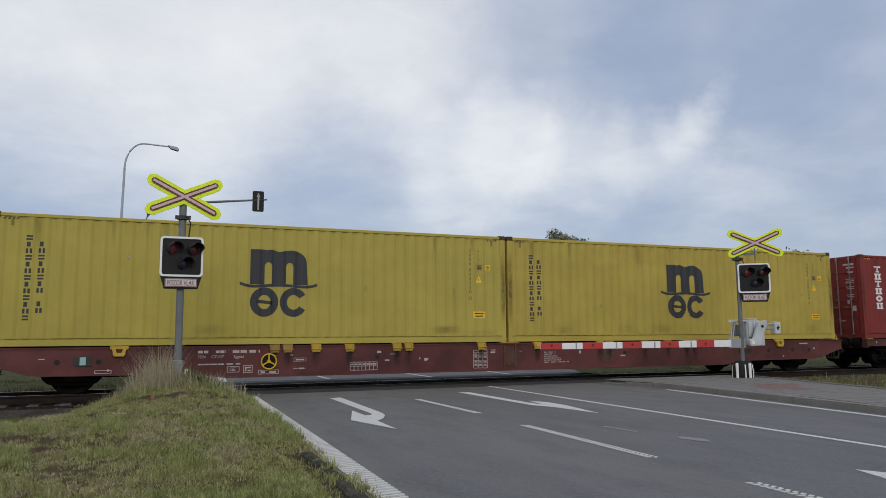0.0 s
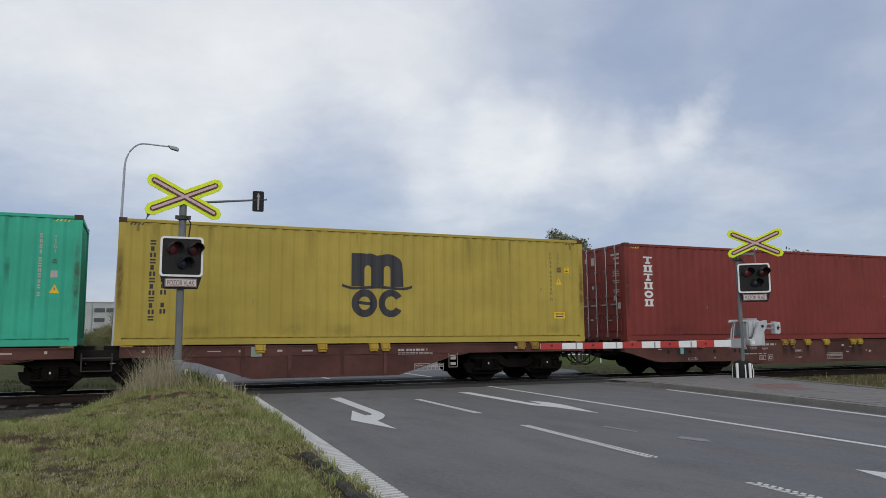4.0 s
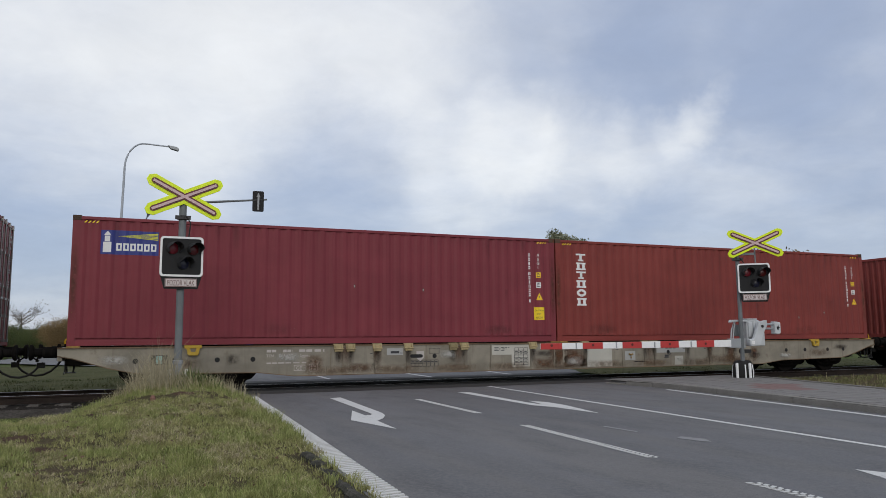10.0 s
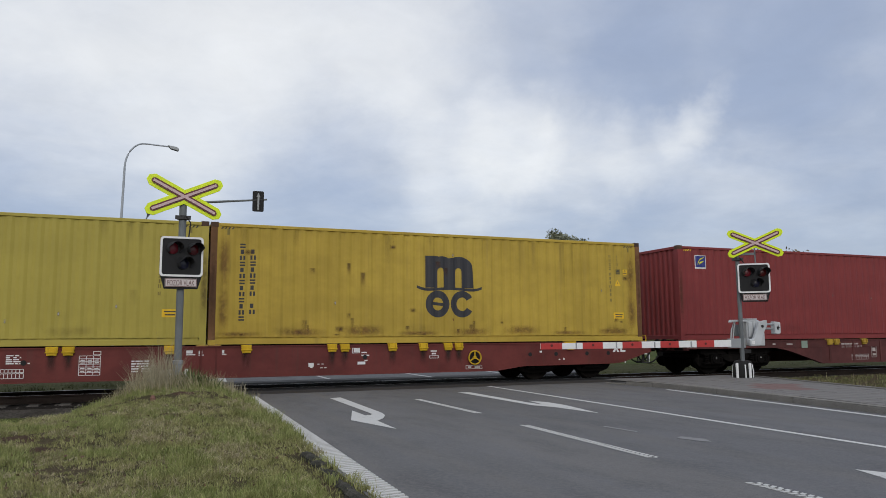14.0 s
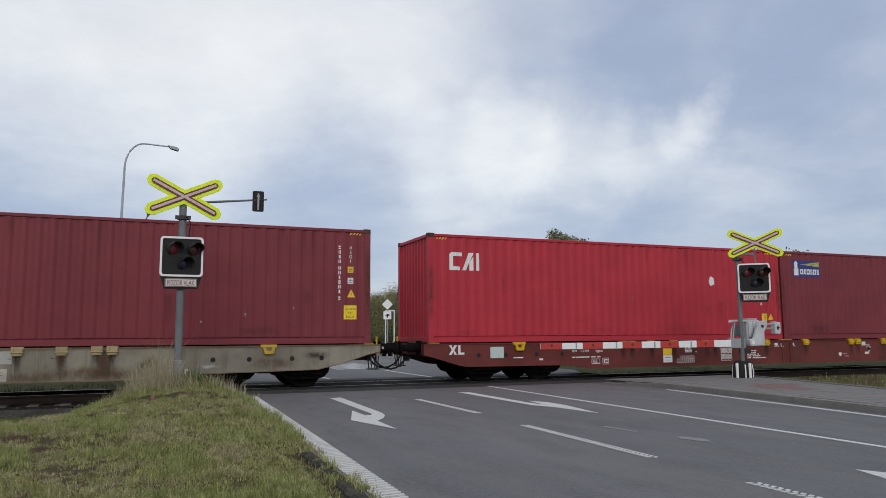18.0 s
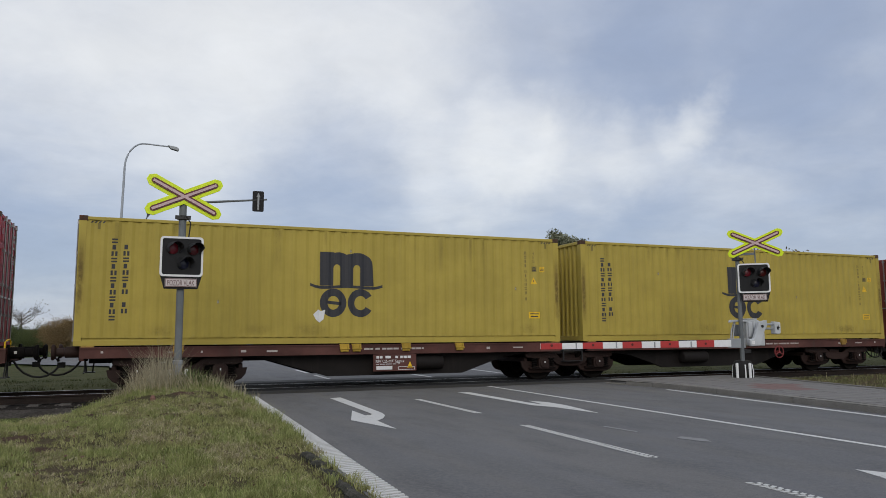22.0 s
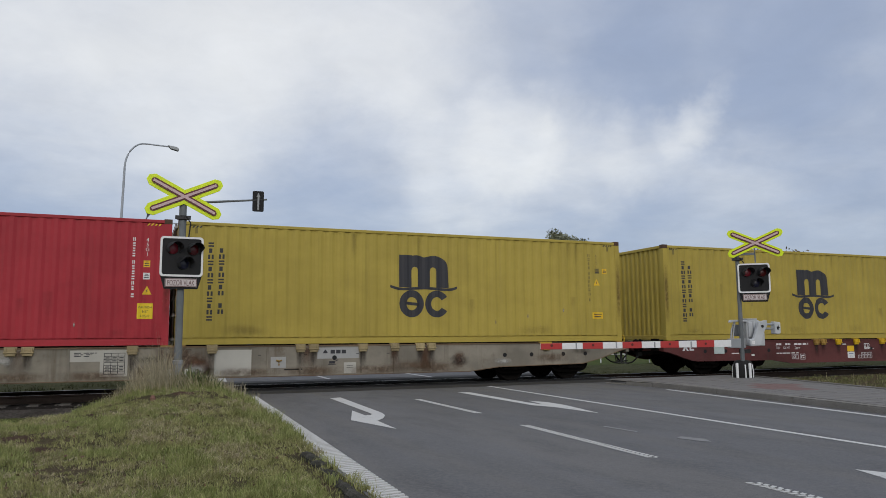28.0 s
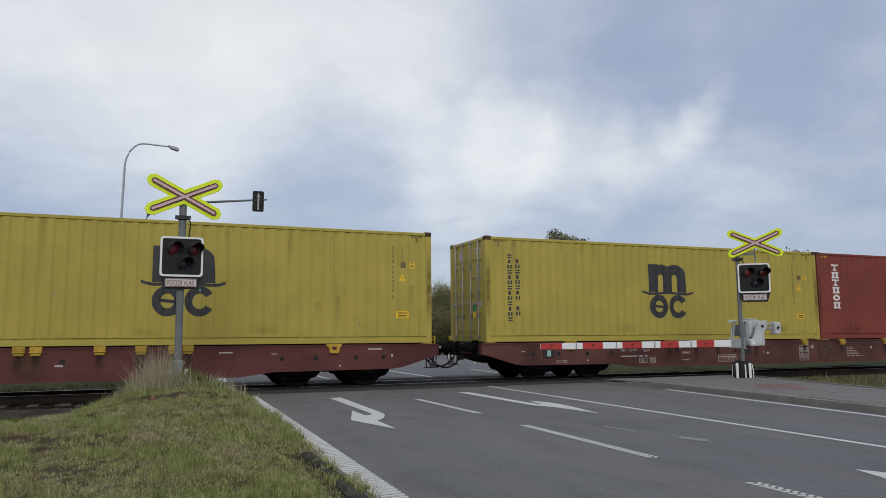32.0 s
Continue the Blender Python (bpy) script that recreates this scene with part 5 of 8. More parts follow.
def red_box(centre, doors_behind, colour, label, kind=""):
    c = container(label, colour, doors_behind, centre)
    three_signs(c)
    stripes(c, WHITE_PRINT if kind == "orange" else LABEL_YELLOW)
    if kind == "bright":
        right_codes(c, "c1", tri=(5.66, 0.72), cau=(5.30, 0.6, 5.52, 0.82))
        wall_print("white_scrape", WHITE_PRINT, [[(3.2, 1.80), (3.3, 1.98), (3.4, 1.9), (3.42, 1.72), (3.28, 1.66)]], c, "white scraped spot", 0.006)
    else:
        right_codes(c, "c2")
    if kind == "patched":
        wall_print("repaint_patch", PINK_PATCH, [rect(-4.75, 0.2, -4.02, 1.88)], c, "pinkish repainted patch")
        wall_print("repaint_patch", PINK_PATCH, [rect(4.05, 0.22, 5.12, 2.10)], c, "pinkish repainted patch")
        wall_print("rust_blot", RUST_BLOT, [rect(4.30, 0.3, 5.12, 2.05)], c, "brown stained area", 0.006)
        for k, (x, z, a, b) in enumerate(((4.62, 0.82, 0.24, 0.16), (4.98, 0.92, 0.10, 0.18), (4.95, 1.8, 0.13, 0.17), (-4.28, 1.12, 0.12, 0.2), (4.7, 1.3, 0.2, 0.2))):
            wall_print("dirt_blot", DIRT_BLOT, [rect(x - a, z - b, x + a, z + b)], c, "dark rusty spot", 0.008 + 0.001 * k)
    if kind == "orange":
        for p in ((-2.40, 0.92, -1.04, 1.71), (-1.27, 0.16, -1.04, 0.915), (2.97, 0.18, 3.50, 1.26), (0.54, 0.16, 1.25, 0.44), (3.91, 0.19, 4.28, 0.59), (-3.24, 1.95, -2.99, 2.30)):
            wall_print("repaint_patch", GREY_PATCH, [rect(*p)], c, "grey repainted patch")
        wall_print("repaint_patch", RED_PATCH, [rect(1.68, 1.49, 2.11, 1.88)], c, "dark red repainted square")
        wall_print("repaint_patch", RED_PATCH, [[(-0.1, 0.42), (0.22, 0.40), (0.26, 0.75), (0.1, 0.95), (-0.08, 0.82)]], c, "dark red stain")
        rnd = random.Random(6)
        for k in range(16):
            x, z, a = rnd.uniform(1.2, 5.2), rnd.uniform(0.3, 2.4), rnd.uniform(0.05, 0.16)
            wall_print("rust_blot", RED_SPOT, [rect(x - a, z - a, x + a, z + a)], c, "dark red spot", 0.008 + 0.0003 * k)
        wall_print("mark_square", FAINT_PRINT, [rect(1.86, 1.66, 1.96, 1.70), rect(1.86, 1.70, 1.88, 1.76), rect(1.86, 1.76, 1.96, 1.78)], c, "faint mark", 0.006)
        wall_print("white_tags", WHITE_PRINT, [[(5.44, 1.42), (5.52, 1.50), (5.6, 1.42), (5.52, 1.34)], rect(5.62, 1.38, 5.72, 1.5)], c, "white tags", 0.006)
    return c


def green_box(centre, doors_behind, label):
    c = container(label, GREEN, doors_behind, centre)
    wall_print("white_panel", WHITE_PRINT, [rect(-5.48, 0.36, -4.92, 2.63)], c, "tall white emblem panel")
    for i in range(8):
        z = 2.18 - (i if i < 4 else i + 0.45) * 0.212
        x, w, h = -5.2, 0.13, 0.165
        if i % 3 == 1:
            out = ring(x, z - h / 2, w, h / 2, 0.05, 0, 360, 12)
        elif i % 3 == 2:
            out = [rect(x - w, z - h, x - w + 0.055, z), rect(x + w - 0.055, z - h, x + w, z), rect(x - w + 0.055, z - h * 0.66, x + w - 0.055, z - h * 0.36)]
        else:
            out = [rect(x - w, z - 0.045, x + w, z), rect(x - w, z - h, x - w + 0.055, z - 0.045), rect(x - w + 0.055, z - h, x + w, z - h + 0.045)]
        wall_print("blue_block", BLUE_PRINT, out, c, "navy block shape", 0.006)
    wall_print("emblem_sketch", GREY_PATCH, [[(-5.34, 2.28), (-5.28, 2.28), (-5.06, 2.56), (-5.1, 2.58)], [(-5.32, 2.44), (-5.08, 2.40), (-5.08, 2.43), (-5.32, 2.47)], [(-5.12, 2.28), (-5.06, 2.28), (-5.2, 2.42), (-5.24, 2.40)]], c, "thin sketched emblem", 0.006)
    stripes(c, LABEL_YELLOW)
    right_codes(c, "g", FAINT_PRINT, cau=None, labels=((1.57, FAINT_PRINT),))
    rnd = random.Random(8)
    for k in range(16):
        x, z, h = rnd.uniform(-4.4, 5.2), rnd.uniform(0.9, 2.7), rnd.uniform(0.4, 1.2)
        wall_print("dirt_run", DIRT_RUN_FAINT, [rect(x - 0.07, max(0.18, z - h), x + 0.07, z)], c, "thin dark run", 0.006 + 0.0003 * k)
    for k in range(9):
        x, z = rnd.uniform(-4.4, 5.2), rnd.uniform(0.3, 2.3)
        wall_print("rust_blot", RUST_EDGE, [rect(x - 0.09, z - 0.07, x + 0.09, z + 0.07)], c, "dull brown stain", 0.012 + 0.0003 * k)
    return c


# ---- the train: wagons ----
def bogie_frame(s):
    """Two side frames with arched bellies, a bolster and axle-box housings; centre at the rail's middle."""
    for y in (-1.0, 1.0):
        out = [(-1.42, 0.76), (-1.42, 0.64), (-1.24, 0.60), (-0.62, 0.60), (-0.46, 0.44), (-0.25, 0.37), (0.25, 0.37), (0.46, 0.44), (0.62, 0.60), (1.24, 0.60), (1.42, 0.64), (1.42, 0.76), (1.05, 0.82), (0.50, 0.74), (0.32, 0.60), (-0.32, 0.60), (-0.50, 0.74), (-1.05, 0.82)]
        s.prism(out, y - 0.05, y + 0.05, "y")
        for x in (-0.9, 0.9):
            s.prism([(x - 0.40, 0.30), (x + 0.40, 0.30), (x + 0.40, 0.36), (x + 0.16, 0.38), (x - 0.16, 0.38), (x - 0.40, 0.36)], y - 0.09, y + 0.09, "y")
            s.box(x - 0.40, y - 0.10, 0.60, x + 0.40, y + 0.10, 0.64)
            q = 0.92 if y > 0 else -0.92
            s.prism([(x - 0.64, 0.52), (x + 0.64, 0.52), (x + 0.60, 0.36), (x + 0.50, 0.25), (x + 0.34, 0.20), (x - 0.34, 0.20), (x - 0.50, 0.25), (x - 0.60, 0.36)], q - 0.03, q + 0.03, "y")
    s.box(-0.22, -0.95, 0.45, 0.22, 0.95, 0.72)
    for x in (-1.38, 1.38):
        s.box(x - 0.05, -0.95, 0.50, x + 0.05, 0.95, 0.62)


def axle_box(s):
    s.prism([(-0.17, 0.36), (-0.12, 0.31), (0.12, 0.31), (0.17, 0.36), (0.17, 0.56), (0.10, 0.62), (-0.10, 0.62), (-0.17, 0.56)], -1.13, -0.98, "y")
    s.pipe([(0, -1.16, 0.46), (0, -1.125, 0.46)], 0.125, 16)
    for k in range(3):
        a = k * math.tau / 3
        s.pipe([(0.07 * math.cos(a), -1.175, 0.46 + 0.07 * math.sin(a)), (0.07 * math.cos(a), -1.13, 0.46 + 0.07 * math.sin(a))], 0.014, 6)


def spring_shape(s):
    s.pipe([(0.075 * math.cos(k * 0.9), 0.05 * math.sin(k * 0.9), 0.36 + 0.0085 * k) for k in range(30)], 0.016, 5)
    s.box(-0.10, -0.06, 0.33, 0.10, 0.06, 0.36)


def wheelset(s):
    for y in (-1, 1):
        s.lathe([(0.05, y * 0.60), (0.11, y * 0.62), (0.14, y * 0.66), (0.36, y * 0.695), (0.40, y * 0.68), (0.49, y * 0.688), (0.488, y * 0.714), (0.462, y * 0.724), (0.455, y * 0.812), (0.41, y * 0.815), (0.36, y * 0.77), (0.14, y * 0.75), (0.11, y * 0.80), (0.05, y * 0.82)], 30, "y")
    s.pipe([(0, -1.08, 0), (0, 1.08, 0)], 0.075, 12)
    for y in (-0.3, 0.3):
        s.lathe([(0.08, y - 0.05), (0.30, y - 0.05), (0.30, y + 0.05), (0.08, y + 0.05)], 20, "y")
    for k in range(5):
        a = k * math.tau / 5
        for y in (-0.79, 0.76):
            s.pipe([(0.24 * math.cos(a), y, 0.24 * math.sin(a)), (0.24 * math.cos(a), y + 0.03, 0.24 * math.sin(a))], 0.03, 6)


WHEELS = []


def axle_mark_shape(s):
    s.box(-0.014, -1.181, 0.47, 0.014, -1.177, 0.52)


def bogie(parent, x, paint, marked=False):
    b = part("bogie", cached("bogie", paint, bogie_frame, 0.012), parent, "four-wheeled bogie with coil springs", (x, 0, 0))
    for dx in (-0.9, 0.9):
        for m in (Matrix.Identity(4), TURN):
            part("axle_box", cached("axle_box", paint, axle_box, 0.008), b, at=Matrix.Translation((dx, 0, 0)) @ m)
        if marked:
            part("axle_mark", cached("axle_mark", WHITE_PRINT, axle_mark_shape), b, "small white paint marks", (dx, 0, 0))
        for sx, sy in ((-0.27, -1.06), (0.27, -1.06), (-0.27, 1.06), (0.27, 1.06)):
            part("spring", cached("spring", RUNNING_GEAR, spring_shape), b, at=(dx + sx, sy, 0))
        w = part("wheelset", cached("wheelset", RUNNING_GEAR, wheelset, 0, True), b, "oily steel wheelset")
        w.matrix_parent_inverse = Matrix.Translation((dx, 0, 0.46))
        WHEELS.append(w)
    return b


def buffer_shape(s):
    s.lathe([(0.11, 0.0), (0.125, 0.02), (0.125, 0.30), (0.095, 0.31), (0.09, 0.47), (0.14, 0.49), (0.17, 0.52), (0.175, 0.55), (0.16, 0.57)], 18, "x")
    s.box(-0.02, -0.18, -0.18, 0.02, 0.18, 0.18)


def buffer_tag_shape(s):
    s.box(0.12, -0.135, -0.02, 0.17, -0.118, 0.04)


def coupling_shape(s):
    s.box(0.0, -0.06, -0.07, 0.30, 0.06, 0.07)
    s.prism([(0.28, -0.08), (0.44, -0.08), (0.46, 0.02), (0.38, 0.02), (0.36, -0.02), (0.28, 0.08)], -0.04, 0.04, "y")
    s.pipe([(0.40, -0.05, 0.0), (0.52, -0.05, -0.18), (0.62, -0.05, -0.10)], 0.022, 6)
    s.pipe([(0.40, 0.05, 0.0), (0.52, 0.05, -0.18), (0.62, 0.05, -0.10)], 0.022, 6)
    s.pipe([(0.50, -0.12, -0.20), (0.50, 0.12, -0.20)], 0.03, 6)


def hose_shape(s):
    s.pipe([(0.0, 0, 0.77), (0.10, 0, 0.73), (0.18, 0, 0.60), (0.30, 0, 0.48), (0.46, 0, 0.40), (0.62, 0, 0.38), (0.76, 0, 0.41), (0.90, 0, 0.50), (1.00, 0, 0.62), (1.08, 0, 0.70)], 0.024, 8)
    s.box(0.96, -0.04, 0.58, 1.12, 0.04, 0.70)
    s.box(-0.05, -0.05, 0.70, 0.05, 0.05, 0.86)


def lever_shape(s):
    s.pipe([(0.05, -0.9, 0.78), (0.05, -0.9, 0.42), (0.05, -0.6, 0.40)], 0.018, 6)


def step_shape(s):
    for y in (-1.12, -0.86):
        s.pipe([(-0.1, y, 0.78), (-0.06, y, 0.42)], 0.015, 6)
        s.pipe([(0.12, y, 0.78), (0.08, y, 0.42)], 0.015, 6)
    s.box(-0.12, -1.15, 0.40, 0.14, -0.83, 0.425)


def handrail_shape(s):
    s.pipe([(0.0, -1.1, 1.0), (0.0, -1.1, 1.16), (0.03, -1.06, 1.2), (0.05, -0.85, 1.22), (0.07, -0.8, 1.17), (0.05, -0.8, 1.0)], 0.018, 6)


def lock_shape(s):
    """A folding container spigot in its bracket on the sill."""
    s.box(-0.12, -0.03, 0.0, 0.12, 0.06, 0.07)
    s.prism([(-0.12, 0.02), (-0.095, -0.125), (0.095, -0.125), (0.12, 0.02)], -0.055, 0.0, "y")
    for x in (-0.10, 0.06):
        s.box(x, -0.085, -0.06, x + 0.04, -0.055, 0.055)
    s.pipe([(-0.125, -0.065, -0.05), (0.125, -0.065, -0.05)], 0.020, 8)
    s.box(-0.055, -0.075, -0.115, 0.055, -0.055, -0.075)


def big_lock_shape(s):
    s.box(-0.19, -0.03, 0.0, 0.19, 0.06, 0.07)
    s.prism([(-0.15, 0.0), (-0.10, -0.16), (0.10, -0.16), (0.15, 0.0), (0.07, 0.0), (0.05, -0.08), (-0.05, -0.08), (-0.07, 0.0)], -0.08, 0.02, "y")
    s.pipe([(-0.13, -0.05, -0.11), (0.13, -0.05, -0.11)], 0.03, 8)


def hand_wheel(s):
    n = 24
    for k in range(n):
        a, b = k * math.tau / n, (k + 1) * math.tau / n
        s.pipe([(0.22 * math.cos(a), 0, 0.22 * math.sin(a)), (0.22 * math.cos(b), 0, 0.22 * math.sin(b))], 0.022, 6)
    for k in range(3):
        a = math.pi / 2 + k * math.tau / 3
        s.pipe([(0, 0, 0), (0.22 * math.cos(a), 0, 0.22 * math.sin(a))], 0.022, 6)
    s.pipe([(0, -0.03, 0), (0, 0.12, 0)], 0.05, 10)


SILL_Y = 1.25


def sill_print(parent, name, mat, outlines, label="", key=None, lift=0.003):
    k = (key or name, mat.name)
    if key is None or k not in MESHES:
        s = Shape()
        for o in outlines:
            s.prism(o, -SILL_Y - lift, -SILL_Y + 0.001, "y")
        MESHES[k] = s.mesh(name, mat)
    ob = part(name, MESHES[k], parent, label)
    return tagged(ob, kind="stuff") if name in FINE else ob


def text_rows(x, z, widths, size=0.045, step=0.07):
    """Rows of small bars standing for print that cannot be read."""
    rnd = random.Random(int(abs(x) * 100))
    out = []
    for i, w in enumerate(widths):
        a = x
        while a < x + w:
            b = min(x + w, a + rnd.uniform(0.05, 0.16))
            out.append(rect(a, z - i * step, b, z - i * step + size))
            a = b + rnd.choice((0.02, 0.025, 0.06))
    return out


def bold_xl(x, z, h):
    """The heavy letters X and L."""
    w, t = h * 0.95, h * 0.26
    out = [[(x, z), (x + t * 1.2, z), (x + w, z + h), (x + w - t * 1.2, z + h)]]
    m = h * 0.5
    out += [[(x, z + h), (x + t * 1.2, z + h), (x + w / 2 - 0.01, z + m + t * 0.62), (x + w / 2 - t * 0.55, z + m + 0.01)], [(x + w, z), (x + w - t * 1.2, z), (x + w / 2 + 0.01, z + m - t * 0.62), (x + w / 2 + t * 0.55, z + m - 0.01)]]
    x += w + h * 0.12
    return out + [rect(x, z, x + t, z + h), rect(x + t, z, x + h * 0.7, z + t * 0.85)]


def frame_box(x0, z0, x1, z1, t=0.012):
    return [rect(x0, z0, x1, z0 + t), rect(x0, z1 - t, x1, z1), rect(x0, z0 + t, x0 + t, z1 - t), rect(x1 - t, z0 + t, x1, z1 - t)]


def grid_print(x, z, w, h, cols, rows):
    out = []
    for i in range(cols + 1):
        out.append(rect(x + w * i / cols - 0.006, z, x + w * i / cols + 0.006, z + h))
    for j in range(rows + 1):
        for i in range(cols):
            out.append(rect(x + w * i / cols + 0.006, z + h * j / rows - 0.005, x + w * (i + 1) / cols - 0.006, z + h * j / rows + 0.005))
    for i in range(cols):
        for j in range(rows):
            if (i * 3 + j) % 3:
                out.append(rect(x + w * (i + 0.2) / cols, z + h * (j + 0.3) / rows, x + w * (i + 0.8) / cols, z + h * (j + 0.62) / rows))
    return out


def wagon_ends(w, half, paint, buffer_paint=None):
    """Buffers, coupling, hoses, steps and yellow grab rails at both ends."""
    for m in (Matrix.Identity(4), TURN):
        part("headstock", cached("headstock", paint, lambda s: s.box(half - 0.10, -1.24, 0.74, half, 1.24, 1.03), 0.01, key="headstock%.2f" % half), w, at=m)
        for y in (-0.875, 0.875):
            part("buffer", cached("buffer", buffer_paint or RUNNING_GEAR, buffer_shape, 0, True), w, "greasy black buffer", m @ Matrix.Translation((half, y, 0.93)))
            part("buffer_tag", cached("buffer_tag", FAINT_PRINT, buffer_tag_shape), w, "small white buffer tag", m @ Matrix.Translation((half, y, 0.93)))
        part("coupling", cached("coupling", RUNNING_GEAR, coupling_shape), w, "screw coupling hook", m @ Matrix.Translation((half, 0, 0.93)))
        part("brake_hose", cached("brake_hose", HOSE, hose_shape, 0, True), w, "black brake hose", m @ Matrix.Translation((half - 0.05, -0.42, 0.0)))
        part("uncoupling_lever", cached("uncoupling_lever", DARK_STEEL, lever_shape), w, at=m @ Matrix.Translation((half - 0.05, 0, 0)))
        part("shunter_step", cached("shunter_step", DARK_STEEL, step_shape), w, at=m @ Matrix.Translation((half - 0.12, 0, 0)))
        part("grab_rail", cached("grab_rail", LOCK_YELLOW, handrail_shape), w, "yellow grab rail", m @ Matrix.Translation((half - 0.05, 0, 0)))


def flat_wagon(centre, paint, label, big_letters=False, owner_panels=False, wheel_mark=False, group="container wagons"):
    """An eighty foot bogie wagon with deep solid side sills; two boxes ride on it."""
    w = thing("container_wagon", label, "wagon", group, (centre, 0, 0))
    big_paint = LOCK_YELLOW if big_letters else LOCK_OCHRE
    lock_paint = LOCK_PALE if owner_panels else LOCK_YELLOW if big_letters else LOCK_OCHRE
    outline = [(-12.5, 1.03), (-12.5, 0.75), (-12.3, 0.71), (-11.5, 0.47), (-11.25, 0.435), (-8.25, 0.42), (-7.4, 0.31), (7.4, 0.31), (8.25, 0.42), (11.25, 0.435), (11.5, 0.47), (12.3, 0.71), (12.5, 0.75), (12.5, 1.03)]
    if owner_panels:
        outline = [(-12.5, 1.03), (-12.5, 0.86), (-12.2, 0.80), (-11.5, 0.58), (-10.9, 0.45), (-8.25, 0.41), (-7.4, 0.31), (7.4, 0.31), (8.25, 0.41), (10.9, 0.45), (11.5, 0.58), (12.2, 0.80), (12.5, 0.86), (12.5, 1.03)]
    web = cached("side_sill", paint, lambda s: s.prism(outline, -SILL_Y, -SILL_Y + 0.02, "y"))

    def flanges(s):
        s.box(-12.5, -1.275, 1.004, 12.5, -1.05, 1.034)
        for (a, b), (c, d) in zip(outline[1:13], outline[2:14]):
            s.prism([(a, b), (c, d), (c, d - 0.018), (a, b - 0.018)], -1.275, -1.12, "y")
    rim = cached("sill_flange", GREY_RUSTY if owner_panels else paint, flanges)
    for m in (Matrix.Identity(4), TURN):
        part("side_sill", web, w, at=m)
        part("sill_flange", rim, w, at=m)
    part("centre_sill", cached("centre_sill", WAGON_BELLY, lambda s: s.box(-12.4, -0.35, 0.62, 12.4, 0.35, 1.056).box(-7, -0.5, 0.40, 7, 0.5, 0.62)), w, "shade-darkened centre sill")
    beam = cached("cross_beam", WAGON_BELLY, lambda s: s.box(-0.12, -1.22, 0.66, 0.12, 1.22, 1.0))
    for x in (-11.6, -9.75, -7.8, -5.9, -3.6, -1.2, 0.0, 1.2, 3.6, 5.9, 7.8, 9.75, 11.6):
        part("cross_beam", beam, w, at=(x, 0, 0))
    rib = cached("stiffener", paint, lambda s: s.box(-0.022, -1.270, 0.33, 0.022, -1.249, 1.004), 0.004)
    for x in (-6.2, -5.36, -4.5, -2.12, -0.9, -0.17, 0.13, 2.12, 2.9, 3.25, 4.42, 5.3, 6.3) if owner_panels else (-0.17, 0.17):
        part("stiffener", rib, w, at=(x, 0, 0))
    # black discs on the uncut sill give the shade inside round holes
    hole = cached("sill_hole", BLACK, lambda s: s.pipe([(0, -SILL_Y - 0.006, 0), (0, -SILL_Y + 0.02, 0)], 0.058, 14))
    for x in (-10.94, -10.13, -9.18, -8.37, 8.45, 9.27, 10.28, 11.0, -3.75, 3.75):
        part("sill_hole", hole, w, "black disc for a shaded round hole", (x, 0, 0.715 if abs(x) > 8 else 0.72))
    for m in (1, -1):
        for x in (9.72,):
            part("container_lock", cached("big_lock", big_paint, big_lock_shape, 0.006), w, "yellow painted container lock", (m * x, -SILL_Y, 0.985))
        for x in (6.31, 6.0, 5.31, 4.47, 3.23, 2.91, 0.85):
            sill_print(w, "dirt_run", DIRT_RUN, [rect(m * x - 0.13, 0.36 + 0.01 * x, m * x + 0.12, 0.90)], "dark run of dirt", key="drun%d%.2f" % (m, x), lift=0.026)
            part("container_lock", cached("lock", LOCK_TAN if (x in (6.31, 6.0) and m < 0 and not owner_panels) else lock_paint, lock_shape, 0.005), w, "folding container lock", (m * x, -SILL_Y, 0.985))
    seat = cached("lock_seat", LOCK_TAN, lambda s: s.box(-0.13, -1.27, 1.030, 0.13, -1.02, 1.059), 0.004)
    for x in (-12.2, -0.14, 0.14, 12.2):
        for m in (Matrix.Identity(4), Matrix.Diagonal((1, -1, 1, 1))):
            part("lock_seat", seat, w, at=m @ Matrix.Translation((x, 0, 0)))
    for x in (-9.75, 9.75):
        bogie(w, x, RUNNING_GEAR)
    wagon_ends(w, 12.5, paint)
    if big_letters:
        part("card_plate", cached("card_plate", CARD_PALE, lambda s: s.box(-10.60, -1.275, 0.63, -10.20, -1.25, 0.93), 0.006), w, "pale greenish card plate")
    card = None if big_letters else part("card_holder", cached("card_holder", DARK_STEEL, lambda s: s.box(-10.62, -1.268, 0.62, -10.26, -1.25, 0.84), 0.004), w, "dark card holder")
    if card:
        part("card", cached("card", GREEN_CARD, lambda s: s.box(-10.50, -1.272, 0.65, -10.38, -1.268, 0.82)), card, "turquoise waybill card")
    ink = WHITE_PRINT if big_letters else FAINT_PRINT
    kind = "xl" if big_letters else "own" if owner_panels else "std"
    sill_print(w, "number_print", ink, text_rows(-8.05, 0.87, (0.22,), 0.06) + text_rows(-7.66, 0.87, (0.22,), 0.06) + text_rows(-7.28, 0.87, (0.62,), 0.06) + text_rows(-8.05, 0.60, (0.95,), 0.03), "rows of white print", key="rows" + kind)
    words = lettering("TEN", 0.068, -8.06, 0.755) + lettering("D-AAEC" if owner_panels else "CZ-MT", 0.068, -7.76, 0.755) + lettering("Sggnss", 0.068, -7.26, 0.755)
    sill_print(w, "keeper_words", ink, words, "white letters of the wagon type", key="words" + kind)
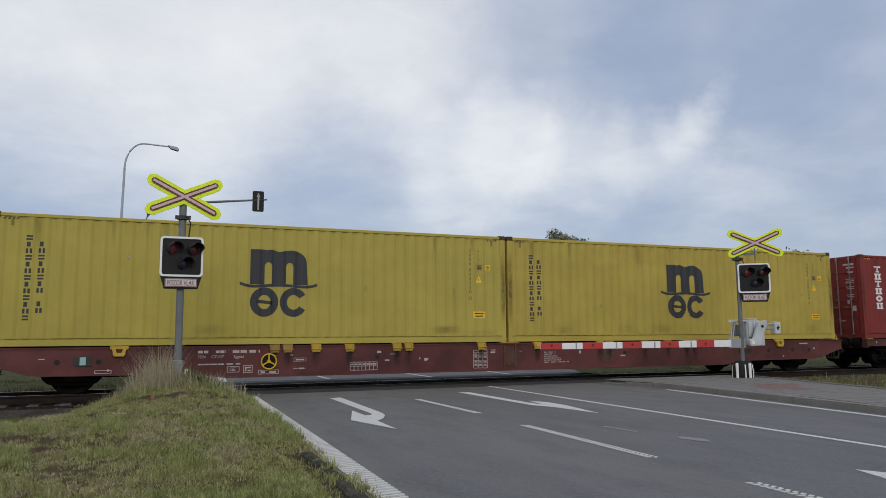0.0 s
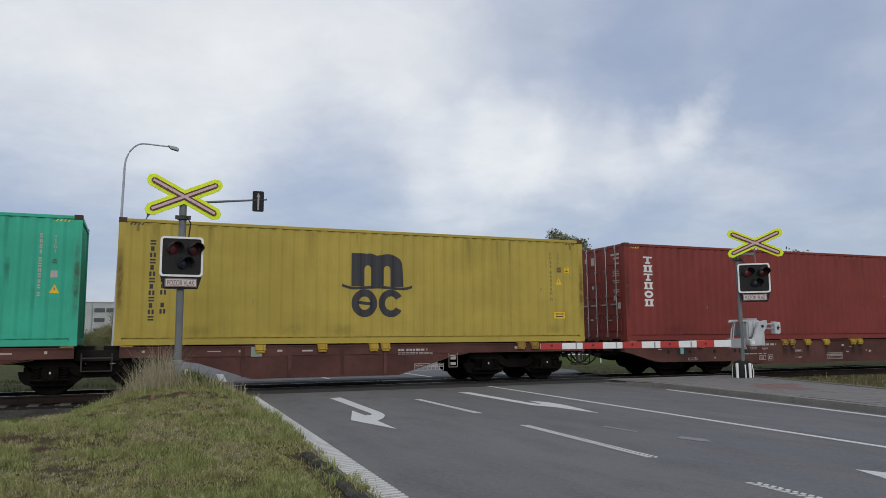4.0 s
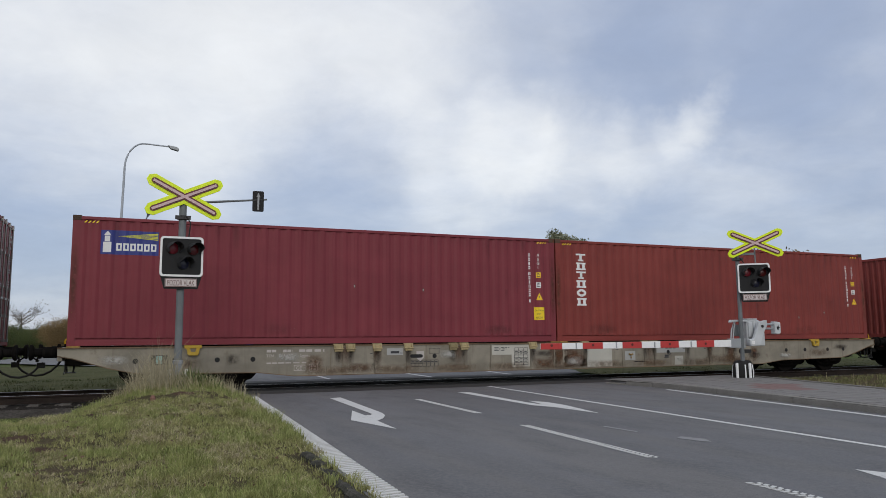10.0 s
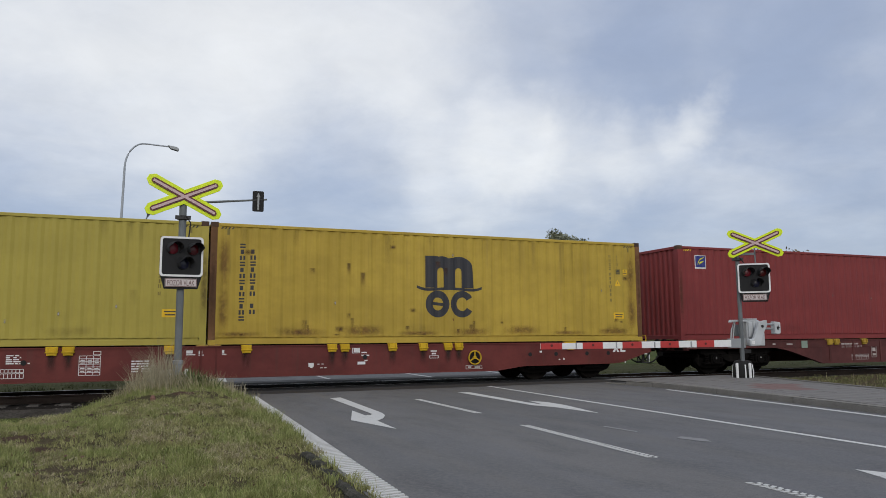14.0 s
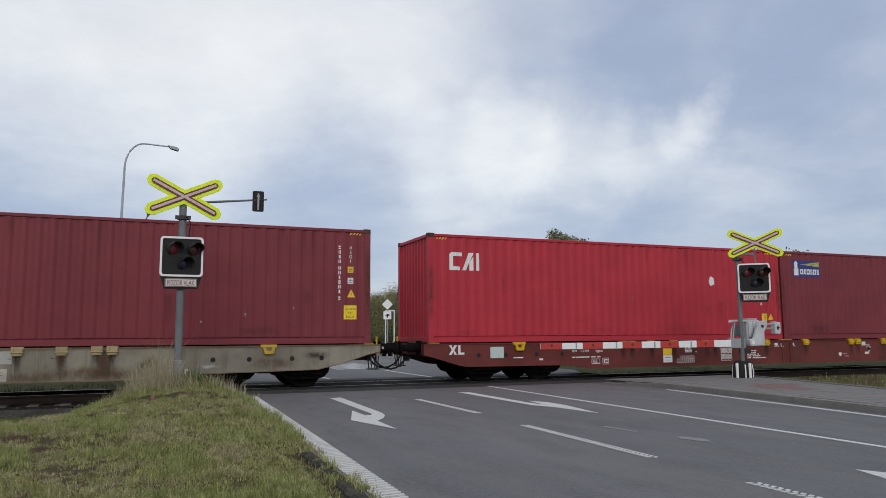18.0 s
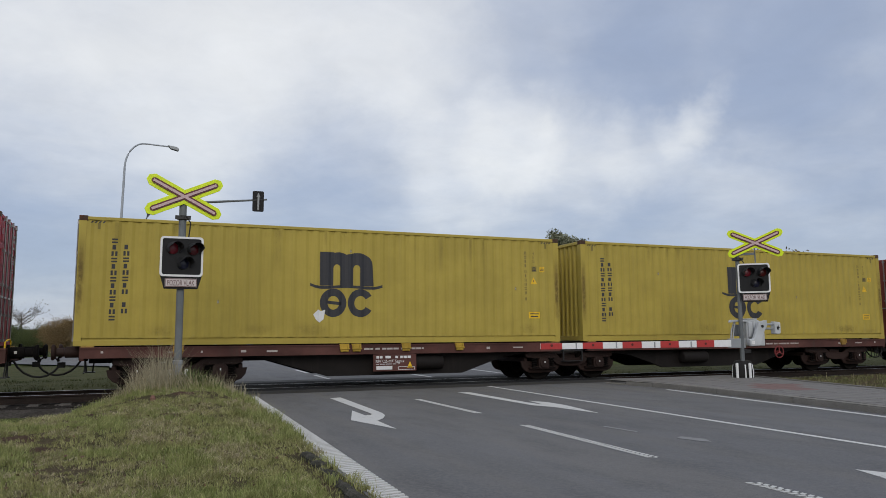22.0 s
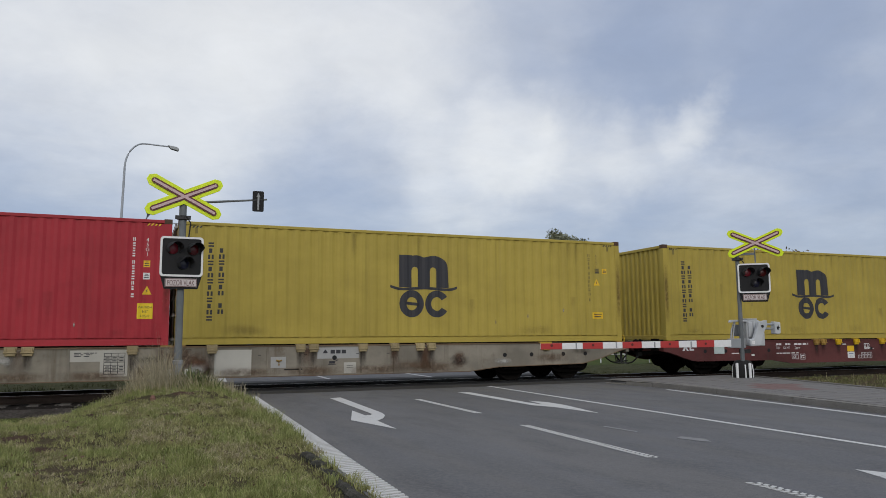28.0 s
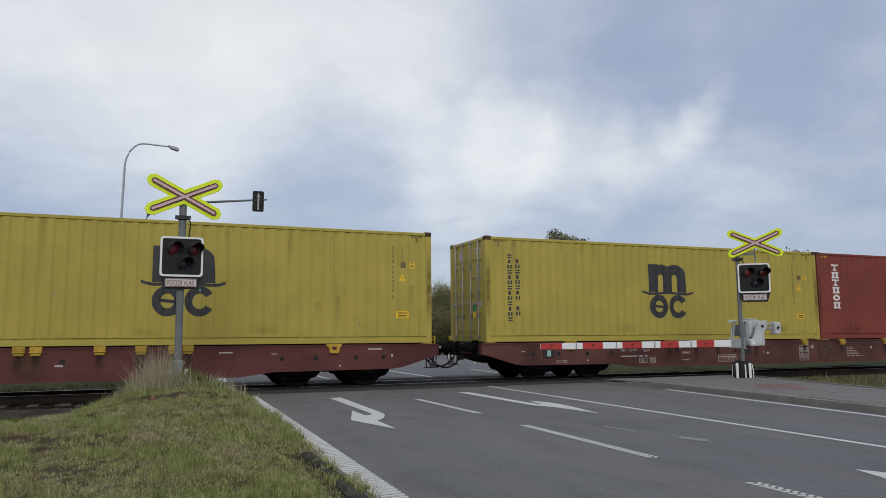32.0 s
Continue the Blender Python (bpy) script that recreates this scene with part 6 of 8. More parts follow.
    sill_print(w, "type_mark", ink, frame_box(-7.40, 0.42, -7.12, 0.56) + lettering("GE", 0.085, -7.35, 0.45) + frame_box(-7.03, 0.40, -6.82, 0.58) + [rect(-6.99, 0.44, -6.96, 0.54), rect(-6.96, 0.51, -6.86, 0.54), rect(-6.93, 0.44, -6.86, 0.47)], "white type marks", key="marks" + kind)
    if big_letters:
        for k, x in enumerate((-11.80, 11.15)):
            pieces = bold_xl(x, 0.74, 0.25)
            sill_print(w, "size_letter", WHITE_PRINT, pieces[:3], "large white letter X", key="x%d" % k)
            sill_print(w, "size_letter", WHITE_PRINT, pieces[3:], "large white letter L", key="l%d" % k)
        sill_print(w, "yellow_notice", LABEL_AMBER, [rect(-4.89, 0.63, -4.57, 0.82)], "yellow notice", key="yn")
        sill_print(w, "white_notice", WHITE_PRINT, [rect(-4.89, 0.41, -4.56, 0.62)], "white notice", key="wn")
        sill_print(w, "label_print", BLUE_PRINT, [rect(-4.83, 0.55, -4.62, 0.565), rect(-4.80, 0.47, -4.64, 0.48)], "thin blue notice lines", key="wnl", lift=0.005)
        sill_print(w, "load_table", ink, grid_print(-4.39, 0.40, 0.65, 0.10, 9, 1) + grid_print(-4.24, 0.52, 0.50, 0.07, 7, 1) + grid_print(-2.69, 0.43, 0.42, 0.42, 3, 7) + frame_box(-2.42, 0.865, -2.26, 0.95), "white load table", key="table_xl")
        sill_print(w, "address_print", ink, text_rows(-4.08, 0.865, (0.28, 0.28, 0.30, 0.30, 0.45), 0.026, 0.042) + text_rows(-1.64, 0.70, (0.42, 0.36, 0.48, 0.55, 0.78), 0.030, 0.056), "rows of white print", key="addr_xl")
        sill_print(w, "small_print", ink, [rect(x, z, x + a, z + b) for x, z, a, b in ((-5.10, 0.86, 0.17, 0.03), (-0.49, 0.87, 0.14, 0.07), (-0.49, 0.83, 0.20, 0.025), (-0.22, 0.85, 0.08, 0.08), (-0.22, 0.82, 0.12, 0.02), (0.30, 0.86, 0.05, 0.08), (0.30, 0.83, 0.10, 0.02), (2.33, 0.51, 0.13, 0.09), (2.37, 0.48, 0.06, 0.03), (2.55, 0.56, 0.05, 0.02), (2.65, 0.56, 0.05, 0.02), (2.62, 0.47, 0.06, 0.02), (2.72, 0.47, 0.06, 0.02), (3.46, 0.84, 0.16, 0.10), (3.66, 0.82, 0.14, 0.03), (3.66, 0.75, 0.20, 0.03), (3.56, 0.54, 0.20, 0.07), (3.74, 0.62, 0.08, 0.03), (5.52, 0.83, 0.17, 0.03), (5.55, 0.76, 0.12, 0.04), (8.75, 0.76, 0.07, 0.05), (9.35, 0.55, 0.05, 0.03), (9.5, 0.55, 0.04, 0.05), (-9.9, 0.62, 0.3, 0.03), (-9.1, 0.55, 0.12, 0.05), (10.6, 0.9, 0.35, 0.035))] + frame_box(5.48, 0.66, 5.74, 0.73) + frame_box(3.42, 0.82, 3.62, 0.95), "small white marks", key="smarks_xl")
    elif owner_panels:
        sill_print(w, "load_table", BLACK_PRINT, grid_print(-1.42, 0.44, 0.42, 0.46, 3, 7), "dark load table", key="table_own", lift=0.008)
        sill_print(w, "small_print", BLACK_PRINT, text_rows(-2.02, 0.90, (0.45, 0.36, 0.32), 0.018, 0.035) + [rect(x, 0.80, x + 0.07, 0.815) for x in (-5.5, -4.7, -3.4, -0.8, -0.3, 0.2, 1.9, 3.0, 4.3, 5.1)] + frame_box(-3.9, 0.78, -3.6, 0.92, 0.006) + grid_print(-4.4, 0.46, 0.75, 0.16, 7, 2), "dark small marks", key="smarks_own", lift=0.006)
    else:
        sill_print(w, "load_table", ink, grid_print(-4.45, 0.40, 0.7, 0.2, 7, 2) + grid_print(-1.08, 0.38, 0.40, 0.47, 3, 7) + frame_box(-0.84, 0.86, -0.68, 0.93), "white load table", key="table")
        sill_print(w, "address_print", ink, text_rows(1.07, 0.76, (0.36, 0.32, 0.42, 0.52, 0.54, 0.78), 0.020, 0.055), "rows of faint print", key="addr")
        sill_print(w, "small_print", ink, [rect(x, z, x + a, z + b) for x, z, a, b in ((-11.3, 0.78, 0.12, 0.02), (-9.95, 0.5, 0.03, 0.05), (-9.2, 0.5, 0.05, 0.04), (-6.33, 0.79, 0.08, 0.02), (-5.95, 0.79, 0.08, 0.02), (-5.80, 0.67, 0.20, 0.03), (-5.86, 0.475, 0.30, 0.012), (-5.72, 0.46, 0.12, 0.035), (-3.75, 0.82, 0.10, 0.05), (-3.4, 0.78, 0.14, 0.015), (-3.55, 0.62, 0.12, 0.03), (-2.62, 0.64, 0.03, 0.05), (-2.48, 0.60, 0.07, 0.07), (-2.40, 0.62, 0.03, 0.05), (-0.55, 0.84, 0.12, 0.02), (-0.58, 0.77, 0.14, 0.04), (-0.2, 0.80, 0.07, 0.012), (0.3, 0.80, 0.07, 0.012), (2.2, 0.72, 0.06, 0.08), (3.6, 0.62, 0.16, 0.04), (3.72, 0.68, 0.05, 0.06), (7.0, 0.86, 0.3, 0.03), (10.6, 0.9, 0.35, 0.035), (11.2, 0.72, 0.05, 0.06), (9.85, 0.5, 0.05, 0.04), (8.2, 0.82, 0.12, 0.02))] + frame_box(-10.2, 0.46, -9.86, 0.53) + frame_box(-5.85, 0.645, -5.55, 0.73, 0.008), "small white marks", key="smarks")
        for k, (x0, x1) in enumerate(((-0.45, 0.55), (-0.15, 0.30), (2.7, 3.6))):
            sill_print(w, "rust_blot", OLD_STAIN, [rect(x0, 0.32, x1, 1.0)], "dull brown stain", key="bst%d" % k, lift=0.0045 + 0.0008 * k)
    if wheel_mark:
        at = 6.75 if big_letters else -6.45
        part("brake_wheel", cached("brake_wheel", LOCK_YELLOW, hand_wheel), w, "yellow hand brake wheel", Matrix.Translation((at, -SILL_Y - 0.07, 0.66)) @ Matrix.Scale(0.80, 4))
        part("wheel_plate", cached("wheel_plate", WAGON_BELLY, lambda s: s.pipe([(0, -0.006, 0), (0, 0.02, 0)], 0.165, 20)), w, at=(at, -SILL_Y, 0.66))
        sill_print(w, "wheel_notice", FAINT_PRINT, frame_box(at - 0.24, 0.36, at + 0.24, 0.46) + [rect(at - 0.18, 0.385, at - 0.08, 0.43), rect(at + 0.02, 0.385, at + 0.18, 0.43)], "white notice box", key="wnb%.1f" % at)
    if owner_panels:
        sill_print(w, "owner_panel", CREAM_PANEL, [rect(-2.10, 0.72, -1.50, 0.97), rect(-1.50, 0.39, -0.94, 0.97), rect(0.91, 0.34, 1.75, 0.94), rect(3.99, 0.34, 4.30, 0.60)], "pale cream painted panels", key="own")
        sill_print(w, "owner_panel", GREY_LABEL, [rect(3.32, 0.70, 4.38, 0.97), rect(-5.05, 0.76, -4.62, 0.93), rect(2.20, 0.50, 2.56, 0.76)], "pale grey painted panels", key="ownp")
        sill_print(w, "owner_mark", BLACK_PRINT, [[(3.46, 0.83), (3.58, 0.83), (3.56, 0.88), (3.52, 0.92), (3.48, 0.88)], rect(3.65, 0.82, 3.76, 0.91), rect(3.79, 0.82, 3.90, 0.91), rect(3.93, 0.82, 4.04, 0.91), rect(-4.95, 0.80, -4.72, 0.86), rect(3.60, 0.55, 3.78, 0.57), rect(3.62, 0.58, 3.76, 0.64), [(3.74, 0.63), (3.84, 0.68), (3.85, 0.66), (3.76, 0.62)], rect(4.06, 0.52, 4.22, 0.53), rect(4.06, 0.47, 4.22, 0.48)], "dark block marks", key="ownb", lift=0.006)
        # black rounded shapes paint the dark inside of oblong holes
        sill_print(w, "pill_hole", BLACK, [rounded(-4.42, 0.68, -4.08, 0.77, 0.044), rounded(2.52, 0.44, 2.95, 0.475, 0.016)], "black shape for a shaded oblong hole", key="pill", lift=0.005)
        part("hook_plate", cached("hook_plate", LOCK_TAN, lambda s: s.pipe([(2.39, -1.29, 0.56), (2.39, -1.27, 0.66), (2.46, -1.28, 0.68)], 0.022, 6).pipe([(2.33, -1.28, 0.68), (2.39, -1.27, 0.66)], 0.022, 6), 0), w, "small rusty hook")
        for k, (x0, z0, x1, z1) in enumerate(((-0.17, 0.30, 0.13, 1.02), (-0.28, 0.45, 0.30, 1.02), (0.13, 0.30, 0.95, 0.80), (0.13, 0.30, 0.90, 1.0), (-0.9, 0.30, -0.1, 0.66), (5.95, 0.32, 6.32, 1.0), (6.9, 0.36, 7.3, 0.9), (-6.2, 0.30, -5.3, 0.62), (-7.2, 0.34, -6.6, 0.85))):
            sill_print(w, "rust_blot", (RUST_POST, RUST_BLOT)[k % 2], [rect(x0, z0, x1, z1)], "orange-brown rust", key="own_rust%d" % k, lift=0.0075 + 0.0006 * k)
        rnd = random.Random(17)
        for k in range(18):
            x, z = -11.4 + 1.33 * k + rnd.uniform(-0.4, 0.4), rnd.uniform(0.5, 0.8)
            a, b = rnd.uniform(0.25, 0.8), rnd.uniform(0.10, 0.22)
            low = 0.33 if abs(x) < 7.4 else 0.46
            if k % 3 == 1:
                a, z, b = rnd.uniform(1.0, 2.4), low + 0.14, 0.20
            if any(x + a / 2 > p and x - a / 2 < q for p, q in ((-2.15, -0.9), (0.85, 1.8), (3.3, 4.4), (-5.1, -4.6))):
                continue
            mat, name, label = ((PALE_BLOT, "pale_blot", "pale scuffed patch"), (OLD_STAIN, "rust_blot", "dull brown stain"), (DIRT_BLOT, "dirt_blot", "dark dirty patch"))[k % 3]
            sill_print(w, name, mat, [rect(x - a / 2, max(low, z - b), x + a / 2, min(0.99, z + b))], label, key="gblot%d" % k, lift=0.027 + 0.0004 * k)
        for k in range(9):
            x = -7.2 + 1.6 * k
            sill_print(w, "rust_blot", OLD_STAIN, [rect(x - 0.2, 0.26, x + 1.8, 0.56)], "brown stained lower edge", key="glow%d" % k, lift=0.024)
        for k, x in enumerate((-6.15, -5.31, -3.07, -0.25, 0.3, 3.07, 5.31, 6.15)):
            sill_print(w, "rust_run", RUST_RUN, [rect(x - 0.16, 0.33, x + 0.15, 0.99)], "brown run of rust", key="grun%d" % k, lift=0.036)
        sill_print(w, "shield_mark", FAINT_PRINT, [[(-4.25, 0.85), (-4.05, 0.85), (-4.05, 0.68), (-4.15, 0.58), (-4.25, 0.68)]], "pale shield mark", key="owns")
    return w


def articulated_wagon(centre, paint, belly_paint, bogie_paint, label, recessed=False, group="container wagons"):
    """Two short frames that share the middle bogie; the side sills deepen between the bogies."""
    w = thing("articulated_wagon", label, "wagon", group, (centre, 0, 0))
    y_belly = SILL_Y - (0.32 if recessed else 0.0)
    for side in (1, -1):
        turn = Matrix.Identity(4) if side > 0 else TURN
        mid = 6.525

        def sill(s):
            s.prism([(0.45, 0.80), (12.55, 0.80), (12.55, 1.03), (0.45, 1.03)], -SILL_Y, -SILL_Y + 0.02, "y")
            s.box(0.45, -1.275, 1.004, 12.55, -1.05, 1.034)
            s.box(0.45, -1.265, 0.790, 12.55, -1.12, 0.808)

        bottom = [(mid - 5.3, 0.78), (mid - 4.4, 0.66), (mid - 3.2, 0.27), (mid + 0.45, 0.27), (mid + 1.9, 0.70), (mid + 2.4, 0.79)]
        belly_outline = [(mid - 5.3, 0.80)] + bottom[1:] + [(mid + 2.4, 0.80)]

        def belly(s):
            s.prism(belly_outline, -y_belly + 0.001, -y_belly + 0.022, "y")
            for a, b in zip(bottom[:-1], bottom[1:]):
                s.prism([a, b, (b[0], b[1] - 0.016), (a[0], a[1] - 0.016)], -y_belly - 0.02, -y_belly + 0.12, "y")

        for m in (turn, turn @ Matrix.Diagonal((1, -1, 1, 1))):
            part("side_sill", cached("side_sill", paint, sill, key="sill_s"), w, at=m)
            part("belly_plate", cached("belly_plate", belly_paint, belly, key="belly%d" % recessed), w, at=m)
        part("centre_sill", cached("centre_sill", WAGON_BELLY, lambda s: s.box(0.1, -0.3, 0.66, 12.4, 0.3, 1.056), key="cs_s"), w, at=turn)
        for x in (0.9, 2.6, 4.4, 6.5, 8.4, 10.4, 12.0):
            part("cross_beam", cached("cross_beam", WAGON_BELLY, lambda s: s.box(-0.1, -1.22, 0.82, 0.1, 1.22, 1.0), key="cb_s"), w, at=(side * x, 0, 0))
        if not recessed:
            for x in (mid - 2.3, mid - 1.0, mid + 0.1, mid - 3.4):
                part("stiffener", cached("stiffener", paint, lambda s: s.box(-0.04, -1.27, 0.30, 0.04, -1.249, 1.018), key="rib_s"), w, at=(side * x, 0, 0))
        for x in (mid + 0.11, mid - 0.2, mid - 1.51, mid - 3.0, 10.52) + (() if recessed else (10.94,)):
            deep = x > mid + 2
            part("container_lock", cached("lock", LOCK_TAN if deep else LOCK_OCHRE, lock_shape, 0.005), w, "yellow container lock", (side * x, -SILL_Y, 0.985))
    seat = cached("lock_seat", LOCK_TAN, lambda s: s.box(-0.13, -1.27, 1.030, 0.13, -1.02, 1.059), 0.004)
    for x in (-12.4, -0.6, 0.6, 12.4):
        for m in (Matrix.Identity(4), Matrix.Diagonal((1, -1, 1, 1))):
            part("lock_seat", seat, w, at=m @ Matrix.Translation((x, 0, 0)))
    for x, p in ((-10.47, bogie_paint), (0.0, bogie_paint), (10.47, bogie_paint)):
        bogie(w, x, p, True)
    wagon_ends(w, 12.55, paint, bogie_paint)
    part("joint_step", cached("joint_step", DARK_STEEL, lambda s: s.box(-0.32, -1.2, 0.78, 0.32, -0.85, 0.80).box(-0.32, -1.2, 0.50, 0.32, -0.95, 0.52).box(-0.32, -1.2, 0.5, -0.29, -1.16, 0.9).box(0.29, -1.2, 0.5, 0.32, -1.16, 0.9)), w, "black steel step at the joint")
    part("joint_casting", cached("joint_casting", WAGON_BELLY, lambda s: s.box(-0.5, -0.45, 0.70, 0.5, 0.45, 0.96), 0.02), w, "articulation joint")
    u = -6.525
    for lo, key in ((u, "l"), (-u, "r")):
        sill_print(w, "number_print", FAINT_PRINT, (text_rows(lo - 0.1 + 0.5, 0.90, (1.6,), 0.045) if recessed else text_rows(lo + 0.45, 0.86, (0.8, 0.95), 0.05, 0.09) + grid_print(lo + 0.9, 0.36, 0.8, 0.17, 7, 2) + frame_box(lo + 1.85, 0.42, lo + 2.1, 0.8) + [rect(lo + 1.9, 0.48, lo + 2.05, 0.55), rect(lo + 1.9, 0.62, lo + 2.05, 0.74)]), "rows of faint print", key="sr%s%d" % (key, recessed))
        sill_print(w, "small_print", FAINT_PRINT, [rect(lo + x, z, lo + x + a, z + b) for x, z, a, b in ((-5.6, 0.9, 0.05, 0.05), (-4.2, 0.90, 0.3, 0.02), (-3.5, 0.88, 0.04, 0.05), (-2.6, 0.88, 0.12, 0.05), (-2.0, 0.88, 0.25, 0.04), (3.8, 0.88, 0.1, 0.06), (4.6, 0.9, 0.3, 0.03), (5.5, 0.9, 0.06, 0.06))], "small white marks", key="ss%s" % key)
        part("card_holder", cached("card_holder", CARD_GREEN, lambda s: s.box(-0.02, -1.275, -0.12, 0.24, -1.25, 0.12), 0.006, key="card_s"), w, "grey green card box", (lo - 1.35 if key == "l" else lo - 3.2, 0, 0.89)) if not recessed else None
    wheel_at = (10.56, 0.80) if not recessed else (7.6, 0.66)
    part("brake_wheel", cached("brake_wheel", LOCK_TAN if not recessed else CRIMSON, hand_wheel), w, "hand brake wheel", Matrix.Translation((wheel_at[0] - (13.05 if not recessed else 0), -SILL_Y - 0.07, wheel_at[1])) @ Matrix.Scale(0.82, 4))
    if recessed:
        part("number_board", cached("number_board", WAGON_BROWN, lambda s: s.box(-5.9, -1.30, 0.36, -4.75, -1.27, 0.78), 0.004), w, "brown number board")
        k = Shape()
        for o in text_rows(-5.82, 0.68, (0.16,), 0.06) + text_rows(-5.58, 0.68, (0.14,), 0.06) + text_rows(-5.32, 0.68, (0.42,), 0.06) + lettering("RIV CZ-MT Sggrss", 0.072, -5.84, 0.575) + text_rows(-5.82, 0.53, (0.62,), 0.016) + [rect(-5.82, 0.40, -5.40, 0.49)] + frame_box(-5.24, 0.39, -4.80, 0.47, 0.01):
            k.prism(o, -1.304, -1.299, "y")
        part("board_print", k.mesh("board_print", WHITE_PRINT), w, "white rows of print")
        part("board_triangle", Shape().prism([(-5.0, 0.44), (-4.85, 0.44), (-4.925, 0.60)], -1.304, -1.299, "y").mesh("board_triangle", LABEL_AMBER), w, "yellow warning triangle")
        for x in (-4.4, 4.4):
            part("brake_reservoir", cached("brake_reservoir", WAGON_BELLY, lambda s: s.lathe([(0.05, -0.5), (0.17, -0.46), (0.19, -0.4), (0.19, 0.4), (0.17, 0.46), (0.05, 0.5)], 18, "x"), 0, True), w, "black air tank", (x - 0.0, -1.02, 0.56))
    return w


def run(t):
    """How far the train has gone at t seconds; it gathers speed from 10.6 to 11.7 metres a second."""
    f = lambda u: 16 * (10.99451 * u + 0.593216 * u ** 2 / 2 + 0.1652258 * u ** 3 / 3 - 0.0467985 * u ** 4 / 4)
    return f(t / 16 - 1) - f(-1)


TRAIN = []


def build_train():
    add = TRAIN.append
    add(articulated_wagon(35.7, WAGON_BROWN, WAGON_BROWN, RUNNING_GEAR, "dark brown articulated container wagon with near-black bogies"))
    add(slab_box(29.3, True, BROWN_RED_DARK, "dark brown-red shipping container with steel door bars"))
    add(flat_wagon(9.42, WAGON_PLUM, "plum brown container wagon with a yellow brake wheel", wheel_mark=True))
    add(yellow_box(15.59, False, YELLOW, "yellow corrugated shipping container with a dark emblem"))
    add(yellow_box(3.25, True, YELLOW_FRESH, "clean yellow shipping container with a dark emblem"))
    add(flat_wagon(-16.87, WAGON_BROWN, "brown container wagon with yellow container locks"))
    add(yellow_box(-10.69, False, YELLOW_FADED, "faded yellow shipping container with tan repainted patches", patches=((2.43, 1.67, 3.66, 2.36), (-1.84, 1.10, -1.45, 1.66))))
    add(slab_box(-23.06, True, BROWN_RED, "brown-red shipping container with white slab shapes"))
    add(articulated_wagon(-43.29, WAGON_BROWN, WAGON_BROWN, RUNNING_GEAR, "brown articulated container wagon with bellied sills"))
    add(yellow_box(-36.79, False, YELLOW, "yellow shipping container with a dark emblem", patches=()))
    add(green_box(-49.79, True, "turquoise green shipping container with a white panel"))
    add(flat_wagon(-69.71, WAGON_BROWN, "dark brown container wagon with yellow container locks"))
    add(red_box(-63.54, False, ORANGE_RED, "faded orange-red shipping container with grey repainted patches", "orange"))
    add(slab_box(-75.89, False, BROWN_RED, "brown-red shipping container with a small yellow plate", low_label=True, caution=False))
    add(flat_wagon(-95.91, WAGON_GREY, "dirty grey container wagon with rust streaks", owner_panels=True))
    add(slab_box(-89.76, False, BROWN_RED, "brown-red corrugated shipping container with white slab shapes", caution=False))
    add(beacon_box(-102.07, False, MAROON, "maroon shipping container with a blue lighthouse panel"))
    add(articulated_wagon(-122.33, WAGON_PLUM, WAGON_PLUM, RUNNING_GEAR, "plum brown articulated container wagon with bellied sills"))
    add(leaf_box(-115.79, False, CRIMSON, "crimson shipping container with a small blue emblem"))
    add(leaf_box(-128.87, False, CRIMSON, "crimson shipping container with a blue and yellow emblem"))
    add(flat_wagon(-148.72, WAGON_MAROON, "maroon container wagon lettered XL", big_letters=True, wheel_mark=True))
    add(yellow_box(-142.57, False, YELLOW_RUSTY, "rusty ochre yellow shipping container with a dark emblem", rust=True))
    add(yellow_box(-154.88, False, YELLOW_FRESH, "clean yellow shipping container with a dark emblem"))
    add(flat_wagon(-174.87, WAGON_MAROON, "maroon container wagon lettered XL with yellow locks", big_letters=True, wheel_mark=True))
    add(beacon_box(-168.70, True, MAROON, "dark maroon shipping container with a blue lighthouse panel"))
    add(red_box(-181.05, False, BRIGHT_RED, "bright red shipping container with angular white shapes", "bright"))
    add(flat_wagon(-201.05, WAGON_GREY, "stained grey container wagon with pale panels", owner_panels=True))
    add(beacon_box(-194.90, False, MAROON, "purplish maroon shipping container with a black lighthouse panel", blue=False))
    add(slab_box(-207.21, True, RUST_RED, "rust-red shipping container with white slab shapes"))
    add(articulated_wagon(-227.46, WAGON_BROWN, WAGON_BELLY, BOGIE_RED, "old brown articulated wagon with rusty red bogies", recessed=True))
    add(yellow_box(-220.95, False, YELLOW, "yellow shipping container with scuffed lower wall"))
    add(yellow_box(-233.97, True, YELLOW, "yellow shipping container with a torn white sticker", sticker=True))
    add(flat_wagon(-253.90, WAGON_BROWN, "brown container wagon with ochre container locks"))
    add(red_box(-247.75, False, FADED_RED, "faded red shipping container with pink patches and rust", "patched"))
    add(leaf_box(-260.05, True, CRIMSON, "crimson shipping container with a dark plum patch", patch=True))
    add(flat_wagon(-280.09, WAGON_PLUM, "plum brown container wagon lettered XL", big_letters=True, wheel_mark=True))
    add(slab_box(-273.92, True, RUST_RED, "rust-red shipping container with white slab shapes"))
    add(yellow_box(-286.26, False, YELLOW, "yellow shipping container with rust marks low down"))
    add(flat_wagon(-306.33, WAGON_GREY, "blotchy grey container wagon with pale panels", owner_panels=True))
    add(yellow_box(-300.13, True, YELLOW, "yellow shipping container with a dark emblem"))
    add(red_box(-312.53, True, FADED_RED, "red shipping container with steel door bars"))
    add(flat_wagon(-332.51, WAGON_BROWN, "brown container wagon with yellow container locks"))
    add(slab_box(-326.35, True, RUST_RED, "rust-brown shipping container with white slab shapes"))
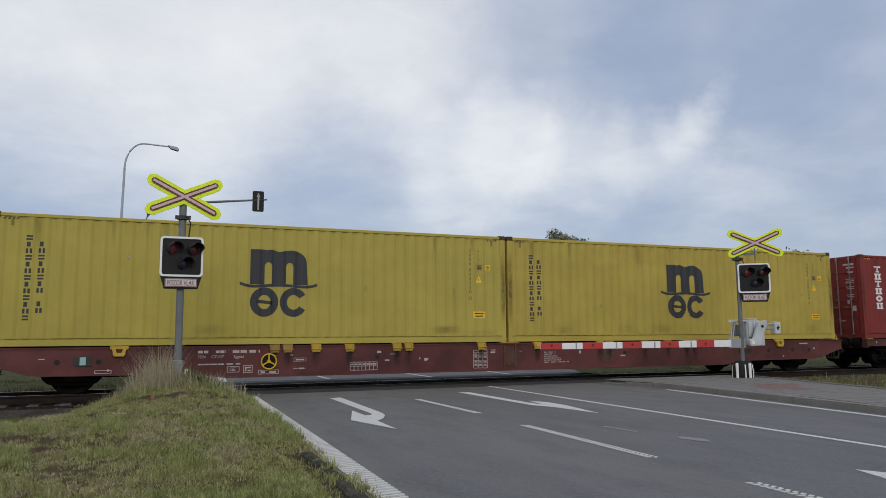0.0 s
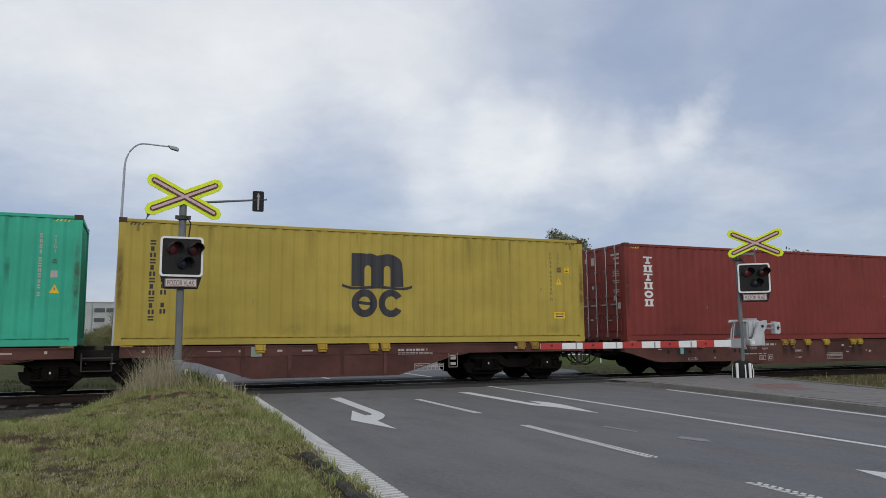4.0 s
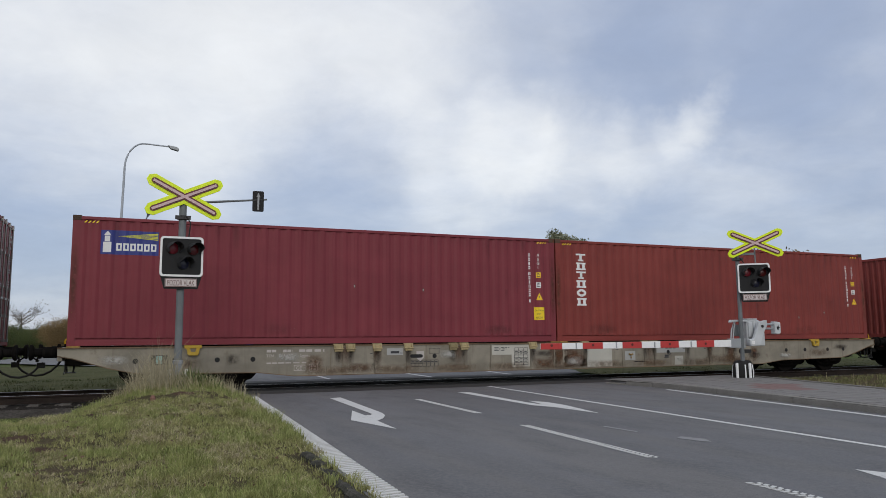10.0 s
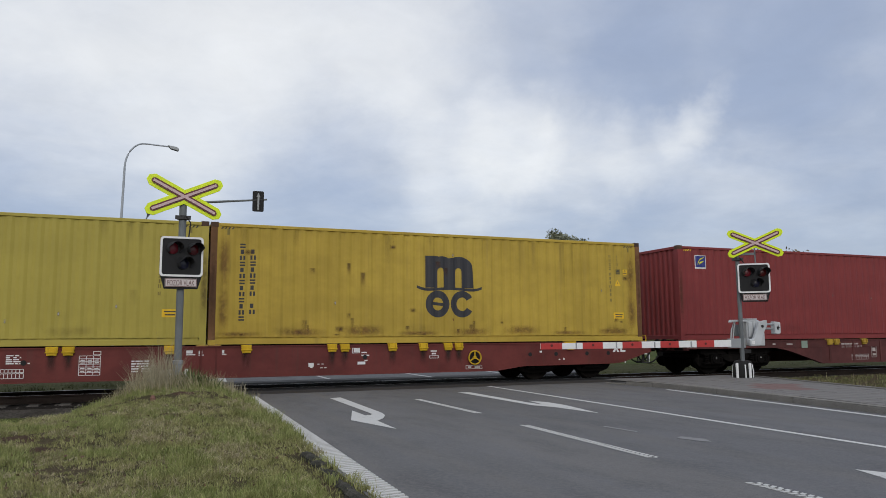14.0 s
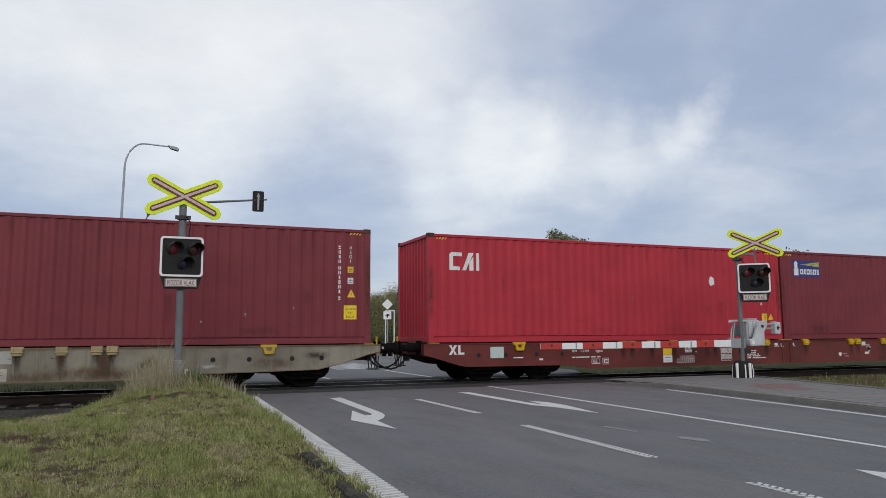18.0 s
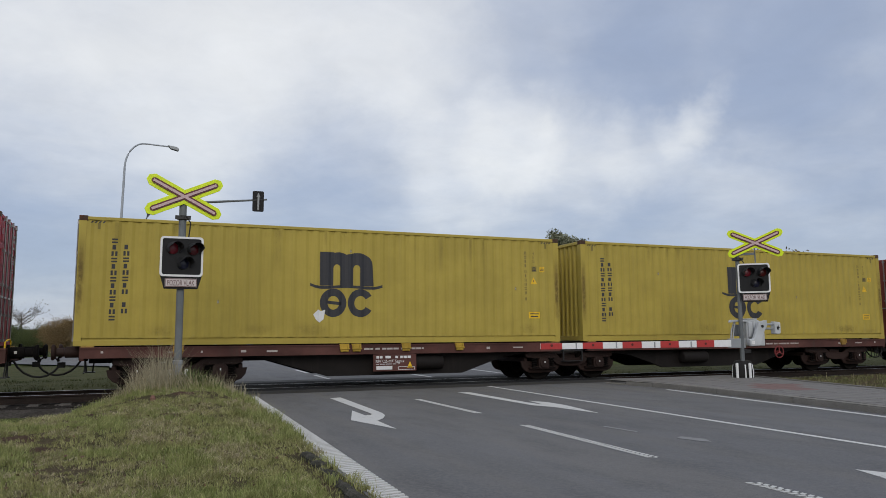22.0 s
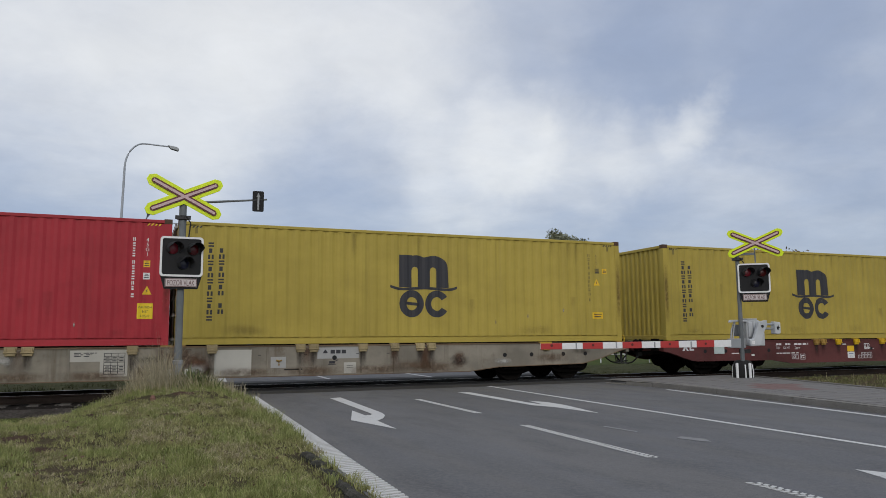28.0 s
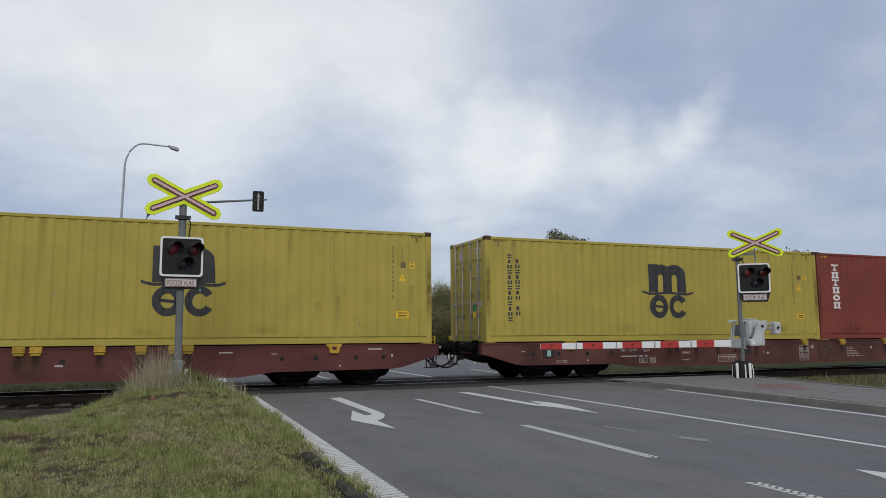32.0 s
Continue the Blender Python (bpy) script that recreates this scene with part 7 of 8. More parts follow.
    add(yellow_box(-338.67, True, YELLOW_FRESH, "clean yellow shipping container with a dark emblem"))
    add(flat_wagon(-358.75, WAGON_PLUM, "plum brown container wagon with yellow locks"))
    add(yellow_box(-352.52, False, YELLOW_FRESH, "greenish yellow shipping container with a dark emblem"))
    add(yellow_box(-364.9, False, YELLOW, "yellow shipping container with a dark emblem"))


def motions():
    """The train rolls past; every wheelset turns with it."""
    for ob in TRAIN:
        home = ob.matrix_basis.translation.copy()
        walk(ob, [(float(t), pose(home.x + run(t), home.y, home.z)) for t in range(33)])
    first = WHEELS[0]
    walk(first, [(k / FPS, pose(0, 0, 0, 0, math.degrees(run(k / FPS) / 0.46), 0)) for k in range(32 * FPS + 1)])
    keys = first.animation_data
    for w in WHEELS[1:]:
        w.rotation_mode = "QUATERNION"
        w.animation_data_create()
        w.animation_data.action = keys.action
        w.animation_data.action_slot = keys.action_slot


build_train()


# ---- things beside the crossing ----
def slanted(outline, degrees, cx, cz):
    c, s = math.cos(radians(degrees)), math.sin(radians(degrees))
    return [(cx + x * c - z * s, cz + x * s + z * c) for x, z in outline]


def arm_outline(half, width):
    """A long hexagon: a straight arm with pointed ends."""
    t = width * 0.38
    return [(-half, -t * 0.55), (-half + t, -width / 2), (half - t, -width / 2), (half, -t * 0.55), (half, t * 0.55), (half - t, width / 2), (-half + t, width / 2), (-half, t * 0.55)]


def hood(s):
    """Half-open visor over a lamp."""
    n = 12
    v, f = [], []
    for k in range(n + 1):
        a = radians(-35 + 250 * k / n)
        c, z = math.cos(a), math.sin(a)
        d = -0.22 if 0 < -35 + 250 * k / n < 160 else -0.11
        v += [(0.125 * c, 0.0, 0.125 * z), (0.125 * c, d, 0.125 * z), (0.117 * c, 0.0, 0.117 * z), (0.117 * c, d, 0.117 * z)]
    for k in range(n):
        a, b = 4 * k, 4 * k + 4
        f += [(a, b, b + 1, a + 1), (a + 2, a + 3, b + 3, b + 2), (a + 1, b + 1, b + 3, a + 3)]
    s.add(v, f)


def lens(s):
    s.lathe([(0.105, 0.0), (0.105, -0.02), (0.08, -0.035), (0.04, -0.045), (0.001, -0.048)], 20, "y")


def crossing_signal(at, shift, cross_z, panel_z, pole_top, label, lit, back=False, arms=(-25.5, 25.5), reach=0.748, band=0.245):
    """Post with a crossbuck and a lamp board; at is the foot of the post."""
    s = thing("crossing_signal", label, "crossing signal", "crossing signals", at)
    part("post", Shape().pipe([(0, 0, -0.3), (0, 0, pole_top)], 0.052 if shift else 0.068, 16).mesh("post", POLE_GREY, 0, True), s, "grey steel post")
    if not shift:
        part("foot_sleeve", Shape().lathe([(0.07, -0.3), (0.078, -0.28), (0.078, 0.48), (0.092, 0.49), (0.092, 0.55), (0.07, 0.56)], 16, "z").mesh("foot_sleeve", GALVANISED, 0, True), s)
    for dx in (-0.19, 0.19):
        part("foot_bolt", cached("foot_bolt", WHITE_PAINT, lambda k: k.lathe([(0.03, -0.3), (0.036, 0.30), (0.036, 0.37), (0.02, 0.39)], 10, "z"), 0, True), s, "white foot cap", (dx * 0.8, -0.12, 0))
    y = -0.105
    cx, cz = shift + (0.0 if shift else 0.015), cross_z
    cross = part("crossbuck", Shape().box(cx - 0.10, y + 0.03, cz - 0.06, cx + 0.10, y + 0.06, cz + 0.06).mesh("crossbuck_bracket", GALVANISED), s, "yellow bordered crossbuck")
    for k, a in enumerate(arms):
        lift = 0.004 * k
        part("backing_arm", Shape().prism(slanted(arm_outline(reach, band), a, cx, cz), y + 0.012 - lift * 2, y + 0.03 - lift, "y").mesh("backing_arm", GALVANISED if back else CROSS_LIME, 0.003), cross, "fluorescent yellow backing")
    if not back:
        for k, a in enumerate(arms[::-1]):
            part("red_arm", Shape().prism(slanted(arm_outline(reach - 0.085, 0.108), a, cx, cz), y - 0.004 - 0.005 * k, y + 0.001, "y").mesh("red_arm", CROSS_RED), cross, "dull red stripe")
        for k, a in enumerate(arms[::-1]):
            part("white_arm", Shape().prism(slanted(rect(-reach + 0.115, -0.024, reach - 0.115, 0.024), a, cx, cz), y - 0.016 - 0.003 * k, y - 0.008, "y").mesh("white_arm", CROSS_WHITE), cross, "pinkish white stripe")
    part("clamp", Shape().lathe([(0.075, cz - 0.44), (0.1, cz - 0.43), (0.1, cz - 0.36), (0.075, cz - 0.35)], 14, "z").box(-0.14, -0.09, cz - 0.43, 0.14, -0.05, cz - 0.36).mesh("clamp", DARK_STEEL), s)
    if shift:
        part("bracket", Shape().box(-0.02, -0.08, cz - 0.30, shift, -0.03, cz - 0.24).box(shift - 0.03, -0.08, cz - 0.5, shift, -0.04, cz).mesh("bracket", POLE_GREY), s, "grey steel bracket")
    z0 = panel_z
    cx -= 0.075 if shift > 0 else 0.015
    yb = -0.13
    board = part("lamp_board", Shape().prism(rounded(cx - 0.375, z0, cx + 0.375, z0 + 0.735, 0.06), yb, yb + 0.05, "y").mesh("lamp_board", BLACK), s, "black lamp board with a white rim")
    rim = Shape()
    o, i = rounded(cx - 0.385, z0 - 0.01, cx + 0.385, z0 + 0.745, 0.065), rounded(cx - 0.347, z0 + 0.028, cx + 0.347, z0 + 0.707, 0.045)
    n = len(o)
    rim.add([(p[0], d, p[1]) for d in (yb - 0.012, yb + 0.01) for q in (o, i) for p in q],
            [(k, (k + 1) % n, n + (k + 1) % n, n + k) for k in range(n)] + [(2 * n + k, 3 * n + k, 3 * n + (k + 1) % n, 2 * n + (k + 1) % n) for k in range(n)]
            + [(k, 2 * n + k, 2 * n + (k + 1) % n, (k + 1) % n) for k in range(n)] + [(n + k, n + (k + 1) % n, 3 * n + (k + 1) % n, 3 * n + k) for k in range(n)])
    if not back:
        part("white_rim", rim.mesh("white_rim", WHITE_PAINT), board, "white reflective rim")
        for k, (dx, dz, m) in enumerate(((-0.165, 0.515, LAMP_RED_LIT if lit == 0 else LAMP_RED), (0.20, 0.505, LAMP_RED_LIT if lit == 1 else LAMP_RED_DIM), (0.03, 0.235, LAMP_BLUE))):
            part("lens", cached("lens", m, lens, 0, True, key="lens"), board, "red signal lens" if k < 2 else "dark blue lens", pose(cx + dx, yb - 0.004, z0 + dz, 0, 0, 18))
            part("visor", cached("visor", BLACK, hood, 0, True), board, "black visor", pose(cx + dx, yb, z0 + dz, 0, 0, 24))
    part("housing", Shape().box(cx - 0.28, yb + 0.05, z0 + 0.08, cx + 0.28, yb + 0.28, z0 + 0.66).mesh("housing", BLACK, 0.03), s, "black lamp housing")
    part("plate_holder", Shape().prism([(cx - 0.375, z0 + 0.02), (cx - 0.30, z0 - 0.24), (cx + 0.30, z0 - 0.24), (cx + 0.375, z0 + 0.02)], yb + 0.012, yb + 0.05, "y").mesh("plate_holder", BLACK, 0.004), s)
    if not back:
        plate = part("name_plate", Shape().box(cx - 0.285, yb - 0.005, z0 - 0.205, cx + 0.285, yb + 0.011, z0 - 0.045).mesh("name_plate", PLATE_PINK, 0.003), s, "pale plate lettered POZOR VLAK")
        text = Shape()
        for p in lettering("POZOR VLAK", 0.072, cx, 0.0, centre=True):
            text.prism([(cx + (q[0] - cx) * 0.80, z0 - 0.178 + q[1] * 1.45) for q in p], yb - 0.009, yb - 0.006, "y")
        part("plate_text", text.mesh("plate_text", PLATE_TEXT), plate, "faded red words POZOR VLAK")
        edge = Shape()
        for p in frame_box(cx - 0.282, z0 - 0.202, cx + 0.282, z0 - 0.048, 0.012):
            edge.prism(p, yb - 0.008, yb - 0.006, "y")
        part("plate_frame", edge.mesh("plate_frame", PLATE_TEXT), plate)
    part("cable", Shape().pipe([(0.05, -0.08, cz - 0.36), (0.14, -0.12, cz - 0.5), (0.10, -0.08, z0 + 0.6)], 0.014, 6).mesh("cable", HOSE, 0, True), s)
    return s


def barrier(at, turn, label, length, seg):
    """Half barrier: drive housing, counterweight and a red and white boom."""
    b = thing("crossing_barrier", label, "barrier", "crossing barriers", at @ pose(0, 0, 0, 0, 0, turn))
    part("drive_housing", Shape().prism([(0.30, 0.93), (0.76, 0.93), (0.76, 1.34), (0.74, 1.58), (0.62, 1.62), (0.32, 1.61), (0.30, 1.56)], 0.02, 0.26, "y").mesh("drive_housing", MACHINE_GREY, 0.02), b, "light grey drive housing")
    part("cover", Shape().box(0.33, -0.012, 1.14, 0.47, 0.019, 1.54).box(0.50, -0.012, 1.2, 0.56, 0.019, 1.58).box(0.30, 0.0, 1.60, 0.64, 0.25, 1.635).mesh("cover", MACHINE_GREY, 0.01), b)
    part("side_box", Shape().box(0.50, -0.08, 0.93, 0.80, 0.12, 1.28).mesh("side_box", MACHINE_GREY, 0.015), b)
    part("crank", Shape().prism([(0.76, 1.59), (0.76, 1.45), (0.63, 1.25), (0.49, 0.93), (0.19, 0.92), (0.13, 1.10), (0.29, 1.11), (0.43, 1.40), (0.50, 1.55)], -0.22, -0.12, "y").mesh("crank", MACHINE_GREY, 0.015), b, "grey crank plate")
    for z in (1.37, 1.48):
        part("weight_rod", Shape().pipe([(0.66, -0.17, z), (1.02, -0.17, z)], 0.028, 8).mesh("weight_rod", GALVANISED, 0, True), b)
    part("counterweight", Shape().prism([(1.00, 1.235), (1.16, 1.22), (1.20, 1.27), (1.20, 1.53), (1.00, 1.555)], -0.24, -0.08, "y").mesh("counterweight", MACHINE_GREY, 0.015), b, "pale grey counterweight")
    part("weight_mark", Shape().prism([(1.08, 1.33), (1.11, 1.33), (1.11, 1.36), (1.16, 1.40), (1.12, 1.42), (1.11, 1.47), (1.08, 1.42), (1.05, 1.40)], -0.246, -0.239, "y").mesh("weight_mark", BLACK), b)
    part("motor_box", Shape().box(0.06, -0.09, 0.74, 0.30, 0.10, 0.84).mesh("motor_box", DARK_STEEL, 0.01), b, "dark box under the crank")
    part("label_plate", Shape().box(0.20, -0.228, 0.97, 0.30, -0.221, 1.06).mesh("label_plate", WHITE_PAINT), b)
    part("bolt", Shape().pipe([(0.58, -0.235, 1.43), (0.58, -0.21, 1.43)], 0.04, 10).mesh("bolt", DARK_STEEL), b)
    part("boom_clamp", Shape().box(-0.45, -0.105, 0.88, 0.12, -0.05, 1.12).mesh("boom_clamp", GALVANISED, 0.01), b, "grey boom clamp")
    part("stay", Shape().pipe([(-0.27, 0.02, 1.06), (-0.20, 0.04, 1.36), (-0.10, 0.05, 1.56)], 0.020, 6).mesh("stay", GALVANISED), b, "thin grey stay")
    part("stay", Shape().pipe([(-0.16, 0.06, 1.06), (-0.08, 0.08, 1.40), (-0.02, 0.09, 1.56)], 0.018, 6).mesh("stay", GALVANISED), b, "thin grey stay")
    part("top_bracket", Shape().prism([(-0.24, 1.53), (-0.20, 1.60), (0.30, 1.60), (0.30, 1.55), (-0.14, 1.55)], 0.0, 0.12, "y").mesh("top_bracket", MACHINE_GREY, 0.006), b, "flat grey top bracket")
    part("pivot_box", Shape().box(-0.02, 0.10, 1.18, 0.16, 0.22, 1.48).mesh("pivot_box", POLE_GREY, 0.01), b)
    part("bumper", Shape().lathe([(0.20, 0.0), (0.235, 0.02), (0.267, 0.14), (0.273, 0.28), (0.244, 0.46), (0.19, 0.55), (0.11, 0.57)], 24, "z").mesh("bumper", HOSE, 0, True), b, "black rubber foot bumper", (0.09, 0.02, 0))
    for a in (153, 239, 290):
        x, y = 0.25 * math.cos(radians(a)) + 0.09, 0.25 * math.sin(radians(a)) + 0.02
        part("bumper_stripe", Shape().prism([(0.002, 0.05), (-0.023, 0.15), (-0.028, 0.28), (0.0, 0.46), (0.016, 0.46), (-0.008, 0.28), (-0.004, 0.15), (0.020, 0.05)], -0.015, 0.015, "x").mesh("bumper_stripe", WHITE_PAINT, 0.004), b, "white reflective stripe", pose(x, y, 0.0, 0, 0, a + 90))
    boom = part("boom", Shape().prism([(-0.42, 0.915), (-0.42, 1.085), (-length, 1.045), (-length, 0.925)], -0.135, -0.125, "y").mesh("boom", WHITE_PAINT, 0.003), b, "tapered red and white boom")
    n = round((length - 0.42) / seg)
    for k in range(n):
        x0, x1 = -0.42 - k * seg, -0.42 - (k + 1) * seg
        t0, t1 = (1.088 - 0.04 * k / n, 1.088 - 0.04 * (k + 1) / n)
        red = k % 2 == 1
        part("boom_band", Shape().prism([(x0, 0.912), (x0, t0), (x1 + 0.003, t1), (x1 + 0.003, 0.914)], -0.160, -0.110, "y").mesh("boom_band", BARRIER_RED if red else WHITE_PAINT, 0.006), boom, "red reflective band" if red else "white reflective band")
        if red:
            part("boom_reflector", cached("boom_reflector", CROSS_RED, lambda s: s.pipe([(0, -0.168, 0), (0, -0.158, 0)], 0.032, 12)), boom, "small round reflector", ((x0 + x1) / 2, 0, 1.0))
        else:
            part("band_joint", cached("band_joint", GALVANISED, lambda s: s.box(-0.02, -0.163, 0.925, 0.02, -0.159, 1.06)), boom, "", ((x0 + x1) / 2 + 0.1, 0, 0)) if k else None
    return b


def street_lamp(x, y, height, reach, turn, label, z=-0.1, lean=0.0):
    s = thing("street_lamp", label, "street lamp", "street lamps", pose(x - 0.019 * height * lean, y, z, 0, 1.1 * lean, turn))
    bend = [(0, 0, height * 0.89)] + [(reach * 0.34 * (1 - math.cos(radians(a))), 0, height * 0.89 + height * 0.115 * math.sin(radians(a))) for a in range(10, 91, 10)]
    part("pole", Shape().pipe([(0, 0, 0), (0, 0, height * 0.45), (0, 0, height * 0.89)], 0.075, 14, 0.05).mesh("pole", LAMP_GREY, 0, True), s, "grey steel pole")
    part("collar", Shape().lathe([(0.06, height * 0.55), (0.075, height * 0.552), (0.075, height * 0.56), (0.06, height * 0.562)], 14, "z").mesh("collar", LAMP_GREY, 0, True), s)
    part("arm", Shape().pipe(bend + [(reach * 0.8, 0, height * 1.003)], 0.045, 10, 0.035).mesh("arm", LAMP_GREY, 0, True), s, "curved steel arm")
    part("lantern", Shape().prism([(reach * 0.76, height * 1.008), (reach * 0.93, height * 1.004), (reach * 0.98, height * 0.996), (reach * 0.97, height * 0.985), (reach * 0.82, height * 0.992)], -0.1, 0.1, "y").mesh("lantern", GALVANISED, 0.02), s, "grey lantern head")
    part("base_door", Shape().box(-0.04, -0.083, 0.5, 0.04, -0.06, 0.95).mesh("base_door", LAMP_GREY, 0.004), s)
    return s


def traffic_mast():
    s = thing("traffic_light_mast", "grey mast arm with a black traffic light seen from behind", "traffic light", "", pose(0.42, 6.9, -0.05))
    part("mast", Shape().pipe([(-0.30, 0, 0), (-0.30, 0, 2.5), (-0.30, 0, 4.6), (-0.27, 0, 5.05), (-0.14, 0, 5.42), (0.14, 0, 5.68), (0.75, 0, 5.80)], 0.085, 14, 0.055).mesh("mast", LAMP_GREY, 0, True), s, "curved grey mast")
    part("outrigger", Shape().pipe([(0.7, 0, 5.80), (3.72, 0, 6.13)], 0.05, 10, 0.03).mesh("outrigger", POLE_GREY, 0, True), s, "long grey outrigger")
    head = part("backing_board", Shape().prism(rounded(3.22, 5.68, 3.61, 6.41, 0.05), -0.03, 0.0, "y").mesh("backing_board", BLACK), s, "black signal backing board")
    part("signal_box", Shape().box(3.30, 0.0, 5.75, 3.53, 0.2, 6.35).mesh("signal_box", BLACK, 0.03), head)
    part("holder", Shape().prism([(3.385, 5.73), (3.445, 5.73), (3.445, 6.19), (3.48, 6.19), (3.415, 6.35), (3.35, 6.19), (3.385, 6.19)], -0.06, -0.031, "y").mesh("holder", GALVANISED), head, "pale steel holder")
    low = part("lower_board", Shape().prism(rounded(0.16, 2.35, 0.56, 3.3, 0.05), -0.03, 0.0, "y").mesh("lower_board", BLACK), s, "black signal backing board")
    part("signal_box", Shape().box(0.22, 0.0, 2.42, 0.50, 0.2, 3.2).mesh("signal_box", BLACK, 0.03), low)
    return s


def far_barrier():
    crossing_signal(Matrix.Translation((0.73, 5.0, -0.05)) @ pose(0, 0, 0, 0, 0, 180), 0.23, 3.44, 2.30, 3.6, "crossing signal behind the track seen from its back", -1, back=True)
    barrier(Matrix.Translation((1.10, 5.2, -0.17)), 180, "grey half barrier behind the track with lowered boom", 6.6, 0.56)


def keep_right_sign():
    s = thing("keep_right_sign", "round blue sign with a white arrow on a grey post", "road sign", "", pose(5.8, 22.2, 0.0, 0, 0, -10))
    part("post", Shape().pipe([(0, 0, 0), (0, 0, 1.45)], 0.03, 10).mesh("post", GALVANISED, 0, True), s)
    part("disc", Shape().lathe([(0.30, -0.05), (0.305, -0.045), (0.305, -0.035), (0.30, -0.03)], 28, "y").mesh("disc", SIGN_BLUE), s, "round blue disc", (0, 0, 1.15))
    part("arrow", Shape().prism(slanted([(-0.2, -0.035), (0.06, -0.035), (0.06, -0.12), (0.2, 0.0), (0.06, 0.12), (0.06, 0.035), (-0.2, 0.035)], -42, 0, 1.15), -0.056, -0.051, "y").mesh("arrow", WHITE_PAINT), s, "white slanting arrow")


def priority_sign():
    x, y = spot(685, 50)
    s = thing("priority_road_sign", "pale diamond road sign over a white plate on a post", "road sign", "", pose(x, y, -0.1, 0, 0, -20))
    part("post", Shape().pipe([(0, 0, 0), (0, 0, 3.9)], 0.035, 10).mesh("post", GALVANISED, 0, True), s)
    part("diamond", Shape().prism([(-0.36, 3.55), (0, 3.19), (0.36, 3.55), (0, 3.91)], -0.06, -0.04, "y").mesh("diamond", WHITE_PAINT, 0.004), s, "pale diamond panel")
    plate = part("plate", Shape().prism(rounded(-0.26, 2.55, 0.26, 3.08, 0.04), -0.06, -0.04, "y").mesh("plate", WHITE_PAINT), s, "white square plate")
    part("route_line", Shape().prism([(-0.16, 2.80), (0.0, 2.90), (0.16, 2.86), (0.16, 2.80), (0.05, 2.78), (0.03, 2.65), (-0.03, 2.65), (-0.05, 2.78)], -0.066, -0.061, "y").mesh("route_line", BLACK), plate, "bent black route line")
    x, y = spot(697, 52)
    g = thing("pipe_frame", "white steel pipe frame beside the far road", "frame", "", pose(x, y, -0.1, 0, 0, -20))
    part("post", Shape().pipe([(0, 0, 0), (0, 0, 3.2)], 0.04, 8).mesh("post", WHITE_PAINT, 0, True), g)
    part("beam", Shape().pipe([(-0.6, 0, 3.2), (0.03, 0, 3.2)], 0.04, 8).mesh("beam", WHITE_PAINT, 0, True), g)
    part("post", Shape().pipe([(-0.6, 0, 0), (-0.6, 0, 3.2)], 0.04, 8).mesh("post", WHITE_PAINT, 0, True), g)


def railing():
    s = thing("pedestrian_railing", "low white steel railing beside the far footway", "railing", "", pose(13.2, 12.0, -0.04, 0, 0, -14))
    for k in range(9):
        part("post", cached("rail_post", WHITE_PAINT, lambda q: q.pipe([(0, 0, 0), (0, 0, 0.75)], 0.03, 8)), s, "", (k * 1.2, 0, 0))
    for z in (0.4, 0.75):
        part("bar", Shape().pipe([(0, 0, z), (9.6, 0, z)], 0.022, 8).mesh("bar", WHITE_PAINT), s)


def towers():
    for x, y, cap, label, n, bottom in ((24.6, 132.9, TOWER_GREY, "slender white advertising tower with a grey cap", 5, 11.3), (28.3, 131.5, TOWER_RED, "slender white advertising tower with a red cap", 4, 12.1)):
        t = thing("advertising_tower", label, "tower", "advertising towers", pose(x, y, 0.7, 0, 0, -12))
        part("shaft", Shape().lathe([(0.75, -2.0), (0.72, 8.0), (0.70, 15.9)], 24, "z").mesh("shaft", TOWER_WHITE, 0, True), t, "white round shaft")
        part("cap", Shape().lathe([(0.72, 15.9), (0.75, 15.95), (0.75, 17.8), (0.70, 17.9)], 24, "z").mesh("cap", cap, 0, True), t)
        for k in range(n):
            z = 14.6 - k * 1.05
            part("printed_block", Shape().box(-0.26, -0.78, z - 0.7, -0.10, -0.70, z).box(-0.10, -0.78, z - 0.18, 0.12, -0.70, z).box(0.12, -0.78, z - 0.7, 0.28, -0.70, z).mesh("printed_block", TOWER_GREY), t, "grey block mark")


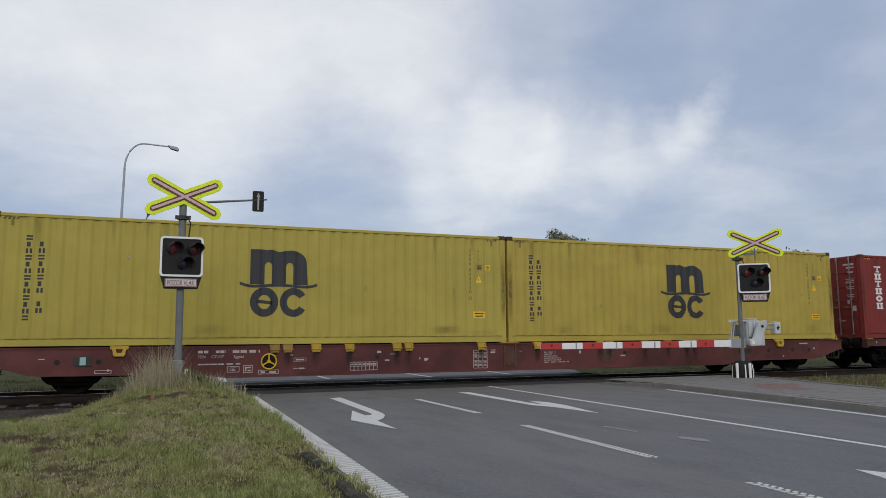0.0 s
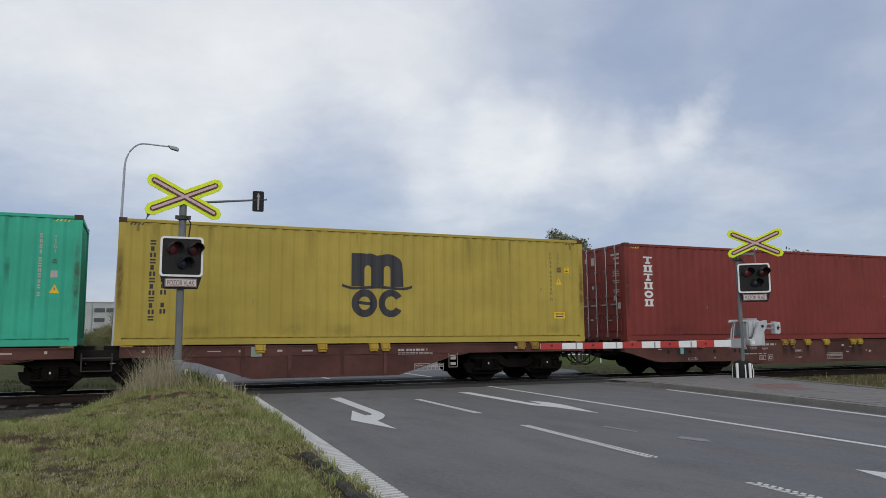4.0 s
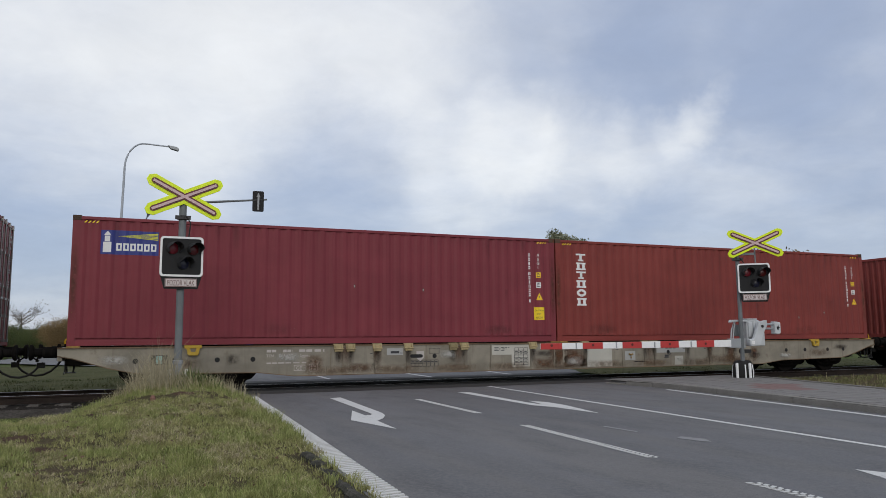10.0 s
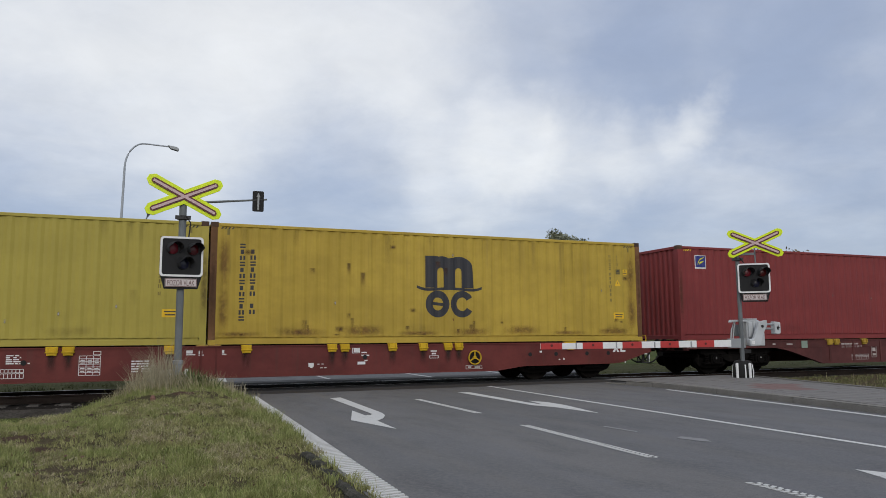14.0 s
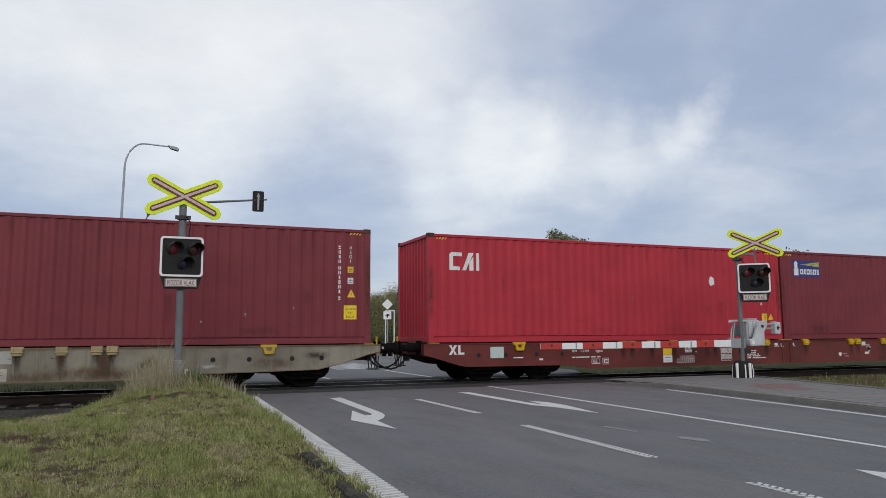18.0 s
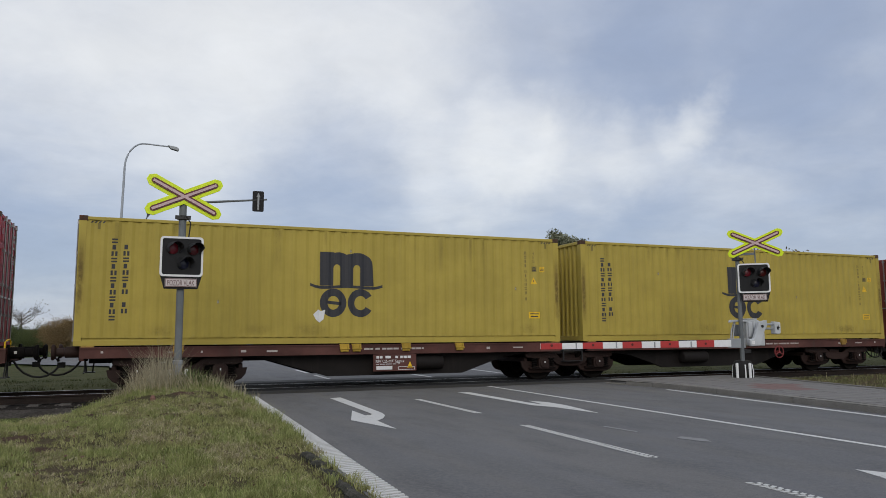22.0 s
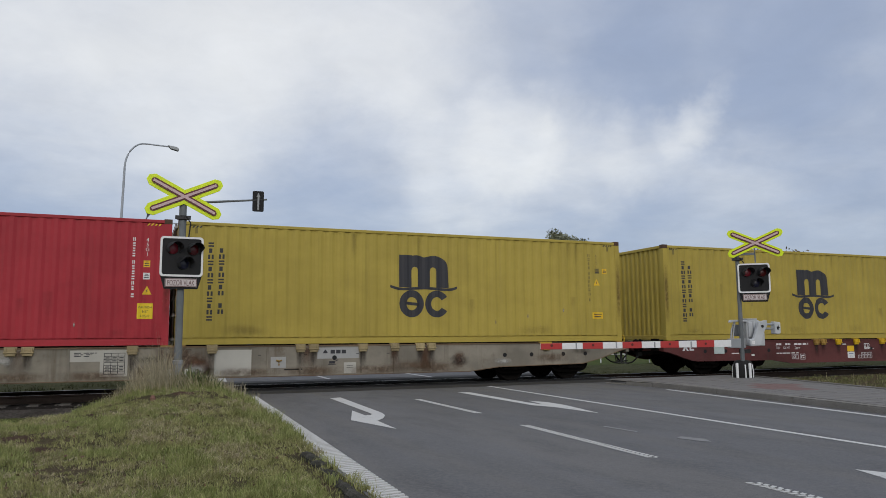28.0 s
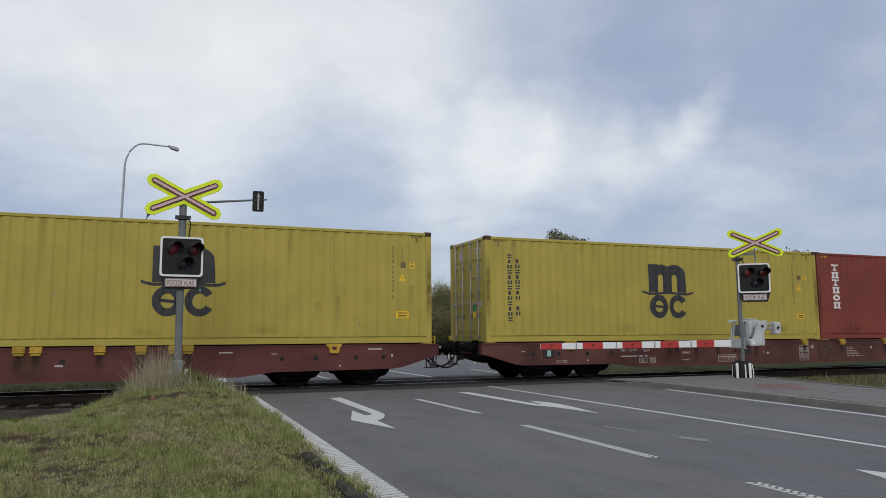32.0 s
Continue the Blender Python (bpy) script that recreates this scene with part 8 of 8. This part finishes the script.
def chimney_and_hall():
    c = thing("factory_chimney", "tall slender weathered brick factory chimney", "chimney", "", pose(-1.8, 154.6, -1.0))
    part("shaft", Shape().lathe([(1.35, 0.0), (1.22, 6.0), (1.02, 14.0), (0.80, 24.4)], 24, "z").mesh("shaft", BRICK_RED, 0, True), c, "tapering brick shaft")
    part("crown", Shape().lathe([(0.80, 24.0), (0.86, 24.1), (0.86, 24.6), (0.78, 24.7)], 24, "z").mesh("crown", BRICK_RED, 0, True), c, "dark brick crown")
    h = thing("factory_hall", "pale grey factory hall with dark window bands", "building", "", pose(-15.5, 108.0, -0.5, 0, 0, -6))
    part("wall", Shape().box(7.2, 0, 0, 16.5, 18, 7.45).mesh("hall_wall", HALL_GREY), h, "pale grey clad wall")
    part("roof", Shape().box(7.1, -0.1, 7.45, 16.6, 18.1, 7.6).mesh("hall_roof", HALL_ROOF), h)
    part("pilaster", Shape().box(9.3, -0.12, 0, 9.45, 0.0, 7.45).mesh("pilaster", HALL_ROOF), h)
    for z in (2.9, 4.5, 6.0):
        for k in range(4):
            part("window", cached("hall_window", WINDOW_DARK, lambda s: s.box(0, -0.08, 0, 1.5, 0.02, 0.62)), h, "dark band window", (9.7 + k * 1.7, 0, z))
    part("gate", Shape().box(11.4, -0.1, 0, 12.6, 0.0, 5.2).mesh("gate", HALL_GREY), h)
    part("vent", Shape().box(7.9, -0.3, 5.3, 8.4, 0.0, 6.0).mesh("vent", WHITE_PAINT), h)
    d = thing("low_shed", "low dark shed among the trees", "building", "", pose(45.0, 84.0, -0.4, 0, 0, -20))
    part("wall", Shape().box(-5, 0, 0, 5, 6, 3.0).mesh("shed_wall", HALL_ROOF), d)
    part("roof", Shape().prism([(-5.3, 3.0), (5.3, 3.0), (5.0, 3.5), (-5.0, 3.5)], -0.3, 6.3, "y").mesh("shed_roof", DARK_STEEL), d)


# ---- plants ----
def branch_points(rnd, start, direction, length, n=5, wander=0.18):
    p, d = Vector(start), Vector(direction).normalized()
    out = [p.copy()]
    for _ in range(n):
        d = (d + Vector((rnd.uniform(-1, 1), rnd.uniform(-1, 1), rnd.uniform(-0.5, 0.8))) * wander).normalized()
        p = p + d * (length / n)
        out.append(p.copy())
    return out


def build_tree(kind, seed, height, width, leaf, bark=BARK, leaves=1400, size=0.22, bare=False, trunk_share=0.25, full=0, puff=0.085):
    """Trunk and limb mesh, crown mesh of many small leaf clumps."""
    rnd = random.Random(seed)
    wood = Shape()
    trunk = branch_points(rnd, (0, 0, -0.3), (0, 0, 1), height * 0.8, 6, 0.06)
    wood.pipe(trunk, height * 0.022, 8, height * 0.006)
    tips = []
    for k in range(13 if bare else 10):
        f = rnd.uniform(trunk_share, 0.95)
        i = min(int(f * 6), 5)
        base = trunk[i].lerp(trunk[i + 1], f * 6 - i)
        a = rnd.uniform(0, math.tau)
        le = width * 0.55 * (1.15 - 0.55 * f) * rnd.uniform(0.8, 1.15)
        limb = branch_points(rnd, base, (math.cos(a), math.sin(a), rnd.uniform(0.35, 1.1)), le, 4, 0.22)
        wood.pipe(limb, height * 0.008, 5, height * 0.002)
        tips += limb[2:]
        for q in range(7 if bare else 3):
            t = branch_points(rnd, limb[rnd.randrange(1, 5)], (rnd.uniform(-1, 1), rnd.uniform(-1, 1), rnd.uniform(0.0, 1.2)), le * rnd.uniform(0.3, 0.55), 3, 0.3)
            wood.pipe(t, height * 0.003, 4, height * 0.001)
            tips += t[1:]
            if bare:
                for _ in range(4):
                    u = branch_points(rnd, t[rnd.randrange(1, 4)], (rnd.uniform(-1, 1), rnd.uniform(-1, 1), rnd.uniform(0.1, 1)), le * 0.2, 2, 0.3)
                    wood.pipe(u, height * 0.0014, 3, height * 0.0006)
                    tips.append(u[-1])
    tips.append(trunk[-1])
    for _ in range(full):
        a, e, r = rnd.uniform(0, math.tau), math.asin(rnd.uniform(-0.5, 1)), rnd.uniform(0.55, 1.0) ** 0.5
        tips.append(Vector((math.cos(a) * math.cos(e) * r * width * 0.5, math.sin(a) * math.cos(e) * r * width * 0.5, height * (0.62 + 0.30 * math.sin(e) * r))))
    verts, faces = [], []
    for _ in range(leaves):
        c = rnd.choice(tips) + Vector((rnd.gauss(0, 1), rnd.gauss(0, 1), rnd.gauss(0, 0.8))) * (width * puff)
        s = size * rnd.uniform(0.5, 1.3)
        a = Vector((rnd.uniform(-1, 1), rnd.uniform(-1, 1), rnd.uniform(-1, 1))).normalized() * s
        b = a.cross(Vector((rnd.uniform(-1, 1), rnd.uniform(-1, 1), rnd.uniform(-1, 1)))).normalized() * s * 0.6
        n = len(verts)
        verts += [c - a, c + b * 0.8 - a * 0.1, c + a, c - b]
        faces.append((n, n + 1, n + 2, n + 3))
    return wood.mesh("trunk", bark, 0, True), raw_mesh("crown", verts, faces, leaf)


def build_conifer(seed, height, width):
    rnd = random.Random(seed)
    wood = Shape().pipe([(0, 0, -0.3), (0, 0, height)], height * 0.018, 7, 0.02)
    verts, faces = [], []
    for _ in range(1500):
        f = rnd.uniform(0.1, 1.0) ** 0.8
        r = width * 0.5 * (1.02 - f) * rnd.uniform(0.3, 1.1)
        a = rnd.uniform(0, math.tau)
        c = Vector((math.cos(a) * r, math.sin(a) * r, f * height - r * 0.25))
        d = Vector((math.cos(a), math.sin(a), -0.35)) * rnd.uniform(0.15, 0.35)
        b = Vector((-math.sin(a), math.cos(a), rnd.uniform(-0.4, 0.4))) * rnd.uniform(0.06, 0.14)
        n = len(verts)
        verts += [c - d, c + b, c + d, c - b]
        faces.append((n, n + 1, n + 2, n + 3))
    return wood.mesh("trunk", BARK, 0, True), raw_mesh("crown", verts, faces, LEAF_PINE)


def plant(meshes, name, label, category, group, x, y, z=-0.4, turn=0.0, scale=1.0):
    t = thing(name, label, category, group, Matrix.Translation((x, y, z)) @ Matrix.Rotation(turn, 4, "Z") @ Matrix.Scale(scale, 4))
    part("trunk", meshes[0], t)
    part("crown", meshes[1], t)
    return t


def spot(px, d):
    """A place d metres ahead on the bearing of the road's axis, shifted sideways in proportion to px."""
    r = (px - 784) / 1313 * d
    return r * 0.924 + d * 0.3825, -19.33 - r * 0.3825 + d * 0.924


def build_plants():
    olive = [build_tree("bush", 11 + k, 4.4, 4.2, LEAF_OLIVE, leaves=36000, size=0.056, trunk_share=0.05, full=60) for k in range(2)]
    rusty = [build_tree("bush", 15 + k, 4.4, 4.0, LEAF_RUST, leaves=28000, size=0.056, trunk_share=0.05, full=50) for k in range(2)]
    green = [build_tree("bush", 31 + k, 4.0, 4.4, LEAF_GREEN, leaves=32000, size=0.056, trunk_share=0.05, full=60) for k in range(2)]
    birch = [build_tree("birch", 51 + k, 6.0, 3.0, LEAF_GREY, leaves=1300, size=0.11, bare=True) for k in range(2)]
    bare = build_tree("bare", 61, 5.6, 4.2, LEAF_GREY, leaves=260, size=0.09, bare=True)
    broad = build_tree("broad", 71, 9.2, 3.7, LEAF_SOFT, leaves=56000, size=0.085, trunk_share=0.2, full=80, puff=0.058)
    pine = build_conifer(81, 6.2, 2.3)
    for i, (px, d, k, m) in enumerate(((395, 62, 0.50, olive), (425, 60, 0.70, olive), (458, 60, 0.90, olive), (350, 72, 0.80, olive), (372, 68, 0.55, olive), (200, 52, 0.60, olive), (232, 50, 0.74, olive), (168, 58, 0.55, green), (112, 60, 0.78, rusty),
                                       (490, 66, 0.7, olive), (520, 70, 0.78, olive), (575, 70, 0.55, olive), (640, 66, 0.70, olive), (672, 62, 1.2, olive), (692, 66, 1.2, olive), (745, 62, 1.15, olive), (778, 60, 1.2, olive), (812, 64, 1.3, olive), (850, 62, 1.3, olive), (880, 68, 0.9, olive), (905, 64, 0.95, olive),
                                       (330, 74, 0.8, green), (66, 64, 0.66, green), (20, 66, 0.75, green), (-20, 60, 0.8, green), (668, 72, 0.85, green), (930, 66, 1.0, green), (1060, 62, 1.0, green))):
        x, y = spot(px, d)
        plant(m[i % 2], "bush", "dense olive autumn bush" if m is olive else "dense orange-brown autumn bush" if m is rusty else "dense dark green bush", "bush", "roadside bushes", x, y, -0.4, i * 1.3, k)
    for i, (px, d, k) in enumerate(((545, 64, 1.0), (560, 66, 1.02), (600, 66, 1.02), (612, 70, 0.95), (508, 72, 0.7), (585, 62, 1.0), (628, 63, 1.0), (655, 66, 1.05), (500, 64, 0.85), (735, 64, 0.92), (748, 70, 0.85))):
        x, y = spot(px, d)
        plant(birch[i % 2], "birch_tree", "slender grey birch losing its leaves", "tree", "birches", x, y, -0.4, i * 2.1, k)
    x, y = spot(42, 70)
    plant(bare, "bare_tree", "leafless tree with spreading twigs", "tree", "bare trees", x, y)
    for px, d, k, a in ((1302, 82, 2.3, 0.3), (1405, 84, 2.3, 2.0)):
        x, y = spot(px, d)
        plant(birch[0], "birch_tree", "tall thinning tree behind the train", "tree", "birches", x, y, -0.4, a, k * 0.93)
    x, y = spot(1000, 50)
    plant(broad, "broadleaf_tree", "tall haze-paled green broadleaf tree", "tree", "broadleaf trees", x, y, -0.4, 0.0, 1.02)
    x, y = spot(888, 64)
    plant(broad, "broadleaf_tree", "haze-paled green broadleaf tree", "tree", "broadleaf trees", x, y, -0.4, 1.0, 0.86)
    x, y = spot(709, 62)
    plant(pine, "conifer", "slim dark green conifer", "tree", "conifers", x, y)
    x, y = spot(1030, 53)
    plant(broad, "broadleaf_tree", "haze-paled green broadleaf tree", "tree", "broadleaf trees", x, y, -0.4, 2.0, 0.76)

    # far woodland belt and hazy hills that close the horizon
    rnd = random.Random(21)
    verts, faces = [], []
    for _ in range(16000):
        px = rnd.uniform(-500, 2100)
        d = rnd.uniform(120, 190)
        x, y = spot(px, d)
        h = (2.6 + 1.6 * noise.noise((px * 0.012, 0, 3)) + 0.8 * noise.noise((px * 0.05, 1, 3))) * 1.15
        c = Vector((x, y, -0.8 + max(0.3, h) * rnd.uniform(0.0, 1.0) ** 0.6))
        a = Vector((rnd.uniform(-1, 1), rnd.uniform(-1, 1), rnd.uniform(-0.6, 0.6))) * 0.55
        b = Vector((rnd.uniform(-0.4, 0.4), rnd.uniform(-0.4, 0.4), rnd.uniform(0.3, 0.8))) * 0.6
        n = len(verts)
        verts += [c - a, c - b, c + a, c + b]
        faces.append((n, n + 1, n + 2, n + 3))
    tagged(structure("far_woodland", raw_mesh("far_woodland", verts, faces, LEAF_OLIVE), "olive belt of far trees and shrubs"), kind="stuff")
    verts, faces = [], []
    n = 120
    for k in range(n + 1):
        a = math.tau * k / n
        h = 22 + 16 * noise.noise((math.cos(a) * 3, math.sin(a) * 3, 9)) + (8 if math.sin(a) > 0.5 and math.cos(a) < 0.1 else 0)
        for r, z in ((1300, -8), (1600, max(6, h)), (1900, -8)):
            verts.append((r * math.cos(a), r * math.sin(a), z))
    for k in range(n):
        for j in range(2):
            faces.append((3 * k + j, 3 * k + j + 1, 3 * k + 4 + j, 3 * k + 3 + j))
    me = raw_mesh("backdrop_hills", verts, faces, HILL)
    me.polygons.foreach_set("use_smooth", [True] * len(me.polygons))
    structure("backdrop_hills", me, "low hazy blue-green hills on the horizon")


def blades(name, label, mat, count, seed, place, height, width=0.006, lean=0.6, clump=1, spread=0.03, vary=0.3):
    """Blades of grass, in clumps that bend about one way."""
    rnd = random.Random(seed)
    verts, faces = [], []
    made = 0
    while made < count:
        p = place(rnd)
        if p is None:
            continue
        px, py, z, k = p
        way = rnd.uniform(0, math.tau)
        tall = rnd.uniform(1 - vary, 1 + vary)
        for _ in range(clump):
            x, y = (px, py) if clump == 1 else (px + rnd.gauss(0, spread), py + rnd.gauss(0, spread))
            h = height * k * tall * rnd.uniform(0.5, 1.4)
            a = way + rnd.gauss(0, 0.9)
            far = h * lean * rnd.random()
            lx, ly = math.cos(a) * far, math.sin(a) * far
            b = rnd.uniform(0, math.pi)
            g = width * rnd.uniform(0.6, 1.4)
            wx, wy = math.cos(b) * g, math.sin(b) * g
            n = len(verts)
            verts += [(x - wx, y - wy, z - 0.02), (x + wx, y + wy, z - 0.02), (x + lx * 0.4 + wx * 0.7, y + ly * 0.4 + wy * 0.7, z + h * 0.6), (x + lx * 0.4 - wx * 0.7, y + ly * 0.4 - wy * 0.7, z + h * 0.6), (x + lx, y + ly, z + h)]
            faces += [(n, n + 1, n + 2, n + 3), (n + 3, n + 2, n + 4)]
        made += clump
    tagged(structure(name, raw_mesh(name, verts, faces, mat), label), kind="stuff")


BARE = ((-1.15, -9.9, 0.50, 0.62), (-0.80, -10.6, 0.30, 0.35), (-0.06, -12.2, 0.12, 0.13), (-0.44, -7.76, 0.16, 0.16), (0.49, -8.2, 0.2, 0.3), (0.75, -6.1, 0.3, 0.25))
STRAW = ((0.27, -11.87, 0.30, 0.40), (0.23, -10.15, 0.25, 0.5), (0.55, -8.2, 0.5, 0.6), (-0.7, -11.4, 0.3, 0.4))


def bareness(x, y):
    """How bare the earth is: one in the middle of a worn patch."""
    return max(math.exp(-((x - a) / w) ** 2 - ((y - b) / h) ** 2) for a, b, w, h in BARE) + 0.25 * noise.noise((x * 5, y * 5, 8))


def build_grass():
    def verge(rnd):
        y = -3.0 - 12.0 * rnd.random() ** 0.8
        x = rnd.uniform(-0.19 * (y + 19.3) - 0.35, edge_x(y) + 0.03) if rnd.random() < 0.9 else rnd.uniform(-9.5, 1.5)
        d = noise.noise((x * 0.9, y * 0.9, 1)) + 0.6 * noise.noise((x * 2.9, y * 2.9, 4)) + 0.5 * noise.noise((x * 8, y * 8, 6))
        if bareness(x, y) > (0.36 + 0.75 * rnd.random() if x < -0.4 and y > -11.2 and y < -9.0 else 0.40 + 0.6 * rnd.random()) or d < -1.15 + 0.5 * rnd.random():
            return None
        if y < -11.6 and abs(x - edge_x(y) + 0.15) < 0.16 and rnd.random() < 0.85:
            return None
        return x, y, verge_height(x, y), 0.8 + 0.5 * d + (0.35 if x > edge_x(y) - 0.3 else 0)

    def lush(rnd):
        p = verge(rnd)
        if p is None or noise.noise((p[0] * 1.3 + 9, p[1] * 1.3, 2)) < 0.10:
            return None
        return p[0], p[1], p[2], p[3] * 1.3

    def dry(rnd):
        p = verge(rnd)
        if p is None:
            return None
        straw = max(math.exp(-((p[0] - a) / w) ** 2 - ((p[1] - b) / h) ** 2) for a, b, w, h in STRAW)
        if noise.noise((p[0] * 1.6 + 3, p[1] * 1.6, 7)) + 0.4 * noise.noise((p[0] * 6, p[1] * 6, 3)) + 0.55 * straw < 0.10:
            return None
        return p

    blades("verge_grass", "short matted green grass on the verge", GRASS, 125000, 1, verge, 0.046, 0.0032, 1.6, 14, 0.026, 0.65)
    blades("lush_grass", "fresh green tufts on the verge", GRASS_LUSH, 52000, 2, lush, 0.052, 0.0032, 1.0, 22, 0.030, 0.6)
    blades("dry_grass", "straw-coloured dead grass on the verge", GRASS_DRY, 44000, 3, dry, 0.045, 0.0028, 2.8, 12, 0.035, 0.6)

    def behind(rnd):
        x, y = rnd.uniform(-7, 1.2), rnd.uniform(-24, -15)
        return x, y, verge_height(x, y), rnd.uniform(0.6, 1.3)
    blades("rear_grass", "short matted grass at the rear of the verge", GRASS, 32000, 18, behind, 0.05, 0.005, 1.6, 12, 0.05)

    def stalks(rnd):
        x, y = rnd.gauss(0.38, 0.34), -4.75 + 0.34 * rnd.gauss(0, 1)
        if not -0.45 < x < 1.15:
            return None
        return x, y, verge_height(x, y), 1.15 - 0.55 * min(1.7, abs(x - 0.42) / 0.42)

    def skirt(rnd):
        x, y = rnd.gauss(0.55, 0.48), -4.95 + 0.30 * rnd.gauss(0, 1)
        if not -0.5 < x < 1.7:
            return None
        return x, y, verge_height(x, y), rnd.uniform(0.4, 1.2)
    blades("dry_skirt", "bent dry grass round the signal post", GRASS_DRY, 2600, 24, skirt, 0.20, 0.0042, 1.1, 7, 0.05, 0.5)
    blades("tall_dry_grass", "tall dry grass stalks round the signal post", GRASS_GREY, 1500, 4, stalks, 0.52, 0.0036, 0.75, 5, 0.07, 0.45)

    def weeds(rnd):
        x, y = rnd.gauss(1.0, 0.20), -4.65 + 0.3 * rnd.gauss(0, 1)
        return x, y, verge_height(x, y), rnd.uniform(0.5, 1.3) * (1.25 - min(1.0, abs(x - 0.95)))
    blades("post_weeds", "green weeds at the foot of the signal post", LEAF_GREEN, 900, 14, weeds, 0.20, 0.012, 1.0)
    blades("post_grass", "long green grass at the foot of the signal post", GRASS, 1600, 17, weeds, 0.15, 0.004, 1.0)

    def seed_heads(rnd):
        x, y = rnd.gauss(1.72, 0.22), rnd.uniform(-4.3, -3.3)
        return x, y, verge_height(x, y), rnd.uniform(0.5, 1.2)
    blades("seed_stalks", "pale seeding grass beside the crossing", GRASS_GREY, 420, 15, seed_heads, 0.24, 0.005, 0.5)

    def tuft(rnd):
        x, y = rnd.uniform(-0.9, 2.15), rnd.uniform(-5.6, -3.4)
        if bareness(x, y) > 0.6:
            return None
        return x, y, verge_height(x, y), rnd.uniform(0.5, 1.3)
    blades("edge_tufts", "longer green grass at the track end of the verge", GRASS_LUSH, 5200, 5, tuft, 0.095, 0.004, 0.8)

    # bare earth patches just above the verge
    verts, faces = [], []
    for a, b, w, h in BARE:
        n = len(verts)
        for ring_k in range(5):
            for k in range(18):
                q = math.tau * k / 18
                r = ring_k / 4 * (1.0 + 0.25 * noise.noise((a * 9 + math.cos(q) * 1.5, b * 9 + math.sin(q) * 1.5, 1)))
                x, y = a + w * r * math.cos(q), b + h * r * math.sin(q)
                verts.append((x, y, verge_height(x, y) + (0.008 - 0.007 * ring_k * ring_k / 4)))
        faces += [(n + c * 18 + k, n + c * 18 + (k + 1) % 18, n + (c + 1) * 18 + (k + 1) % 18, n + (c + 1) * 18 + k) for c in range(4) for k in range(18)]
    me = raw_mesh("bare_earth", verts, faces, EARTH)
    me.polygons.foreach_set("use_smooth", [True] * len(me.polygons))
    tagged(structure("bare_earth", me, "worn patches of bare brown earth in the grass"), kind="stuff")

    def right(rnd):
        y = rnd.uniform(-11, -2.6)
        x = rnd.uniform(13.4, 30)
        if x < 14.3 + min(0, y + 7.0) * 0.4 + 0.25:
            return None
        return x, y, -0.08, rnd.uniform(0.5, 1.3)
    blades("footway_grass", "rough grass between footway and track", GRASS_ROUGH, 14000, 6, right, 0.045, 0.006, 1.8, 8, 0.06)
    blades("footway_tufts", "green tufts between footway and track", GRASS_ROUGH, 4200, 16, right, 0.08, 0.005, 1.1, 14, 0.06)
    blades("footway_dry_grass", "dry stalks between footway and track", GRASS_DRY, 700, 7, right, 0.13, 0.004, 0.7)

    def far(rnd):
        x = rnd.choice((rnd.uniform(-16, 2.1), rnd.uniform(15, 40)))
        y = rnd.uniform(2.5, 8)
        return x, y, -0.1, rnd.uniform(0.5, 1.4)
    blades("far_verge_grass", "rank grass behind the track with train shade in its colour", GRASS_DARK, 16000, 8, far, 0.06, 0.008, 1.4, 8, 0.10)

    # dead leaves and clods
    rnd = random.Random(12)
    verts, faces = [], []
    for _ in range(240):
        p = verge(rnd)
        if p is None:
            continue
        x, y, z, _k = p
        s = rnd.uniform(0.010, 0.024)
        a = rnd.uniform(0, math.tau)
        n = len(verts)
        verts += [(x + s * math.cos(a + q), y + s * math.sin(a + q), z + 0.03 + rnd.uniform(0, 0.03)) for q in (0, 1.3, 3.1, 4.6)]
        faces.append((n, n + 1, n + 2, n + 3))
    tagged(structure("fallen_leaves", raw_mesh("fallen_leaves", verts, faces, DEAD_LEAF), "brown fallen leaves in the grass"), kind="stuff")
    for x, y, k in ((0.30, -6.68, 0.55),):
        rock = Shape()
        rock.lathe([(0.02, 0.0), (0.07 * k, 0.02), (0.08 * k, 0.06), (0.04 * k, 0.10)], 7, "z")
        tagged(part("stone", rock.mesh("stone", BRICK_RED), None, "small reddish stone in the grass", (x, y, verge_height(x, y))), "", "stone")


crossing_signal(pose(0.765, -4.5, 0.25), 0.0, 3.637, 2.12, 3.5, "grey crossing signal with yellow crossbuck on the verge", -1, arms=(-27.8, 24.4))
crossing_signal(pose(14.43, -4.5, 0.10, 0, 0, -40), 0.44, 3.45, 2.18, 3.35, "grey crossing signal with yellow crossbuck beside the barrier", -1, arms=(-25.5, 24.5), reach=0.72, band=0.215)
barrier(pose(14.43, -4.42, -0.01), 0, "lowered red and white half barrier before the train", 5.95, 0.5529)
far_barrier()
traffic_mast()
street_lamp(-0.70, 17.2, 10.35, 2.36, 0, "tall grey street lamp with a curved arm", lean=1.0)
street_lamp(1.2, 39.7, 10.0, 2.4, 0, "distant grey street lamp with a curved arm")
street_lamp(5.7, 39.5, 8.0, 0.6, -20, "slim distant street lamp")
keep_right_sign()
priority_sign()
railing()
towers()
chimney_and_hall()
build_plants()
build_grass()


motions()
